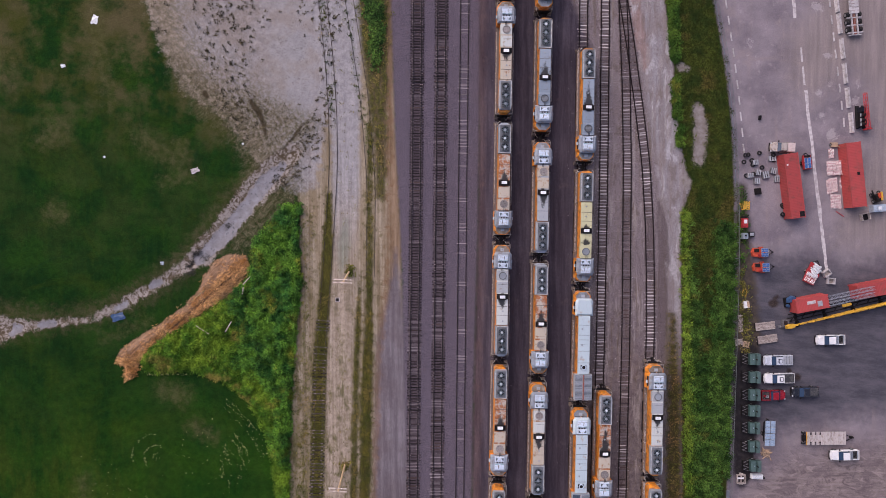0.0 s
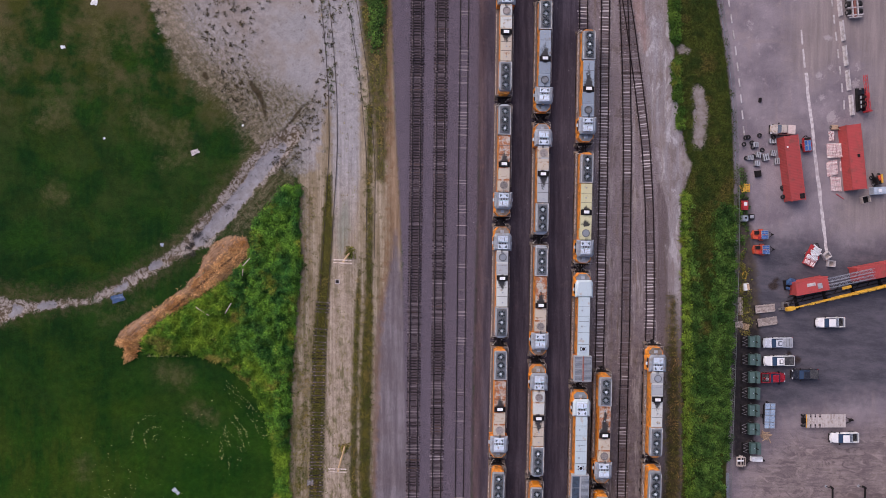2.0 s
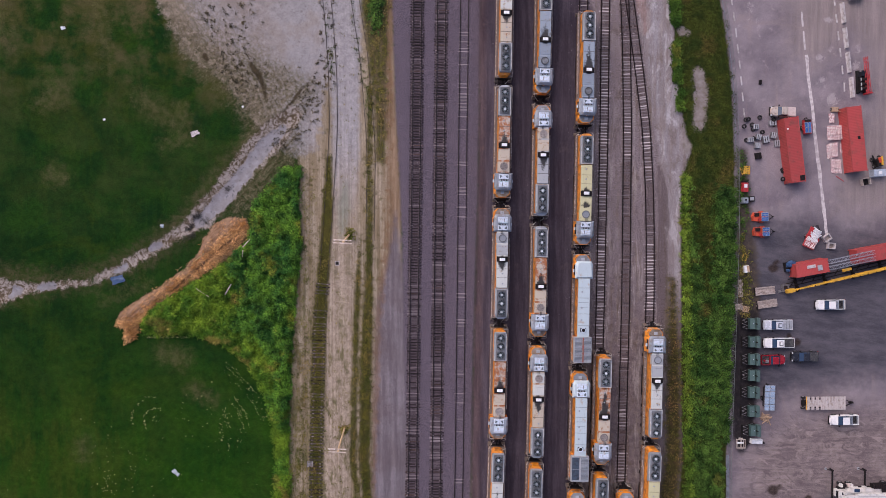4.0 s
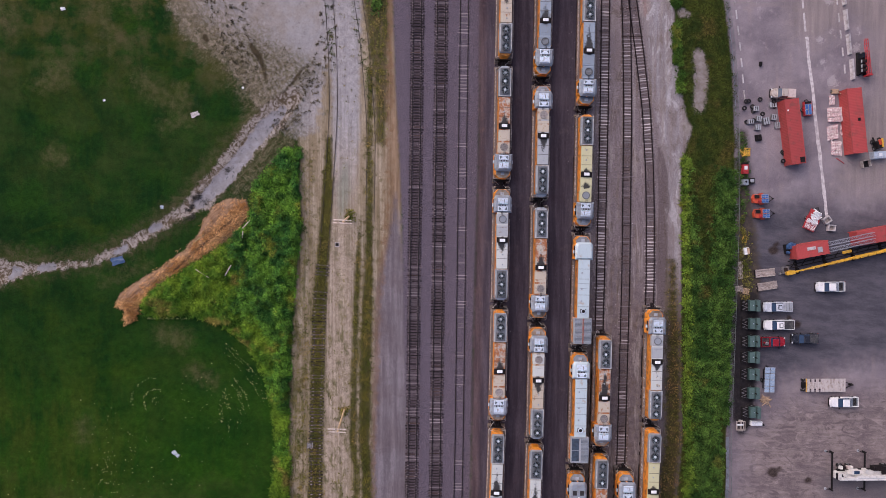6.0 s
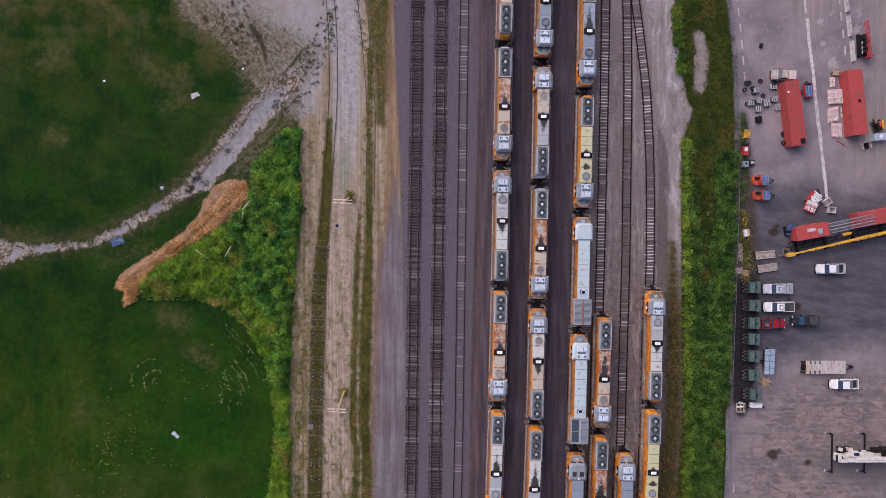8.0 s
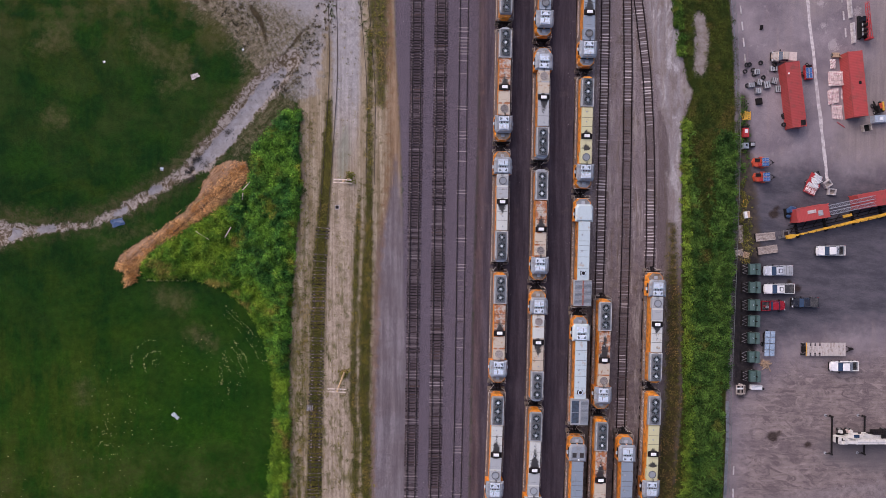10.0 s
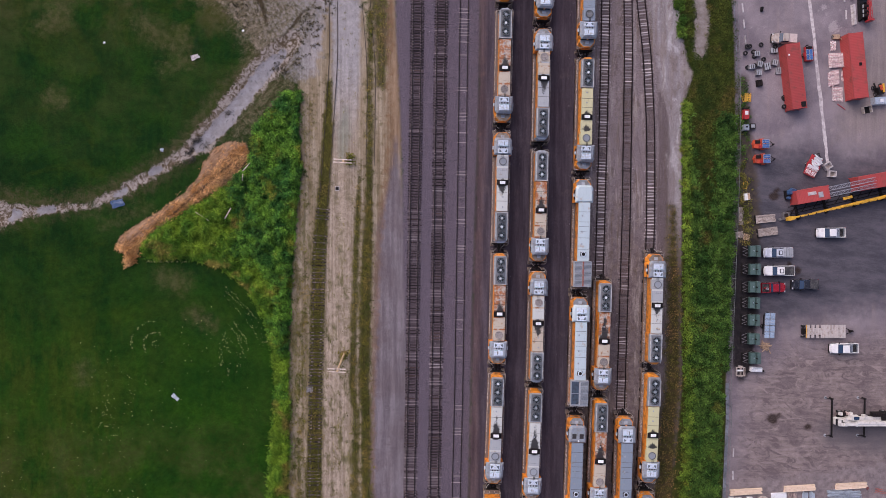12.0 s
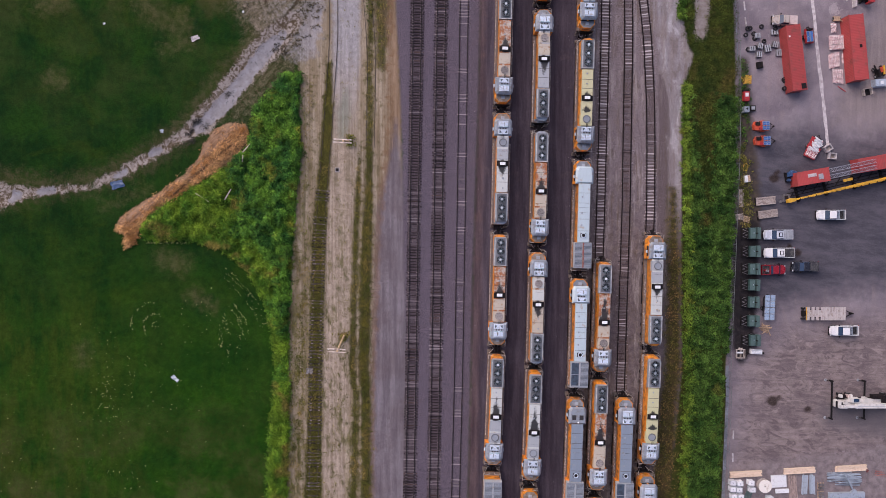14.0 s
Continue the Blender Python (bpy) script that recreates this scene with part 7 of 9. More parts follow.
for xy, a in (((76.29, -6.44), 35), ((77.13, -7.92), -5)):
    th = thing("concrete_box", "open grey concrete box standing on the paving", "box", at(xy, a), "concrete boxes")
    for s in (-1, 1):
        bit("side_wall", th, concrete, s * 0.62 - 0.09, s * 0.62 + 0.09, -0.6, 0.6, 0.0, 0.75, 0.01)
        bit("end_wall", th, concrete, -0.53, 0.53, s * 0.51 - 0.09, s * 0.51 + 0.09, 0.0, 0.75, 0.01)
    bit("bottom", th, old_timber, -0.53, 0.53, -0.42, 0.42, 0.0, 0.12)

for n_, (xy, w, d, h, mat_, a) in enumerate((((62.45, 14.42), 1.1, 1.0, 0.6, block_grey, 5), ((63.00, 12.50), 1.0, 1.1, 0.6, block_grey, -8), ((64.41, 12.08), 1.3, 1.4, 0.6, block_grey, 12), ((65.92, 12.83), 1.1, 1.2, 0.5, block_grey, -10), ((65.80, 15.17), 1.5, 1.0, 0.3, block_grey, 3), ((66.69, 11.35), 1.1, 1.3, 0.3, block_grey, 4), ((62.80, 10.91), 1.1, 1.1, 0.6, block_grey, 3), ((63.03, 8.99), 1.1, 1.2, 0.6, black_iron, 8), ((61.49, 11.97), 1.2, 0.9, 0.6, block_grey, 5), ((63.35, 22.81), 0.45, 0.85, 0.4, black_iron, -6))):
    dark = mat_ is black_iron
    th = thing("weight_block", "black metal weight block on the paving" if dark else "dusty grey block with a dark recess", "block", at(xy, a), "blocks beside the container")
    part("block_body", box(B(), -w / 2, w / 2, -d / 2, d / 2, 0, h, 0.06), mat_, th)
    bit("recess", th, black_iron if not dark else steel, -w * 0.3, w * 0.3, -d * 0.3, d * 0.3, h, h + 0.012)
    for k in range(3):
        bit("slat", th, mat_ if dark else cover_grey, -w * 0.42 + k * w * 0.32, -w * 0.42 + k * w * 0.32 + w * 0.2, -d * 0.46, d * 0.46, h + 0.012, h + 0.05)


def tyre_heap(xy, n, label, seed):
    rng = random.Random(seed)
    for i in range(n):
        m = pose(xy[0] + rng.gauss(0, 0.45), xy[1] + rng.gauss(0, 0.5), 0.0, 0, 0, rng.uniform(0, 90))
        ob = new("old_tyre", kept(("old_tyre", 0), lambda bm: tube(bm, 0, 0, 0.42, 0.22, 0, 0.24, 18), tyre))
        ob.matrix_basis = m @ pose(0, 0, 0.245 * i)
        tagged(ob, label, "tyre", "old tyres")


tyre_heap((60.61, 15.15), 3, "old black tyre lying in a heap", 1)
tyre_heap((61.04, 14.30), 2, "old black tyre lying in a heap", 2)
tyre_heap((63.30, 15.59), 1, "old black tyre on the paving", 3)
tyre_heap((63.86, 13.25), 1, "old black tyre on the paving", 4)
tyre_heap((61.38, 12.50), 2, "old black tyre lying in a heap", 5)
tyre_heap((65.90, 15.81), 2, "old black tyre on the paving", 6)
tyre_heap((67.93, 6.13), 3, "old black tyre beside a red container", 7)
tyre_heap((67.83, 4.85), 2, "old black tyre beside a red container", 8)

th = thing("lattice_crane", "black tracked crane with a red lattice boom", "crane", at((82.57, 23.03), 3))
for s in (-1, 1):
    part("track_unit", prism(B(), [(s * 0.62 - 0.22, -2.2), (s * 0.62 + 0.22, -2.2), (s * 0.62 + 0.22, 2.2), (s * 0.62 - 0.22, 2.2)], 0.0, 0.6, 0.12), tyre, th)
part("upper_body", prism(B(), [(-0.8, -2.0), (0.5, -2.0), (0.5, 1.4), (0.2, 1.9), (-0.8, 1.5)], 0.6, 1.3, 0.12), black_iron, th)
part("crane_cab", box(B(), -0.85, -0.2, 0.7, 1.7, 0.7, 1.9, 0.08), dark_glass, th)
for y in (-1.5, -0.7, 0.2):
    part("winch_drum", wheel(B(), -0.3, y, 1.35, 0.33, 0.8), steel, th)
    bit("winch_flange", th, cover_grey, -0.75, -0.68, y - 0.3, y + 0.3, 1.3, 1.6, 0.02)
for x in (-0.28, 0.28):
    for z in (1.5, 2.0):
        part("boom_chord", beam(B(), (0.45 + x, -2.4, z), (0.05 + x * 0.7, 4.3, z), 0.12, 6), red_kit, th)
for i in range(10):
    y = -2.4 + i * 0.67
    s = 1 if i % 2 else -1
    c0, c1 = 0.45 - 0.4 * i / 10, 0.45 - 0.4 * (i + 1) / 10
    for z in (1.5, 2.0):
        part("boom_lacing", beam(B(), (c0 - 0.25 * s, y, z), (c1 + 0.25 * s, y + 0.67, z), 0.08), red_kit, th)
bit("boom_foot", th, red_kit, 0.1, 0.95, -2.6, -2.3, 0.6, 2.1)
part("boom_stay", beam(B(), (0.7, -2.3, 1.2), (0.75, 1.2, 1.5), 0.16, 6), red_kit, th)
th = thing("compact_machine", "small yellow and black machine beside a pale tank", "machine", at((85.68, 7.88), 20))
part("engine_cover", box(B(), -0.7, 0.6, -0.9, 0.6, 0.4, 1.4, 0.12), black_iron, th)
part("machine_arm", beam(B(), (0.2, -0.7, 1.5), (0.45, 0.9, 1.7), 0.24), crane_yellow, th)
part("loader_arm", beam(B(), (-0.6, 0.6, 0.9), (-0.4, 1.5, 0.5), 0.2), black_iron, th)
part("machine_bonnet", box(B(), -0.2, 0.7, -0.2, 0.8, 1.4, 1.6, 0.08), orange_kit, th)
car_wheels(th, [(-0.75, -0.6), (0.75, -0.6), (-0.75, 0.7), (0.75, 0.7)], 0.4, 0.25)
th = thing("pale_tank", "pale blue-white tank on the paving", "tank", at((85.92, 5.84), 4))
part("tank_body", box(B(), -1.35, 1.35, -0.75, 0.75, 0, 1.2, 0.1), zinc, th)
bit("tank_hatch", th, white_plastic, -0.3, 0.3, -0.3, 0.3, 1.2, 1.28)
th = thing("loader_bucket", "tan steel loader bucket on the ground", "bucket", at((83.64, 4.23), 12))
for s in (-1, 1):
    bit("bucket_cheek", th, beige_paint, s * 0.75 - 0.05, s * 0.75 + 0.05, -0.65, 0.65, 0, 0.75)
bit("bucket_back", th, beige_paint, -0.7, 0.7, 0.55, 0.65, 0, 0.85)
bit("bucket_floor", th, black_iron, -0.7, 0.7, -0.65, 0.55, 0, 0.08)
th = thing("tarped_machine", "machine under blue tarpaulin at a container's end", "machine", at((69.33, -11.83), 10))
part("machine_base", box(B(), -1.1, 1.2, -0.9, 0.9, 0, 0.6, 0.05), black_iron, th)
part("tarpaulin", prism(B(), [(-0.9, 0.0), (-0.2, -0.2), (0.8, 0.1), (0.9, 0.9), (0.1, 1.2), (-0.8, 0.8)], 0.6, 1.4, 0.25), blue_tarp, th)
part("crate", box(B(), -0.1, 0.9, -0.8, -0.1, 0.6, 1.0, 0.03), tan_timber, th)
part("drum", cyl(B(), -0.8, -0.6, 0.3, 0.6, 1.2, 14, 0.03), blue_tarp, th)
th = thing("small_hopper", "small dark steel hopper on the paving", "hopper", at((68.34, -15.80), 6))
part("hopper_body", prism(B(), [(-0.5, -0.55), (0.55, -0.55), (0.65, 0.5), (-0.45, 0.55)], 0.0, 0.7, -0.1), block_grey, th)
bit("hopper_lid", th, steel, -0.35, 0.35, -0.35, 0.35, 0.7, 0.74)
th = thing("utility_trailer", "pinkish tubular trailer loaded with white boards", "trailer", at((60.01, -45.26), -90))
tow_frame(th, 1.5, 1.5, beige_paint, 0, 1.0)
for y in (-0.8, 0.0, 0.75):
    bit("hoop", th, beige_paint, -0.85, 0.85, y - 0.06, y + 0.06, 0.9, 1.02)
for x in (-0.8, 0.8):
    bit("stake", th, beige_paint, x - 0.05, x + 0.05, -0.8, 0.8, 0.56, 1.0)
bit("board", th, white_plastic, -0.4, -0.1, -0.9, 0.4, 1.02, 1.08)
th = thing("white_bin", "low white bin with a ribbed lid", "bin", at((63.26, -44.94), -3))
part("bin_body", box(B(), -1.15, 1.0, -0.45, 0.45, 0, 0.7, 0.04), white_plastic, th)
for y in (-0.25, 0.0, 0.25):
    bit("rib", th, zinc, -1.05, 0.9, y - 0.03, y + 0.03, 0.7, 0.73)
part("spout", cyl(B(), 1.25, -0.2, 0.2, 0.0, 0.6, 12), black_iron, th)

# crane truck with its outriggers out
crane_white = plain("cream_truck_paint", (0.60, 0.585, 0.56), 0.4, 0.0, (0.42, 0.40, 0.37), 0.3, 1.2, 0.05)
th = thing("crane_truck", "white crane truck with black outriggers set down", "truck", at((82.72, -54.01), 90))
part("chassis", box(B(), -1.1, 0.5, -9.0, 4.2, 0.7, 1.1, 0.03), black_iron, th)
cabp = part("truck_cab", prism(B(), [(-1.35, 2.9), (0.15, 2.9), (0.15, 4.5), (0.0, 4.85), (-1.15, 4.85), (-1.35, 4.5)], 0.7, 2.4, 0.12), crane_white, th)
part("windscreen", box(B(), -1.2, 0.0, 4.6, 4.8, 1.6, 2.2), dark_glass, cabp)
bit("roof_hatch", cabp, dark_glass, -0.55, -0.05, 3.6, 4.2, 2.4, 2.44, 0.02)
bit("roof_vent", cabp, crane_white, -1.2, -0.75, 3.2, 3.7, 2.4, 2.55, 0.05)
part("crane_body", box(B(), -1.3, 0.35, -9.0, 2.8, 1.1, 1.6, 0.05), crane_white, th)
boomp = part("telescopic_boom", box(box(B(), -1.25, -0.35, -10.0, 1.4, 1.9, 2.6, 0.06), -1.1, -0.5, 1.4, 3.9, 2.41, 2.85, 0.04), crane_white, th)
bit("boom_rib", boomp, cover_grey, -0.83, -0.77, -10.0, 1.4, 2.6, 2.63)
bit("boom_collar", boomp, crane_white, -1.3, -0.3, 1.2, 1.45, 1.85, 2.66, 0.02)
part("hook_block", prism(B(), [(-0.35, 3.5), (0.0, 3.5), (0.0, 4.0), (-0.35, 4.0)], 2.46, 2.9, 0.06), crane_white, th)
part("slewing_ring", cyl(B(), 0, -5.0, 1.1, 1.6, 1.9, 20), black_iron, th)
oc = part("operator_cab", box(B(), -0.25, 0.75, 0.7, 2.4, 1.6, 2.5, 0.15), crane_white, th)
bit("cab_window", oc, car_glass, 0.0, 0.6, 0.85, 1.9, 2.5, 2.53, 0.02)
part("engine_cover", box(B(), 0.36, 1.2, -4.3, -2.1, 1.0, 2.1, 0.1), black_iron, th)
for k in range(5):
    bit("cooling_grille", th, steel, 0.45, 1.1, -4.1 + k * 0.45, -3.9 + k * 0.45, 2.1, 2.18)
part("winch", wheel(B(), 0.65, -5.4, 1.8, 0.45, 0.9), crane_white, th)
bit("counterweight", th, crane_white, 0.1, 0.7, -1.1, -0.4, 1.1, 2.2, 0.06)
for k, y in enumerate((3.6, 3.0, 2.2, 1.7, -5.6)):
    bit("deck_fitting", th, (crane_white, steel, beige_light)[k % 3], 0.51, 1.15, y - 0.25, y + 0.25, 0.8, 1.5 + 0.1 * (k % 2), 0.05)
for y in (5.1, -1.2):
    bit("outrigger_beam", th, black_iron, -3.7, 3.7, y - 0.11, y + 0.11, 0.75, 1.0)
    for s in (-1, 1):
        bit("outrigger_leg", th, black_iron, s * 3.6 - 0.11, s * 3.6 + 0.11, y - 0.11, y + 0.11, 0.1, 1.2)
        part("foot_plate", kept(("foot_plate", 0), lambda bm: cyl(bm, 0, 0, 0.26, 0, 0.1, 16), cover_grey), cover_grey, th, "", pose(s * 3.6, y + 0.75, 0))
        part("arm_tip", beam(B(), (s * 3.4, y, 1.05), (s * 3.65, y + 0.8, 0.1), 0.13, 6), black_iron, th)
car_wheels(th, [(s * 1.1, y) for s in (-1, 1) for y in (3.5, 1.9, -4.9, -6.3)], 0.52, 0.34)

# stored building goods
for xy in ((61.68, -68.26), (71.95, -67.66), (81.94, -67.26)):
    th = thing("timber_stack", "long stack of fresh pale timber beams", "timber", at(xy, 3), "stacks of fresh timber")
    for i in range(4):
        bit("beam", th, new_timber, -3.0 + random.gauss(0, 0.12), 3.0 + random.gauss(0, 0.12), -0.56 + i * 0.28, -0.3 + i * 0.28, 0.12, 0.5 + 0.02 * (i % 2), 0.01)
    for x in (-2.2, 0, 2.2):
        bit("bearer", th, old_timber, x, x + 0.1, -0.6, 0.6, 0.0, 0.12)
for xy in ((58.87, -69.76), (60.28, -69.88), (58.88, -70.96), (60.09, -71.07), (62.41, -69.78), (62.65, -71.08), (59.12, -72.37), (60.43, -72.43), (66.12, -72.84), (59.26, -73.89), (60.79, -74.00)):
    th = thing("liquid_tote", "white plastic liquid tote in a steel cage", "tote", at(xy, random.gauss(0, 3)), "white totes")
    part("tank", prism(B(), [(-0.5, -0.45), (0.5, -0.45), (0.55, -0.4), (0.55, 0.4), (0.5, 0.45), (-0.5, 0.45), (-0.55, 0.4), (-0.55, -0.4)], 0.14, 1.1, 0.05), white_plastic, th)
    part("cap", cyl(B(), 0, 0, 0.11, 1.1, 1.15, 12), cover_grey, th)
    bit("pallet_base", th, cover_grey, -0.58, 0.58, -0.5, 0.5, 0, 0.14)
    for x in (-0.57, 0.57):
        bit("cage_bar", th, zinc, x - 0.015, x + 0.015, -0.5, 0.5, 1.05, 1.08)
    for y in (-0.48, 0.48):
        bit("cage_bar", th, zinc, -0.57, 0.57, y - 0.015, y + 0.015, 1.05, 1.08)
reel_wood = plain("pale_reel_board", (0.72, 0.68, 0.62), 0.8, 0.0, (0.55, 0.48, 0.4), 0.25, 2.0)
th = thing("cable_reel", "large pale cable reel lying flat", "cable reel", at((65.10, -70.45)))
part("upper_flange", tube(B(), 0, 0, 1.25, 0.16, 0.85, 0.95, 32), reel_wood, th)
part("lower_flange", tube(B(), 0, 0, 1.25, 0.16, 0.0, 0.1, 32), beige_paint, th)
part("core", cyl(B(), 0, 0, 0.7, 0.1, 0.85, 24), black_iron, th)


def bundle(xy, turn, n, w, length, r, mat_, label, wild=0.0, layers=2):
    """A bundle of pipes or poles along +y."""
    th = thing("pipe_bundle", label, "pipes", at(xy, turn), "bundles of pipes and poles")
    for k in range(layers):
        for i in range(n):
            x = -w / 2 + (i + 0.5) * w / n
            a = random.gauss(0, wild)
            part("pipe", kept(("pipe", r, length, mat_.name), lambda bm: beam(bm, (0, -length / 2, 0), (0, length / 2, 0), 2 * r, 8), mat_), mat_, th, "", pose(x, random.gauss(0, 0.12), 0.1 + r + 2 * r * k, 0, 0, a))
    for y in (-length * 0.3, length * 0.3):
        bit("bearer", th, old_timber, -w / 2, w / 2, y, y + 0.1, 0.0, 0.1)
    return th


bundle((73.09, -70.38), -2, 8, 1.1, 3.6, 0.06, zinc, "bundle of pale galvanised pipes")
bundle((74.52, -70.39), 3, 8, 1.1, 3.6, 0.06, zinc, "bundle of pale galvanised pipes")
bundle((70.80, -70.91), 2, 12, 1.6, 4.6, 0.04, pole_tan, "loose bundle of thin pinkish-grey poles", 4.0)
bundle((79.77, -68.78), -86, 10, 1.8, 4.6, 0.06, zinc, "stack of galvanised bars", 2.0)
bundle((81.76, -69.22), -88, 9, 1.8, 4.2, 0.06, zinc, "stack of galvanised bars", 4.0, 3)
bundle((81.34, -70.31), -92, 4, 0.7, 4.8, 0.06, zinc, "galvanised bars lying across", 3.0, 1)
bundle((62.08, -72.82), -20, 6, 1.3, 2.6, 0.08, teal_light, "greenish boards stacked on bearers", 1.0, 1)
th = thing("bracing_beam", "pale steel beam lying across the bars", "beam", at((81.44, -69.77), 28, 0.5))
part("beam_bar", box(B(), -0.14, 0.14, -1.9, 1.9, 0, 0.2, 0.01), zinc, th)
part("beam_plate", box(B(), -0.5, 0.5, -2.7, -1.9, -0.3, 0.2, 0.02), zinc, th)
for xy, w, d, h, lab, a in (((68.04, -69.70), 2.9, 2.3, 0.35, "flat stack of white sheets", 3), ((68.73, -71.55), 2.6, 0.7, 0.3, "narrow stack of white sheets", 2), ((81.16, -72.49), 6.8, 1.3, 0.7, "long stack of pale blue-white sheets", 1)):
    th = thing("sheet_stack", lab, "sheets", at(xy, a), "stacks of sheets")
    for k in range(3):
        bit("sheet", th, zinc if w > 5 else white_plastic, -w / 2 + random.gauss(0, 0.05), w / 2, -d / 2 + random.gauss(0, 0.05), d / 2, 0.1 + k * (h - 0.1) / 3, 0.1 + (k + 1) * (h - 0.1) / 3 - 0.004)
    for x in (-w / 3, w / 3):
        bit("bearer", th, old_timber, x, x + 0.1, -d / 2, d / 2, 0, 0.1)
for xy in ((76.28, -70.72), (76.31, -72.35)):
    pallet(xy, 2, 1.15, 1.3, tan_timber, "brown pallet with cable spools on it")
    for dx in (-0.28, 0.28):
        for dy in (-0.3, 0.3):
            ob = new("cable_spool", kept(("cable_spool", 0), lambda bm: tube(bm, 0, 0, 0.25, 0.12, 0, 0.3, 16), block_grey))
            ob.matrix_basis = at((xy[0] + dx, xy[1] + dy), 0, 0.14)
            tagged(ob, "dusty grey cable spool on a pallet", "cable spool", "cable spools")
rust_cloth = plain("red_brown_cloth", (0.17, 0.045, 0.04), 0.8, 0.0, (0.09, 0.03, 0.03), 0.4, 3.0)
th = thing("orange_netting", "crumpled orange safety netting on the ground", "netting", at((88.14, -68.38), -8))
for i in range(5):
    part("net_strand", beam(B(), (-1.3, -0.4 + i * 0.19 + random.gauss(0, 0.05), 0.03), (1.1 - 0.25 * i, -0.4 + i * 0.19 + random.gauss(0, 0.08), 0.03), 0.035), orange_kit, th)
blot("red_rag", (85.37, -67.93), 0.45, rust_cloth, "red-brown cloth lying on gravel", "cloth", 41, "")


# ---------- wild plants: many small leaves ----------
def leaf_material(name, dark, light, dry, dryness, lo=0.35, hi=1.85, swing=0.30):
    m, nt, bsdf = start(name)
    geo = nt.nodes.new("ShaderNodeNewGeometry")
    rnd = geo.outputs["Random Per Island"]
    patch = noise_of(nt, geo.outputs["Position"], 0.35, 4.0, 0.6)
    c = mix(nt, ramp(nt, patch, 0.35, 0.65), dark, light)
    c = mix(nt, ramp(nt, noise_of(nt, geo.outputs["Position"], 0.22, 3.0, 0.6), 0.60 - dryness * 0.25, 0.74 - dryness * 0.2), c, dry)
    plant = nt.nodes.new("ShaderNodeAttribute")
    plant.attribute_name = "tone"
    c = mix(nt, 1.0, c, mix(nt, plant.outputs["Fac"], (1 - swing, 1 - swing * 0.93, 1 - swing * 0.8), (1 + swing * 1.1, 1 + swing, 1 + swing * 0.6)), "MULTIPLY")
    c = mix(nt, 1.0, c, mix(nt, rnd, (lo,) * 3, (hi,) * 3), "MULTIPLY")
    finish(nt, bsdf, c, 0.6)
    bsdf.inputs["Specular IOR Level"].default_value = 0.08
    bsdf.inputs["Transmission Weight"].default_value = 0.0
    return m


def scatter(shape, per_metre, margin=0.0, ragged=0.6):
    """Random places within an outline or path, so many to the square metre."""
    xs, ys = [q[0] for q in shape], [q[1] for q in shape]
    x0, x1, y0, y1 = min(xs) - 2, max(xs) + 2, max(-92, min(ys) - 2), min(66, max(ys) + 2)
    count = int((x1 - x0) * (y1 - y0) * per_metre)
    x, y = np.random.uniform(x0, x1, count), np.random.uniform(y0, y1, count)
    d = inside(shape, x, y) if len(shape[0]) == 2 else along(shape, x, y)
    keep = d > margin + np.random.normal(0, ragged, count)
    return np.stack([x[keep], y[keep]], 1)


def lie(x, y):
    """Height of the ground sheet at many places."""
    i = np.clip(np.searchsorted(gx, x) - 1, 0, len(gx) - 2)
    j = np.clip(np.searchsorted(gy, y) - 1, 0, len(gy) - 2)
    u, v = (x - gx[i]) / (gx[i + 1] - gx[i]), (y - gy[j]) / (gy[j + 1] - gy[j])
    return GZ[j, i] * (1 - u) * (1 - v) + GZ[j, i + 1] * u * (1 - v) + GZ[j + 1, i] * (1 - u) * v + GZ[j + 1, i + 1] * u * v


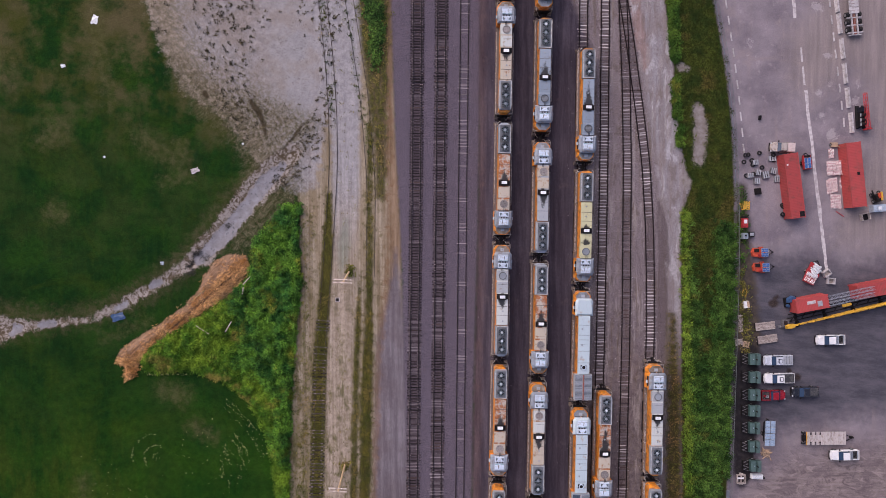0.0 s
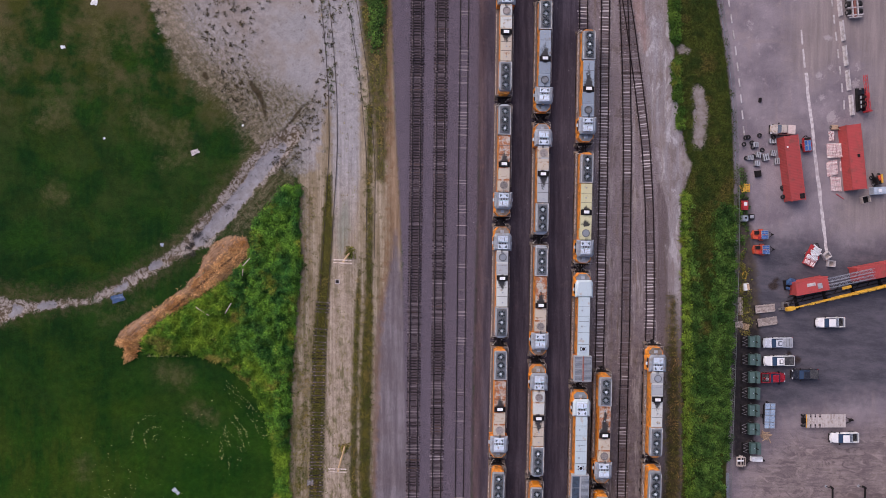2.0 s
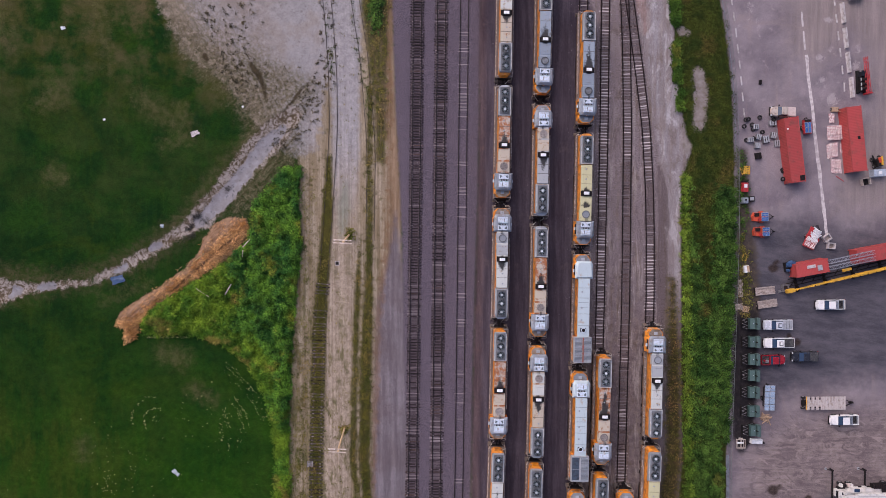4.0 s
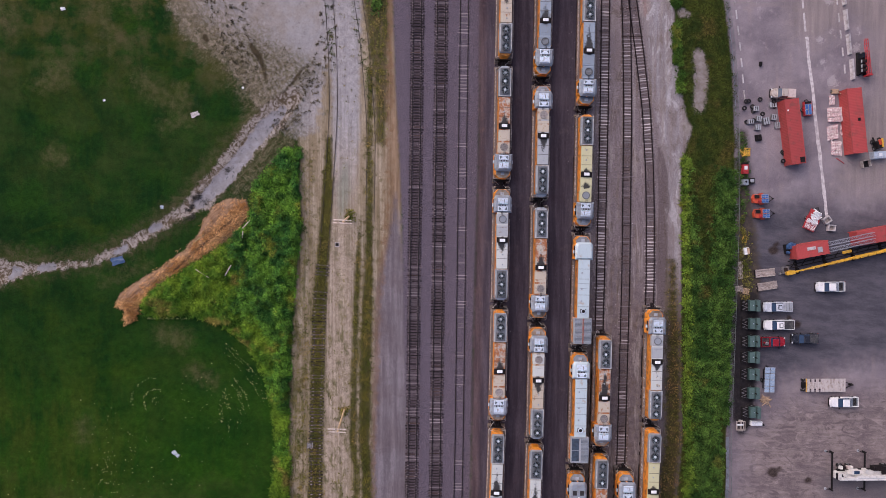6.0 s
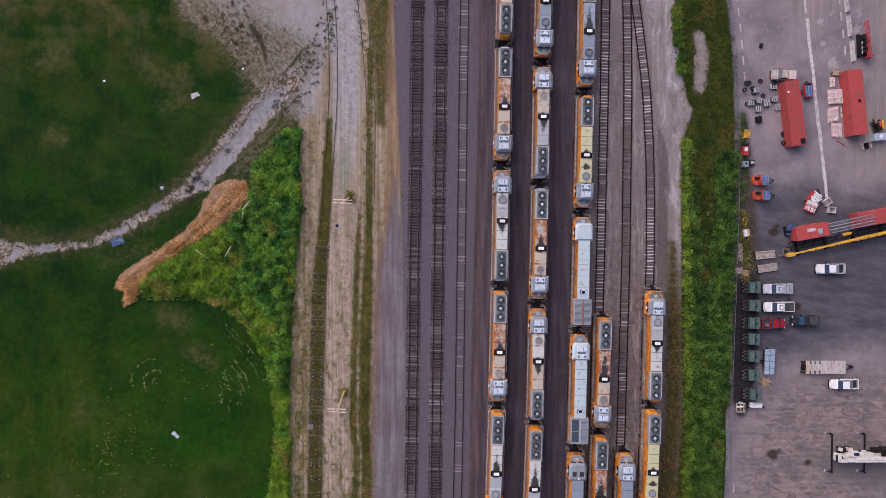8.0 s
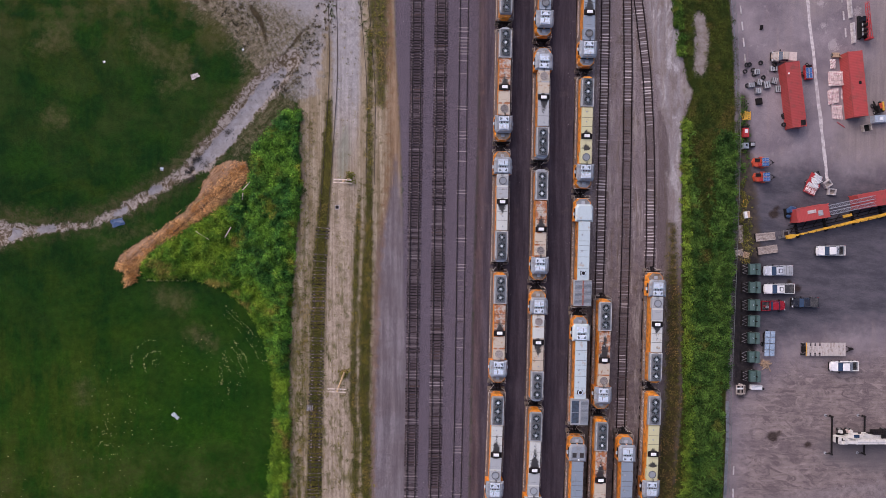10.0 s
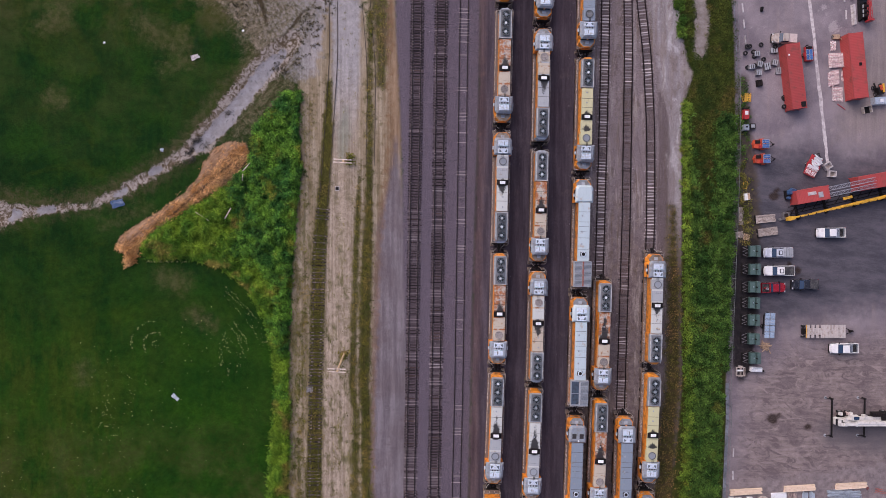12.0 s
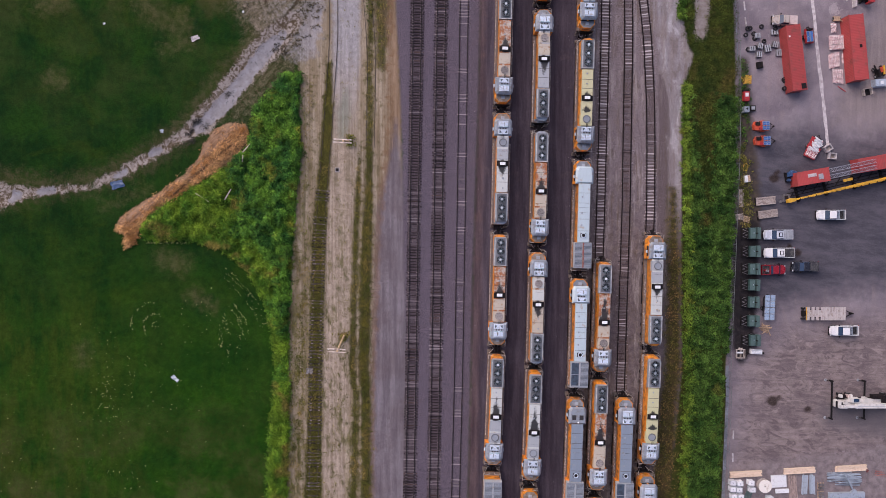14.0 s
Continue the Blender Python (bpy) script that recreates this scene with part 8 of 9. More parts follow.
def leaves(name, places, height, leaf, per, material, label, category, spread=0.5, thin=0.32, aim=None, mound=0):
    """Plants of several arching leaves each, as one mesh."""
    n = len(places)
    tall = height * np.random.uniform(0.45, 1.0, n)
    swell = np.array([noise.noise(Vector((x * 0.55, y * 0.55, 2.0))) + 0.6 * noise.noise(Vector((x * 1.7, y * 1.7, 5.0))) for x, y in places])
    if mound:
        stems = places[np.random.permutation(n)[:max(1, int(n / mound))]]
        reach_ = np.full(n, 9.0)
        which = np.zeros(n, int)
        for lo in range(0, n, 2000):
            q = np.hypot(places[lo:lo + 2000, None, 0] - stems[None, :, 0], places[lo:lo + 2000, None, 1] - stems[None, :, 1])
            reach_[lo:lo + 2000], which[lo:lo + 2000] = q.min(1), q.argmin(1)
        tall *= np.clip(1.3 - 0.7 * reach_ / np.quantile(reach_, 0.8), 0.35, 1.3)
        tone = 0.65 * np.random.uniform(0, 1, len(stems))[which] + 0.35 * np.random.uniform(0, 1, n)
    else:
        tone = np.random.uniform(0, 1, n)
    tall *= np.clip(1 + (1.5 if height > 1.2 else 0.75) * swell, 0.2, 1.9)
    base = np.repeat(np.c_[places, lie(places[:, 0], places[:, 1])], per, 0)
    hh, foot = np.repeat(tall, per), base[:, 2]
    k = n * per
    a = np.random.uniform(0, math.tau, k) if aim is None else np.radians(aim + np.random.normal(0, 24, k)) + math.pi * np.random.randint(0, 2, k)
    up = foot + np.random.uniform(0.35, 1.0, k) * hh
    size = leaf * np.random.uniform(0.6, 1.3, k)
    out = np.random.uniform(0, spread, k)
    d = np.stack([np.cos(a), np.sin(a)], 1)
    side = np.stack([-np.sin(a), np.cos(a)], 1)
    root = np.c_[base[:, :2] + d * (out * 0.6)[:, None], up]
    dip = np.random.uniform(-0.5, 0.45, k)
    mid = np.c_[root[:, :2] + d * (size * 0.5)[:, None], up + size * 0.18]
    tip = np.c_[root[:, :2] + d * size[:, None], up + size * dip]
    w = (size * thin)[:, None]
    left = mid + np.c_[side * w, np.random.uniform(-0.1, 0.1, k) * size]
    right = mid - np.c_[side * w, np.random.uniform(-0.1, 0.1, k) * size]
    co = np.stack([root, right, tip, left], 1).reshape(-1, 3)
    me = bpy.data.meshes.new(name)
    me.vertices.add(len(co))
    me.vertices.foreach_set("co", co.ravel())
    me.loops.add(k * 4)
    me.loops.foreach_set("vertex_index", np.arange(k * 4))
    me.polygons.add(k)
    me.polygons.foreach_set("loop_start", np.arange(0, k * 4, 4))
    me.attributes.new("tone", "FLOAT", "POINT").data.foreach_set("value", np.repeat(tone, per * 4).astype(np.float32))
    me.update()
    me.validate()
    me.materials.append(material)
    return tagged(new(name, me), label, category, kind="stuff")


brown_leaf = leaf_material("brown_grass_blade", (0.062, 0.064, 0.014), (0.140, 0.098, 0.034), (0.20, 0.118, 0.048), 0.45)
mud_leaf = leaf_material("mud_clod", (0.022, 0.024, 0.026), (0.045, 0.042, 0.036), (0.05, 0.045, 0.03), 0.3)
bush_leaf = leaf_material("weed_leaf", (0.020, 0.080, 0.016), (0.092, 0.212, 0.022), (0.130, 0.152, 0.019), 0.30, 0.25, 1.95, 0.55)
clump_leaf = leaf_material("clump_leaf", (0.026, 0.066, 0.010), (0.066, 0.118, 0.016), (0.12, 0.13, 0.02), 0.2, 0.25, 1.9)
grassy_leaf = leaf_material("tall_grass_blade", (0.048, 0.128, 0.013), (0.140, 0.240, 0.020), (0.205, 0.175, 0.042), 0.30, 0.35, 1.75, 0.45)
strip_leaf = leaf_material("strip_leaf", (0.022, 0.058, 0.012), (0.060, 0.118, 0.022), (0.080, 0.094, 0.020), 0.12, 0.35, 1.8, 0.58)
head_leaf = leaf_material("weed_head_leaf", (0.050, 0.100, 0.013), (0.120, 0.190, 0.024), (0.150, 0.150, 0.022), 0.25, 0.30, 1.9, 0.5)
dry_leaf = leaf_material("dry_grass_blade", (0.075, 0.085, 0.016), (0.145, 0.125, 0.030), (0.20, 0.145, 0.055), 0.45)
verge_leaf = leaf_material("verge_blade", (0.050, 0.062, 0.011), (0.128, 0.112, 0.022), (0.19, 0.140, 0.042), 0.35, 0.3, 1.7)
straw_leaf = leaf_material("straw_stalk", (0.40, 0.190, 0.066), (0.64, 0.37, 0.165), (0.36, 0.225, 0.125), 0.40, 0.25, 1.7)
grass_leaf = leaf_material("low_grass_blade", (0.022, 0.040, 0.008), (0.056, 0.070, 0.012), (0.082, 0.070, 0.018), 0.28, 0.3, 1.9)

weeds_at = scatter(BUSH, 17, 0.15, 0.3)
grassy = weeds_at[:, 0] + 0.35 * weeds_at[:, 1] < np.array([-41.0 + 5 * noise.noise(Vector((x * 0.15, y * 0.15, 0))) for x, y in weeds_at]) + np.random.normal(0, 1.2, len(weeds_at))
leaves("tall_weeds", weeds_at[~grassy], 1.6, 0.38, 15, bush_leaf, "dense tall green weeds beside the mown field", "weeds", 0.45, 0.15, mound=12)
leaves("tall_grass", weeds_at[grassy], 1.3, 0.62, 14, grassy_leaf, "tall lime-green grass beside the straw heap", "grass", 0.4, 0.06, mound=16)
TALL = [(48.60, 5.45), (48.44, -2.84), (48.83, -14.56), (49.03, -29.53), (49.48, -49.07), (49.48, -59.78), (48.80, -72.96), (48.33, -118.55)] + FENCE[::-1][:-7]
MIDDLE = [(*(52.23, 9.92), 2.6), (*(52.62, 0.36), 2.6), (*(52.99, -7.10), 2.0), (*(53.47, -14.57), 1.0), (*(53.73, -20.99), 0.4)]
reeds = scatter(TALL, 13, 0.05, 0.25)
reeds = reeds[(reeds[:, 1] > -45) | (along([(x, y, 1.15) for x, y in FENCE], reeds[:, 0], reeds[:, 1]) < np.random.normal(0, 0.12, len(reeds)))]
hollow = along(MIDDLE, reeds[:, 0], reeds[:, 1]) > np.random.normal(0, 0.5, len(reeds))
leaves("rough_grass", reeds[hollow], 0.45, 0.32, 9, grass_leaf, "rough olive-green grass between taller weeds", "grass", 0.35, 0.14)
rim_ = inside(TALL, reeds[:, 0], reeds[:, 1]) < np.random.normal(1.5, 0.4, len(reeds))
rim_ &= (reeds[:, 0] < 53) & ~hollow
leaves("weed_heads", reeds[rim_], 1.3, 0.30, 14, head_leaf, "yellow-green weeds along the gravel", "weeds", 0.4, 0.2, mound=9)
leaves("reed_bed", reeds[~hollow & ~rim_], 1.4, 0.34, 14, strip_leaf, "tall green weeds in a strip along the fence", "weeds", 0.4, 0.22, mound=9)
EDGE = [(*(46.66, 43.68), 0.9), (*(46.90, 38.43), 1.0), (*(47.15, 33.69), 0.7)], [(*(47.28, 29.47), 0.8), (*(47.53, 23.14), 0.8)], [(*(48.08, 20.71), 0.5), (*(48.21, 17.85), 0.7)], [(*(47.19, 44.74), 1.0), (*(45.51, 57.31), 1.2)]
for e in EDGE:
    leaves("weed_clump", scatter(e, 24, 0.1, 0.2), 1.0, 0.30, 13, clump_leaf, "clump of bright green weeds on gravel", "weeds")
UPPER = [(46.20, 65.70), (47.20, 44.75), (47.60, 34.23), (48.30, 23.68), (49.20, 14.50), (50.40, 9.92), (48.61, 4.60), (59.44, -1.77)] + FENCE[:7][::-1]
low = scatter(UPPER, 14, 0.1, 0.4)
low = low[along([(x, y, 0.2) for x, y in FENCE], low[:, 0], low[:, 1]) < np.random.normal(0, 0.12, len(low))]
low = low[np.maximum.reduce([along(w, low[:, 0], low[:, 1]) for w in (BARE, BARE_2, BARE_3)]) < np.random.normal(-0.1, 0.3, len(low))]
leaves("rough_grass", low, 0.4, 0.32, 9, grass_leaf, "rough olive-green grass in the strip by the fence", "grass", 0.35, 0.14)
for line, n, h, mat_, lab in ((OLD_BED, 7.5, 0.3, verge_leaf, "yellowed weeds between disused rails"), (VERGE, 16, 0.3, verge_leaf, "strip of dry grass beside the gravel road"), (VERGE_2, 10, 0.25, verge_leaf, "strip of dry grass beside the gravel road")):
    leaves("weed_verge", scatter(line, n, 0.25, 0.35), h, 0.22, 7, mat_, lab, "weeds", 0.35, 0.18)
CORNER_LINE = [(*(-10.02, 60.63), 1.6), (*(-9.21, 44.09), 1.5), (*(-8.49, 37.87), 1.2), (*(-8.59, 33.72), 0.8), (*(-8.91, 31.12), 0.2)]
leaves("weed_fringe", scatter(CORNER, 5, 0.4, 0.5), 0.3, 0.3, 8, dry_leaf, "olive rough grass beside the ballast bed", "grass", 0.4, 0.14)
leaves("weed_corner", scatter(CORNER_LINE, 12, 0.1, 0.4), 0.8, 0.36, 12, strip_leaf, "green weeds beside the ballast bed", "weeds")
stalks = scatter(STRAW, 26, 0.1, 0.3)
above = stalks[:, 1] - np.interp(stalks[:, 0], [-53.24, -33.69], [-23.82, -5.95])
stalks = stalks[(above < np.random.normal(1.6, 0.7, len(stalks))) | (np.random.uniform(0, 1, len(stalks)) < 0.05)]
stalks = stalks[along(FURROW, stalks[:, 0], stalks[:, 1]) < np.random.normal(0, 0.12, len(stalks))]
leaves("straw_heap", stalks, 0.5, 0.45, 9, straw_leaf, "heap of cut dry stalks by the weeds", "straw", 0.5, 0.055, 43, mound=9)
loose_straw = stalks[np.random.uniform(0, 1, len(stalks)) < 0.3]
leaves("loose_straw", loose_straw, 0.6, 0.5, 5, straw_leaf, "loose dry stalks tossed over the heap", "straw", 0.6, 0.06)
leaves("trackside_grass", scatter(TRACKSIDE, 5, 0.1, 0.5), 0.3, 0.3, 7, brown_leaf, "brownish grass beside the last track", "grass", 0.4, 0.14)

# sparse lines are weeds; dense ones are leaf shapes standing for brook mud and stones
for line, n in (([(*(-14.29, 44.03), 0.3), (*(-13.37, 37.82), 0.35), (*(-12.03, 28.49), 0.3), (*(-10.69, 21.73), 0.4), (*(-9.76, 16.53), 0.6)], 3), ([(*(-18.44, 43.98), 0.2), (*(-18.24, 39.85), 0.5), (*(-17.43, 32.60), 0.3), (*(-17.12, 28.45), 0.5), (*(-16.72, 23.26), 0.3)], 3), ([(*(-41.93, -2.82), 0.35), (*(-41.20, -2.40), 0.3)], 30), ([(*(-40.18, -3.55), 0.35), (*(-39.46, -3.65), 0.3)], 30), ([(*(-42.45, -4.27), 0.4), (*(-43.27, -5.11), 0.35)], 30), ([(*(-43.49, -6.67), 0.3), (*(-42.46, -6.15), 0.4)], 24), ([(*(-36.44, 2.18), 0.2), (*(-35.41, 2.80), 0.25)], 20), ([(*(-27.53, 10.52), 0.2), (*(-27.12, 11.14), 0.25)], 20), ([(*(-23.44, -4.91), 0.3), (*(-21.99, -8.58), 0.5)], 8)):
    leaves("weed_line", scatter(line, n, 0.0, 0.25), 0.25, 0.26 if n < 20 else 0.16, 8, grass_leaf if n < 20 else mud_leaf, "low dark weeds in the gravel, mud and stones at the brook", "weeds", 0.3, 0.2)
for line, n, mat_ in (([(*(60.00, 9.41), 0.5), (*(60.19, -0.71), 0.7), (*(60.33, -4.97), 0.5)], 7, strip_leaf), ([(*(60.23, -6.04), 0.7), (*(60.58, -10.32), 1.0), (*(60.84, -15.67), 1.0), (*(61.31, -20.49), 0.8)], 5, dry_leaf)):
    leaves("fence_weeds", scatter(line, n, 0.0, 0.35), 0.5, 0.3, 9, mat_, "straggling weeds at the foot of the fence", "weeds", 0.4, 0.2)
SAND = [(-22.47, 6.05), (-19.67, 6.06), (-20.56, -18.54), (-21.89, -48.24), (-21.67, -59.59), (-22.38, -74.46), (-24.80, -74.45), (-24.60, -59.59), (-24.81, -48.21), (-23.70, -22.73), (-22.20, -8.05)]
leaves("verge_tufts", scatter(SAND, 3.2, 0.2, 0.4), 0.2, 0.24, 7, dry_leaf, "sparse dry tufts on sandy ground", "weeds", 0.35, 0.16)
creeping = scatter(SAND, 6, -0.2, 0.5)
creeping = creeping[(creeping[:, 1] < np.random.normal(-30, 5, len(creeping))) & (np.array([noise.noise(Vector((x * 0.7, y * 0.16, 7.0))) for x, y in creeping]) > -0.12)]
leaves("low_tufts", creeping, 0.18, 0.24, 8, verge_leaf, "olive grass creeping over sandy ground", "weeds", 0.4, 0.16)
worn_road = scatter(ROAD, 1.6, 0.1, 0.6)
worn_road = worn_road[(worn_road[:, 1] < np.random.normal(-36, 5, len(worn_road))) & (np.array([noise.noise(Vector((x * 0.5, y * 0.22, 3.0))) for x, y in worn_road]) > -0.02)]
leaves("low_tufts", worn_road, 0.15, 0.24, 8, verge_leaf, "thin low grass creeping over the gravel road", "weeds", 0.4, 0.16)
leaves("road_tufts", scatter(ROAD, 0.35, 0.3, 0.6), 0.15, 0.22, 7, dry_leaf, "few dry tufts on the gravel road", "weeds", 0.35, 0.16)

FIELD = [(-84.0, 52.0), (-84.0, -88.0), (-28.98, -85.07), (-28.15, -59.58), (-27.11, -48.18), (-28.12, -39.52), (-32.24, -29.81), (-39.46, -24.95), (-50.58, -24.15), (-55.90, -22.56), (-40.40, -6.98), (-32.13, -2.82), (-25.88, 8.13), (-32.07, 12.79), (-43.31, 26.70), (-50.17, 41.57), (-52.84, 52.80)]
turf, nt, bsdf = start("turf_blade")
geo = nt.nodes.new("ShaderNodeNewGeometry")
finish(nt, bsdf, mix(nt, 1.0, field_colour(nt, geo.outputs["Position"]), mix(nt, geo.outputs["Random Per Island"], (1.1,) * 3, (1.5,) * 3), "MULTIPLY"), 0.8)
bsdf.inputs["Specular IOR Level"].default_value = 0.0
spots = scatter(FIELD, 4, 0.2, 0.4)
spots = spots[(along(BROOK, spots[:, 0], spots[:, 1]) < -0.2) & (inside(STRAW, spots[:, 0], spots[:, 1]) < 0) & (inside(LOT, spots[:, 0], spots[:, 1]) < 0) & (spots[:, 1] < -6)]
spots = spots[np.maximum.reduce([along(w, spots[:, 0], spots[:, 1]) for w in WORN]) < -3]
leaves("field_grass", spots, 0.06, 0.26, 3, turf, "short mown grass of a wide dark green field", "grass", 0.5, 0.16)


# ---------- fence, kerb, poles and litter ----------
fence_wire = plain("fence_wire", (0.16, 0.18, 0.18), 0.6, 0.3, (0.1, 0.11, 0.1), 0.3, 2.0)


def fence():
    place, way = centre_line(FENCE, 3.0)
    th = thing("chain_fence", "grey chain-link fence on steel posts along the lot", "fence", Matrix.Identity(4), kind="structure")
    for i, ((x, y), (wx, wy)) in enumerate(zip(place, way)):
        if not -84 < y < 60:
            continue
        part("post", kept(("fence_post", 0), lambda bm: cyl(bm, 0, 0, 0.045, 0, 2.1, 8), fence_wire), fence_wire, th, "", pose(x, y, 0))
        a = math.degrees(math.atan2(wy, wx))
        part("top_rail", kept(("fence_rail", 0), lambda bm: beam(bm, (0, 0, 2.05), (3.0, 0, 2.05), 0.06, 6), fence_wire), fence_wire, th, "", pose(x, y, 0, 0, 0, a))

        def wires(bm):
            for k in range(16):
                beam(bm, (k * 0.19, 0, 0.05), (k * 0.19 + 0.15, 0, 2.03), 0.012, 3)
                beam(bm, (k * 0.19 + 0.15, 0, 0.05), (k * 0.19, 0, 2.03), 0.012, 3)
            return bm

        tagged(part("wire_mesh", kept(("wire_mesh", 0), wires, fence_wire), fence_wire, th, "", pose(x, y, 0, 0, 0, a)), kind="stuff")


fence()


kerb_grey = plain("edging_concrete", (0.205, 0.225, 0.262), 0.9, 0.0, (0.15, 0.155, 0.17), 0.4, 1.5)


def kerb():
    th = thing("kerb", "low pale concrete edging along the fence", "kerb", Matrix.Identity(4), kind="structure")
    place, way = centre_line(FENCE, 2.0)
    me = mesh_of("kerb_stone", box(B(), 0.02, 1.98, -0.58, 0.0, -0.05, 0.05, 0.02), kerb_grey)
    slim = mesh_of("kerb_stone", box(B(), 0.02, 1.98, -0.16, 0.0, -0.05, 0.05, 0.02), kerb_grey)
    for (x, y), (wx, wy) in zip(place, way):
        if -84 < y < -46 or 9 < y < 60:
            part("kerb_stone", me if y < -46 else slim, kerb_grey, th, "", pose(x, y, 0, 0, 0, math.degrees(math.atan2(wy, wx))) @ pose(0, 0.46 if wy < 0 else -0.1, 0))


kerb()

pole_wood = plain("pole_timber", (0.60, 0.42, 0.24), 0.85, 0.0, (0.4, 0.28, 0.17), 0.4, 2.0)
arm_wood = plain("crossarm_timber", (0.62, 0.53, 0.47), 0.85, 0.0, (0.35, 0.27, 0.22), 0.4, 2.0)
for foot, head in (((-13.65, -6.07), (-13.59, -7.26)), ((-14.48, -42.04), (-14.54, -43.27))):
    th = thing("utility_pole", "leaning wooden utility pole with a double crossarm", "utility pole", at(foot), "utility poles")
    dx, dy = head[0] - foot[0], head[1] - foot[1]
    part("shaft", beam(B(), (-dx * 0.02, -dy * 0.02, -0.1), (dx * 1.02, dy * 1.02, 9.5), 0.34, 14), pole_wood, th)
    for y in (-0.26, 0.26):
        part("crossarm", box(B(), -1.75, 1.45, y - 0.09, y + 0.09, 9.1, 9.28, 0.01), arm_wood, th, "", pose(dx, dy, 0, 0, 0, -3))
    for x in (-1.5, -0.6, 0.55, 1.25):
        part("insulator", kept(("insulator", 0), lambda bm: cyl(bm, 0, 0.26, 0.07, 9.28, 9.45, 8, 0.02), white_plastic), white_plastic, th, "", pose(dx + x, dy, 0))
    for q in (-1, 1):
        part("arm_brace", beam(B(), (dx + q * 0.7, dy, 9.1), (dx * 0.9 + q * 0.1, dy * 0.9, 8.4), 0.05), steel, th)
    leaves("weed_clump", np.array(foot) + np.random.normal(0, 0.4, (26, 2)), 0.5, 0.3, 9, dry_leaf, "yellow-green weeds at a pole's foot", "weeds")

th = thing("drain_box", "dark open drain box in the gravel road", "drain", at((-15.85, -11.31), 0))
for s in (-1, 1):
    bit("rim_side", th, concrete, s * 0.36 - 0.06, s * 0.36 + 0.06, -0.42, 0.42, -0.05, 0.07)
    bit("rim_end", th, concrete, -0.3, 0.3, s * 0.36 - 0.06, s * 0.36 + 0.06, -0.05, 0.07)
bit("drain_floor", th, black_iron, -0.3, 0.3, -0.3, 0.3, -0.05, 0.035)


def rag(xy, w, d, mat_, label, turn, seed, name="litter"):
    """A crumpled sheet on the ground."""
    bm = B()
    n = 7
    grid = []
    for i in range(n + 1):
        row = []
        for j in range(n + 1):
            u, v = i / n - 0.5, j / n - 0.5
            k = noise.noise(Vector((u * 3, v * 3, seed)))
            q = 1 + 0.5 * noise.noise(Vector((u * 2, v * 2, seed + 5)))
            row.append(bm.verts.new((u * w * q, v * d * q, 0.10 + 0.14 * k + 0.1 * (0.5 - max(abs(u), abs(v))))))
        grid.append(row)
    for i in range(n):
        for j in range(n):
            bm.faces.new((grid[i][j], grid[i + 1][j], grid[i + 1][j + 1], grid[i][j + 1]))
    z = ground_z(*xy)
    return solid(name, bm, mat_, label, "litter", at(xy, turn, z - 0.02), "litter on the grass")


rag((-59.73, 39.92), 1.1, 1.5, white_plastic, "large crumpled white sheet on the grass", -20, 1)
rag((-65.47, 31.47), 0.8, 0.6, white_plastic, "small white scrap of plastic on grass", 10, 2)
rag((-41.85, 12.55), 1.5, 0.9, road_paint, "pale pile of rubble on worn grass", 20, 3)
rag((-45.60, -50.06), 1.5, 0.7, zinc, "pale grey-white sheet of plastic lying on grass", -40, 4)
rag((-55.95, -14.34), 2.3, 1.3, blue_tarp, "crumpled blue tarpaulin at the brook", 15, 5)
rag((-47.89, -4.48), 0.6, 0.6, zinc, "small pale scrap on dark grass", 0, 6)
rag((-58.19, 14.96), 0.4, 0.4, white_plastic, "small white scrap of plastic on grass", 30, 7)
rag((-33.08, 17.46), 0.4, 0.4, white_plastic, "small white scrap of plastic on grass", 30, 8)
rag((-20.85, -48.70), 1.1, 1.1, block_grey, "grey metal sheet among the weeds", 0, 9, "metal_sheet")
for a, b in (((-41.48, -15.84), (-39.01, -17.42)), ((-36.12, -17.01), (-34.97, -15.13)), ((-32.88, -8.35), (-31.53, -6.89)), ((-32.99, -10.12), (-32.78, -8.87))):
    solid("fallen_branch", beam(B(), (*a, 1.15), (*b, 1.35), 0.2, 6), arm_wood, "bleached fallen branch lying over weeds", "branch", group="fallen branches")

# pale hay left in rows by the mower, bright stones on the ballast, dark tufts on the gravel lot
def flecks(name, places, size, mat_, label, category, z=0.03):
    n = len(places)
    a = np.random.uniform(0, math.tau, n)
    s = size * np.random.uniform(0.5, 1.5, n)
    d = np.stack([np.cos(a), np.sin(a)], 1) * s[:, None]
    e = np.stack([-np.sin(a), np.cos(a)], 1) * (s * np.random.uniform(0.3, 0.8, n))[:, None]
    zz = np.array([ground_z(x, y) for x, y in places]) + z
    base = np.c_[places, zz]
    co = np.concatenate([base + np.c_[d, -0.02 * np.ones(n)], base + np.c_[e, -0.02 * np.ones(n)], base - np.c_[d, 0.02 * np.ones(n)], base - np.c_[e, 0.02 * np.ones(n)], base + np.c_[0 * d, s * 0.5]])
    i = np.arange(n)
    faces = np.concatenate([np.stack([i + k * n, i + ((k + 1) % 4) * n, i + 4 * n], 1) for k in range(4)])
    me = bpy.data.meshes.new(name)
    me.from_pydata(co.tolist(), [], faces.tolist())
    me.materials.append(mat_)
    return tagged(new(name, me), label, category, kind="stuff")


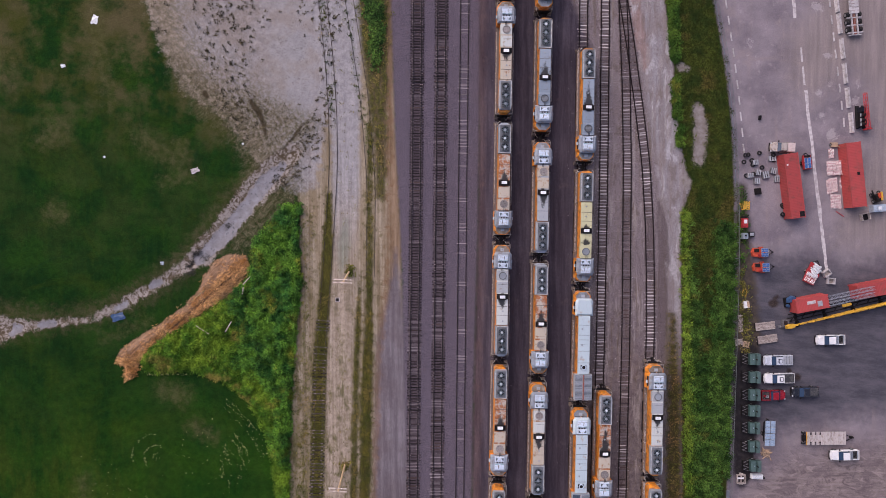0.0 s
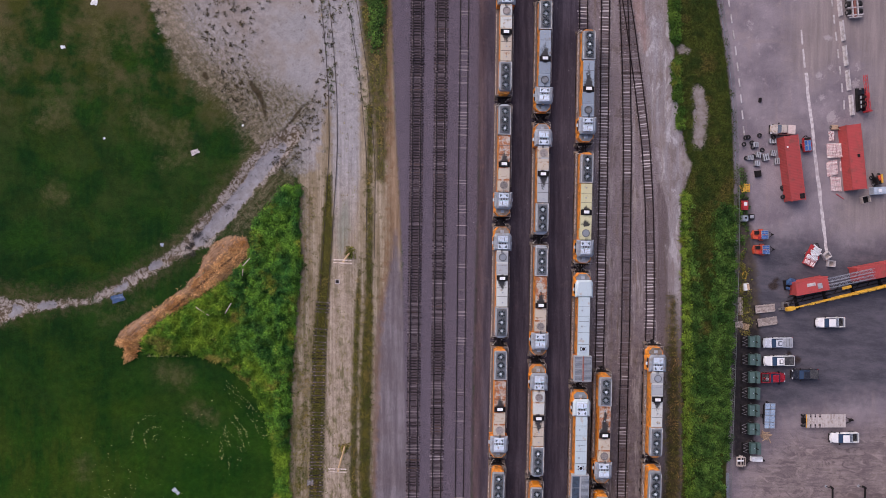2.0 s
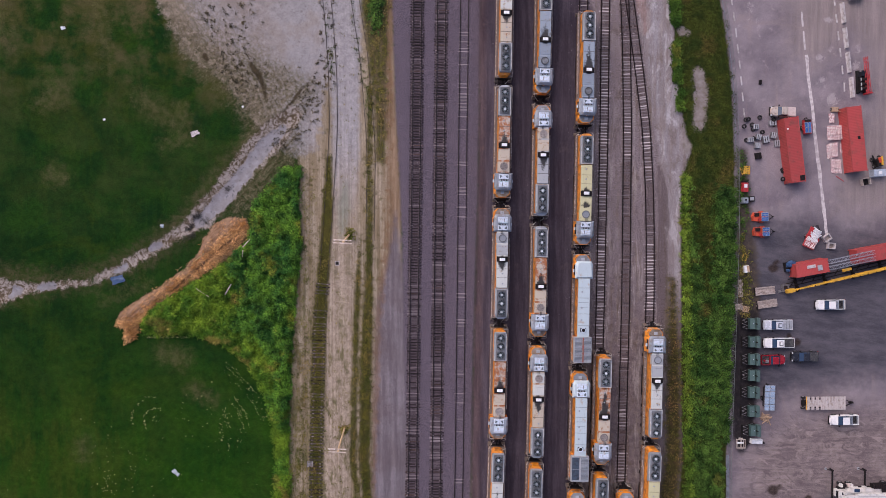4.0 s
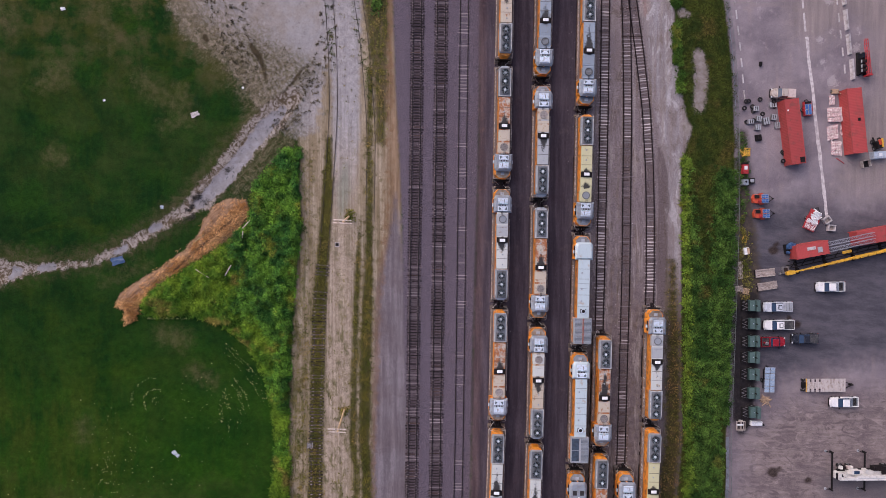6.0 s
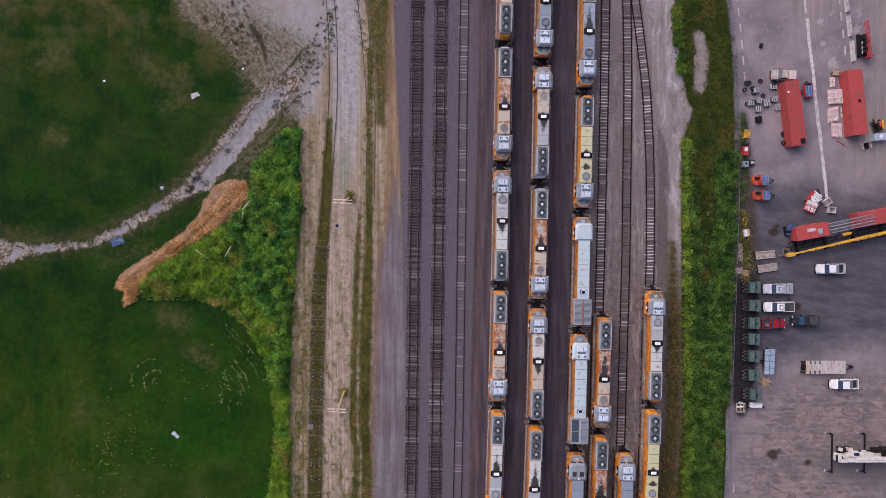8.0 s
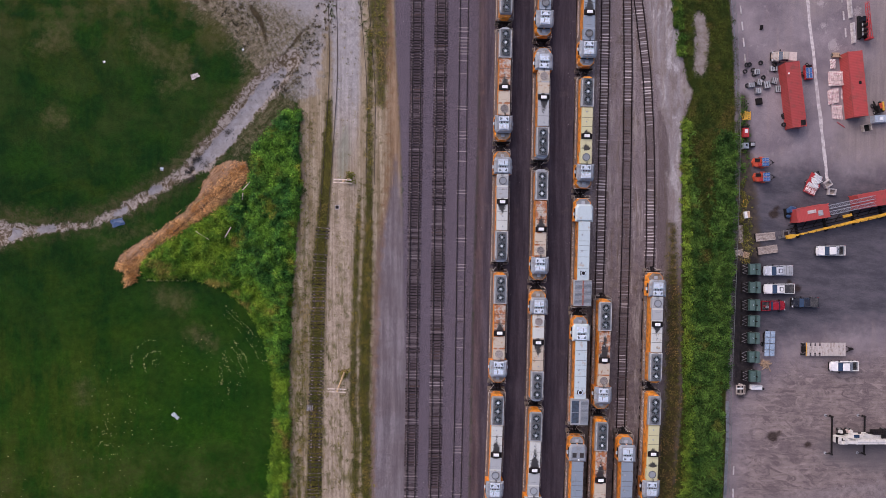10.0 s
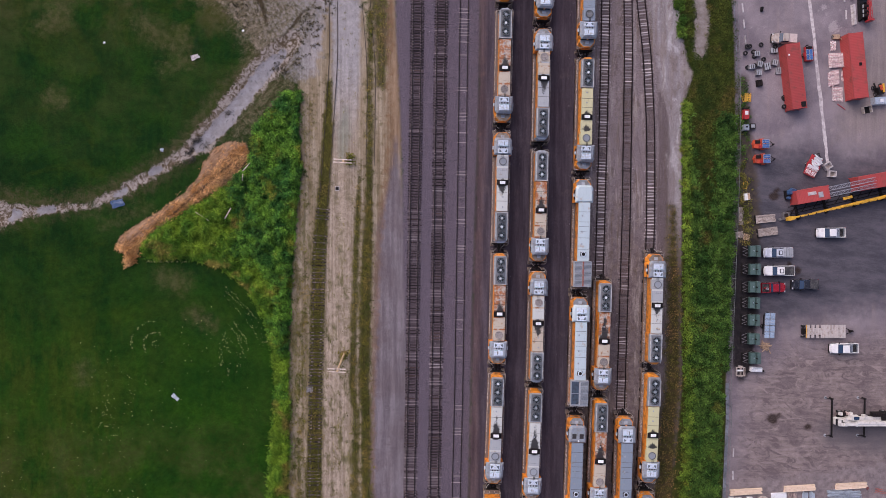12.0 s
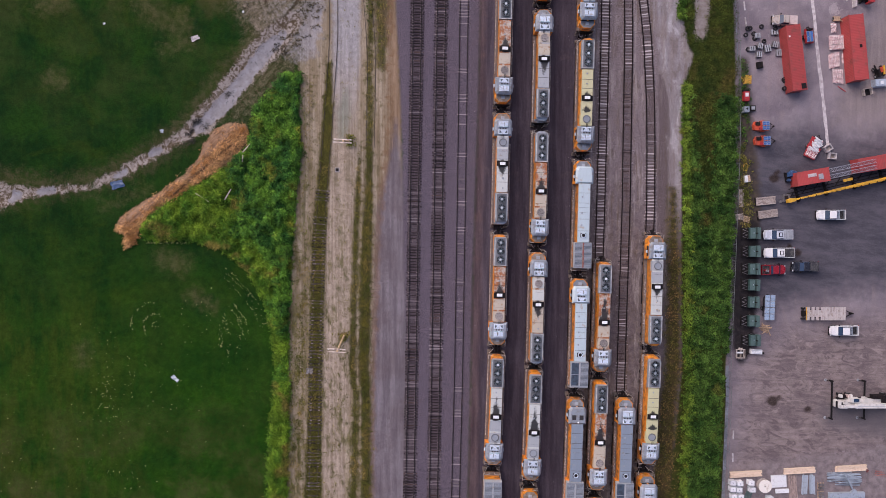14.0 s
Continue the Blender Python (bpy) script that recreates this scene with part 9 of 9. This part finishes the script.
hay = plain("pale_hay", (0.40, 0.40, 0.16), 0.8, 0.0, (0.3, 0.28, 0.12), 0.4, 3.0)
CENTRE = (-49.30, -40.27)
pts = []
for r, a0, a1, n in ((4.3, 85, 200, 26), (2.1, 60, 230, 34), (0.5, 0, 360, 8)):
    for k in range(n):
        a = math.radians(random.uniform(a0, a1))
        q = r + random.gauss(0, 0.12)
        pts.append((CENTRE[0] + q * math.cos(a), CENTRE[1] + q * math.sin(a)))
MOWN_EDGE = [(-37.5, -28.6), (-34.92, -30.72), (-31.5, -34.48), (-29.4, -37.62), (-28.5, -41.0)]
place, way = centre_line(MOWN_EDGE, 0.25)
for off, n in ((0.0, 46), (0.7, 34), (1.5, 24), (3.6, 34), (4.6, 24)):
    for k in range(n):
        i = min(len(place) - 1, int(len(place) * random.uniform(0.45 if off > 2 else 0.1, 1.0)))
        pts.append((place[i][0] + way[i][1] * off + random.gauss(0, 0.12), place[i][1] - way[i][0] * off + random.gauss(0, 0.12)))
pts += [(random.uniform(-51.0, -43.4), -25.0 + random.gauss(0, 0.1)) for _ in range(46)]
pts += [(-46.6 + 8.4 * u + random.gauss(0, 0.1), -15.2 + 7.4 * u + random.gauss(0, 0.12)) for u in (random.random() for _ in range(40))]
for x, y0, y1 in ((-37.2, -40.5, -44.5), (-35.8, -39.0, -46.5), (-33.8, -38.5, -45.0), (-36.6, -38.0, -41.0)):
    pts += [(x + random.gauss(0, 0.25), random.uniform(y0, y1)) for _ in range(20)]
for c, sx, sy, n in (((-56.43, -52.15), 3.0, 4.5, 70), ((-74.45, -65.74), 3.0, 3.0, 30), ((-58.3, -52.0), 0.9, 4.0, 40), ((-55.98, -67.92), 3.5, 3.0, 25), ((-41.0, -41.0), 4, 4, 40), ((-52.85, -59.51), 14, 8, 40)):
    pts += [(c[0] + random.gauss(0, sx), c[1] + random.gauss(0, sy)) for _ in range(n)]
flecks("hay_clippings", np.array(pts), 0.10, hay, "pale hay clippings in curved rows on grass", "hay")
spots = scatter(BALLAST, 0.35, 0.2, 0.2)
flecks("bright_stones", spots[np.random.permutation(len(spots))[:240]], 0.07, concrete, "bright stones strewn on the ballast", "stones", 0.03)
spots = scatter(RAILS, 0.35, 0.2, 0.2)
spots = spots[(spots[:, 0] > 27) | (np.random.uniform(0, 1, len(spots)) < 0.08)]
flecks("pale_chips", spots, 0.06, concrete, "pale stone chips strewn between the yard tracks", "stones", 0.03)
ends = []
for line, share in ((COLS[4], 0.4), (COLS[5], 0.3), (COLS[6], 0.4)):
    place, way = centre_line(line, 0.58)
    for side in (-1.08, 1.08):
        q = place + np.stack([way[:, 1], -way[:, 0]], 1) * side + np.random.normal(0, 0.05, place.shape)
        ends.append(q[(np.random.uniform(0, 1, len(q)) < share) & (np.abs(q[:, 1] + 13) < 65)])
flecks("tie_chips", np.concatenate(ends), 0.09, concrete, "bleached chips and tie ends beside the rails", "chips", 0.03)
tuft = leaf_material("dark_tuft", (0.035, 0.032, 0.02), (0.075, 0.06, 0.035), (0.1, 0.08, 0.05), 0.3)
spots = scatter(LOT, 0.9, 0.6, 0.5)
spots = spots[(np.sin(spots[:, 0] * 0.35 + 1) + np.cos(spots[:, 1] * 0.3) + np.random.normal(0, 0.7, len(spots))) > 0.75]
for line, n in (([(-26.0, 10.5, 1.6), (-22.5, 15.0, 2.4), (-19.0, 21.0, 2.0), (-17.5, 27.0, 1.0)], 1.3), ([(-17.0, 28.0, 1.5), (-18.0, 38.0, 2.5), (-19.5, 52.0, 3.0)], 0.5), ([(-34.0, 22.0, 3.0), (-36.0, 33.0, 4.0), (-40.0, 46.0, 4.0)], 0.6)):
    spots = np.concatenate([spots, scatter(line, n, 0.0, 0.5)])
leaves("lot_tufts", spots, 0.2, 0.26, 9, tuft, "dark dry tufts scattered on the gravel lot", "weeds", 0.25, 0.26)
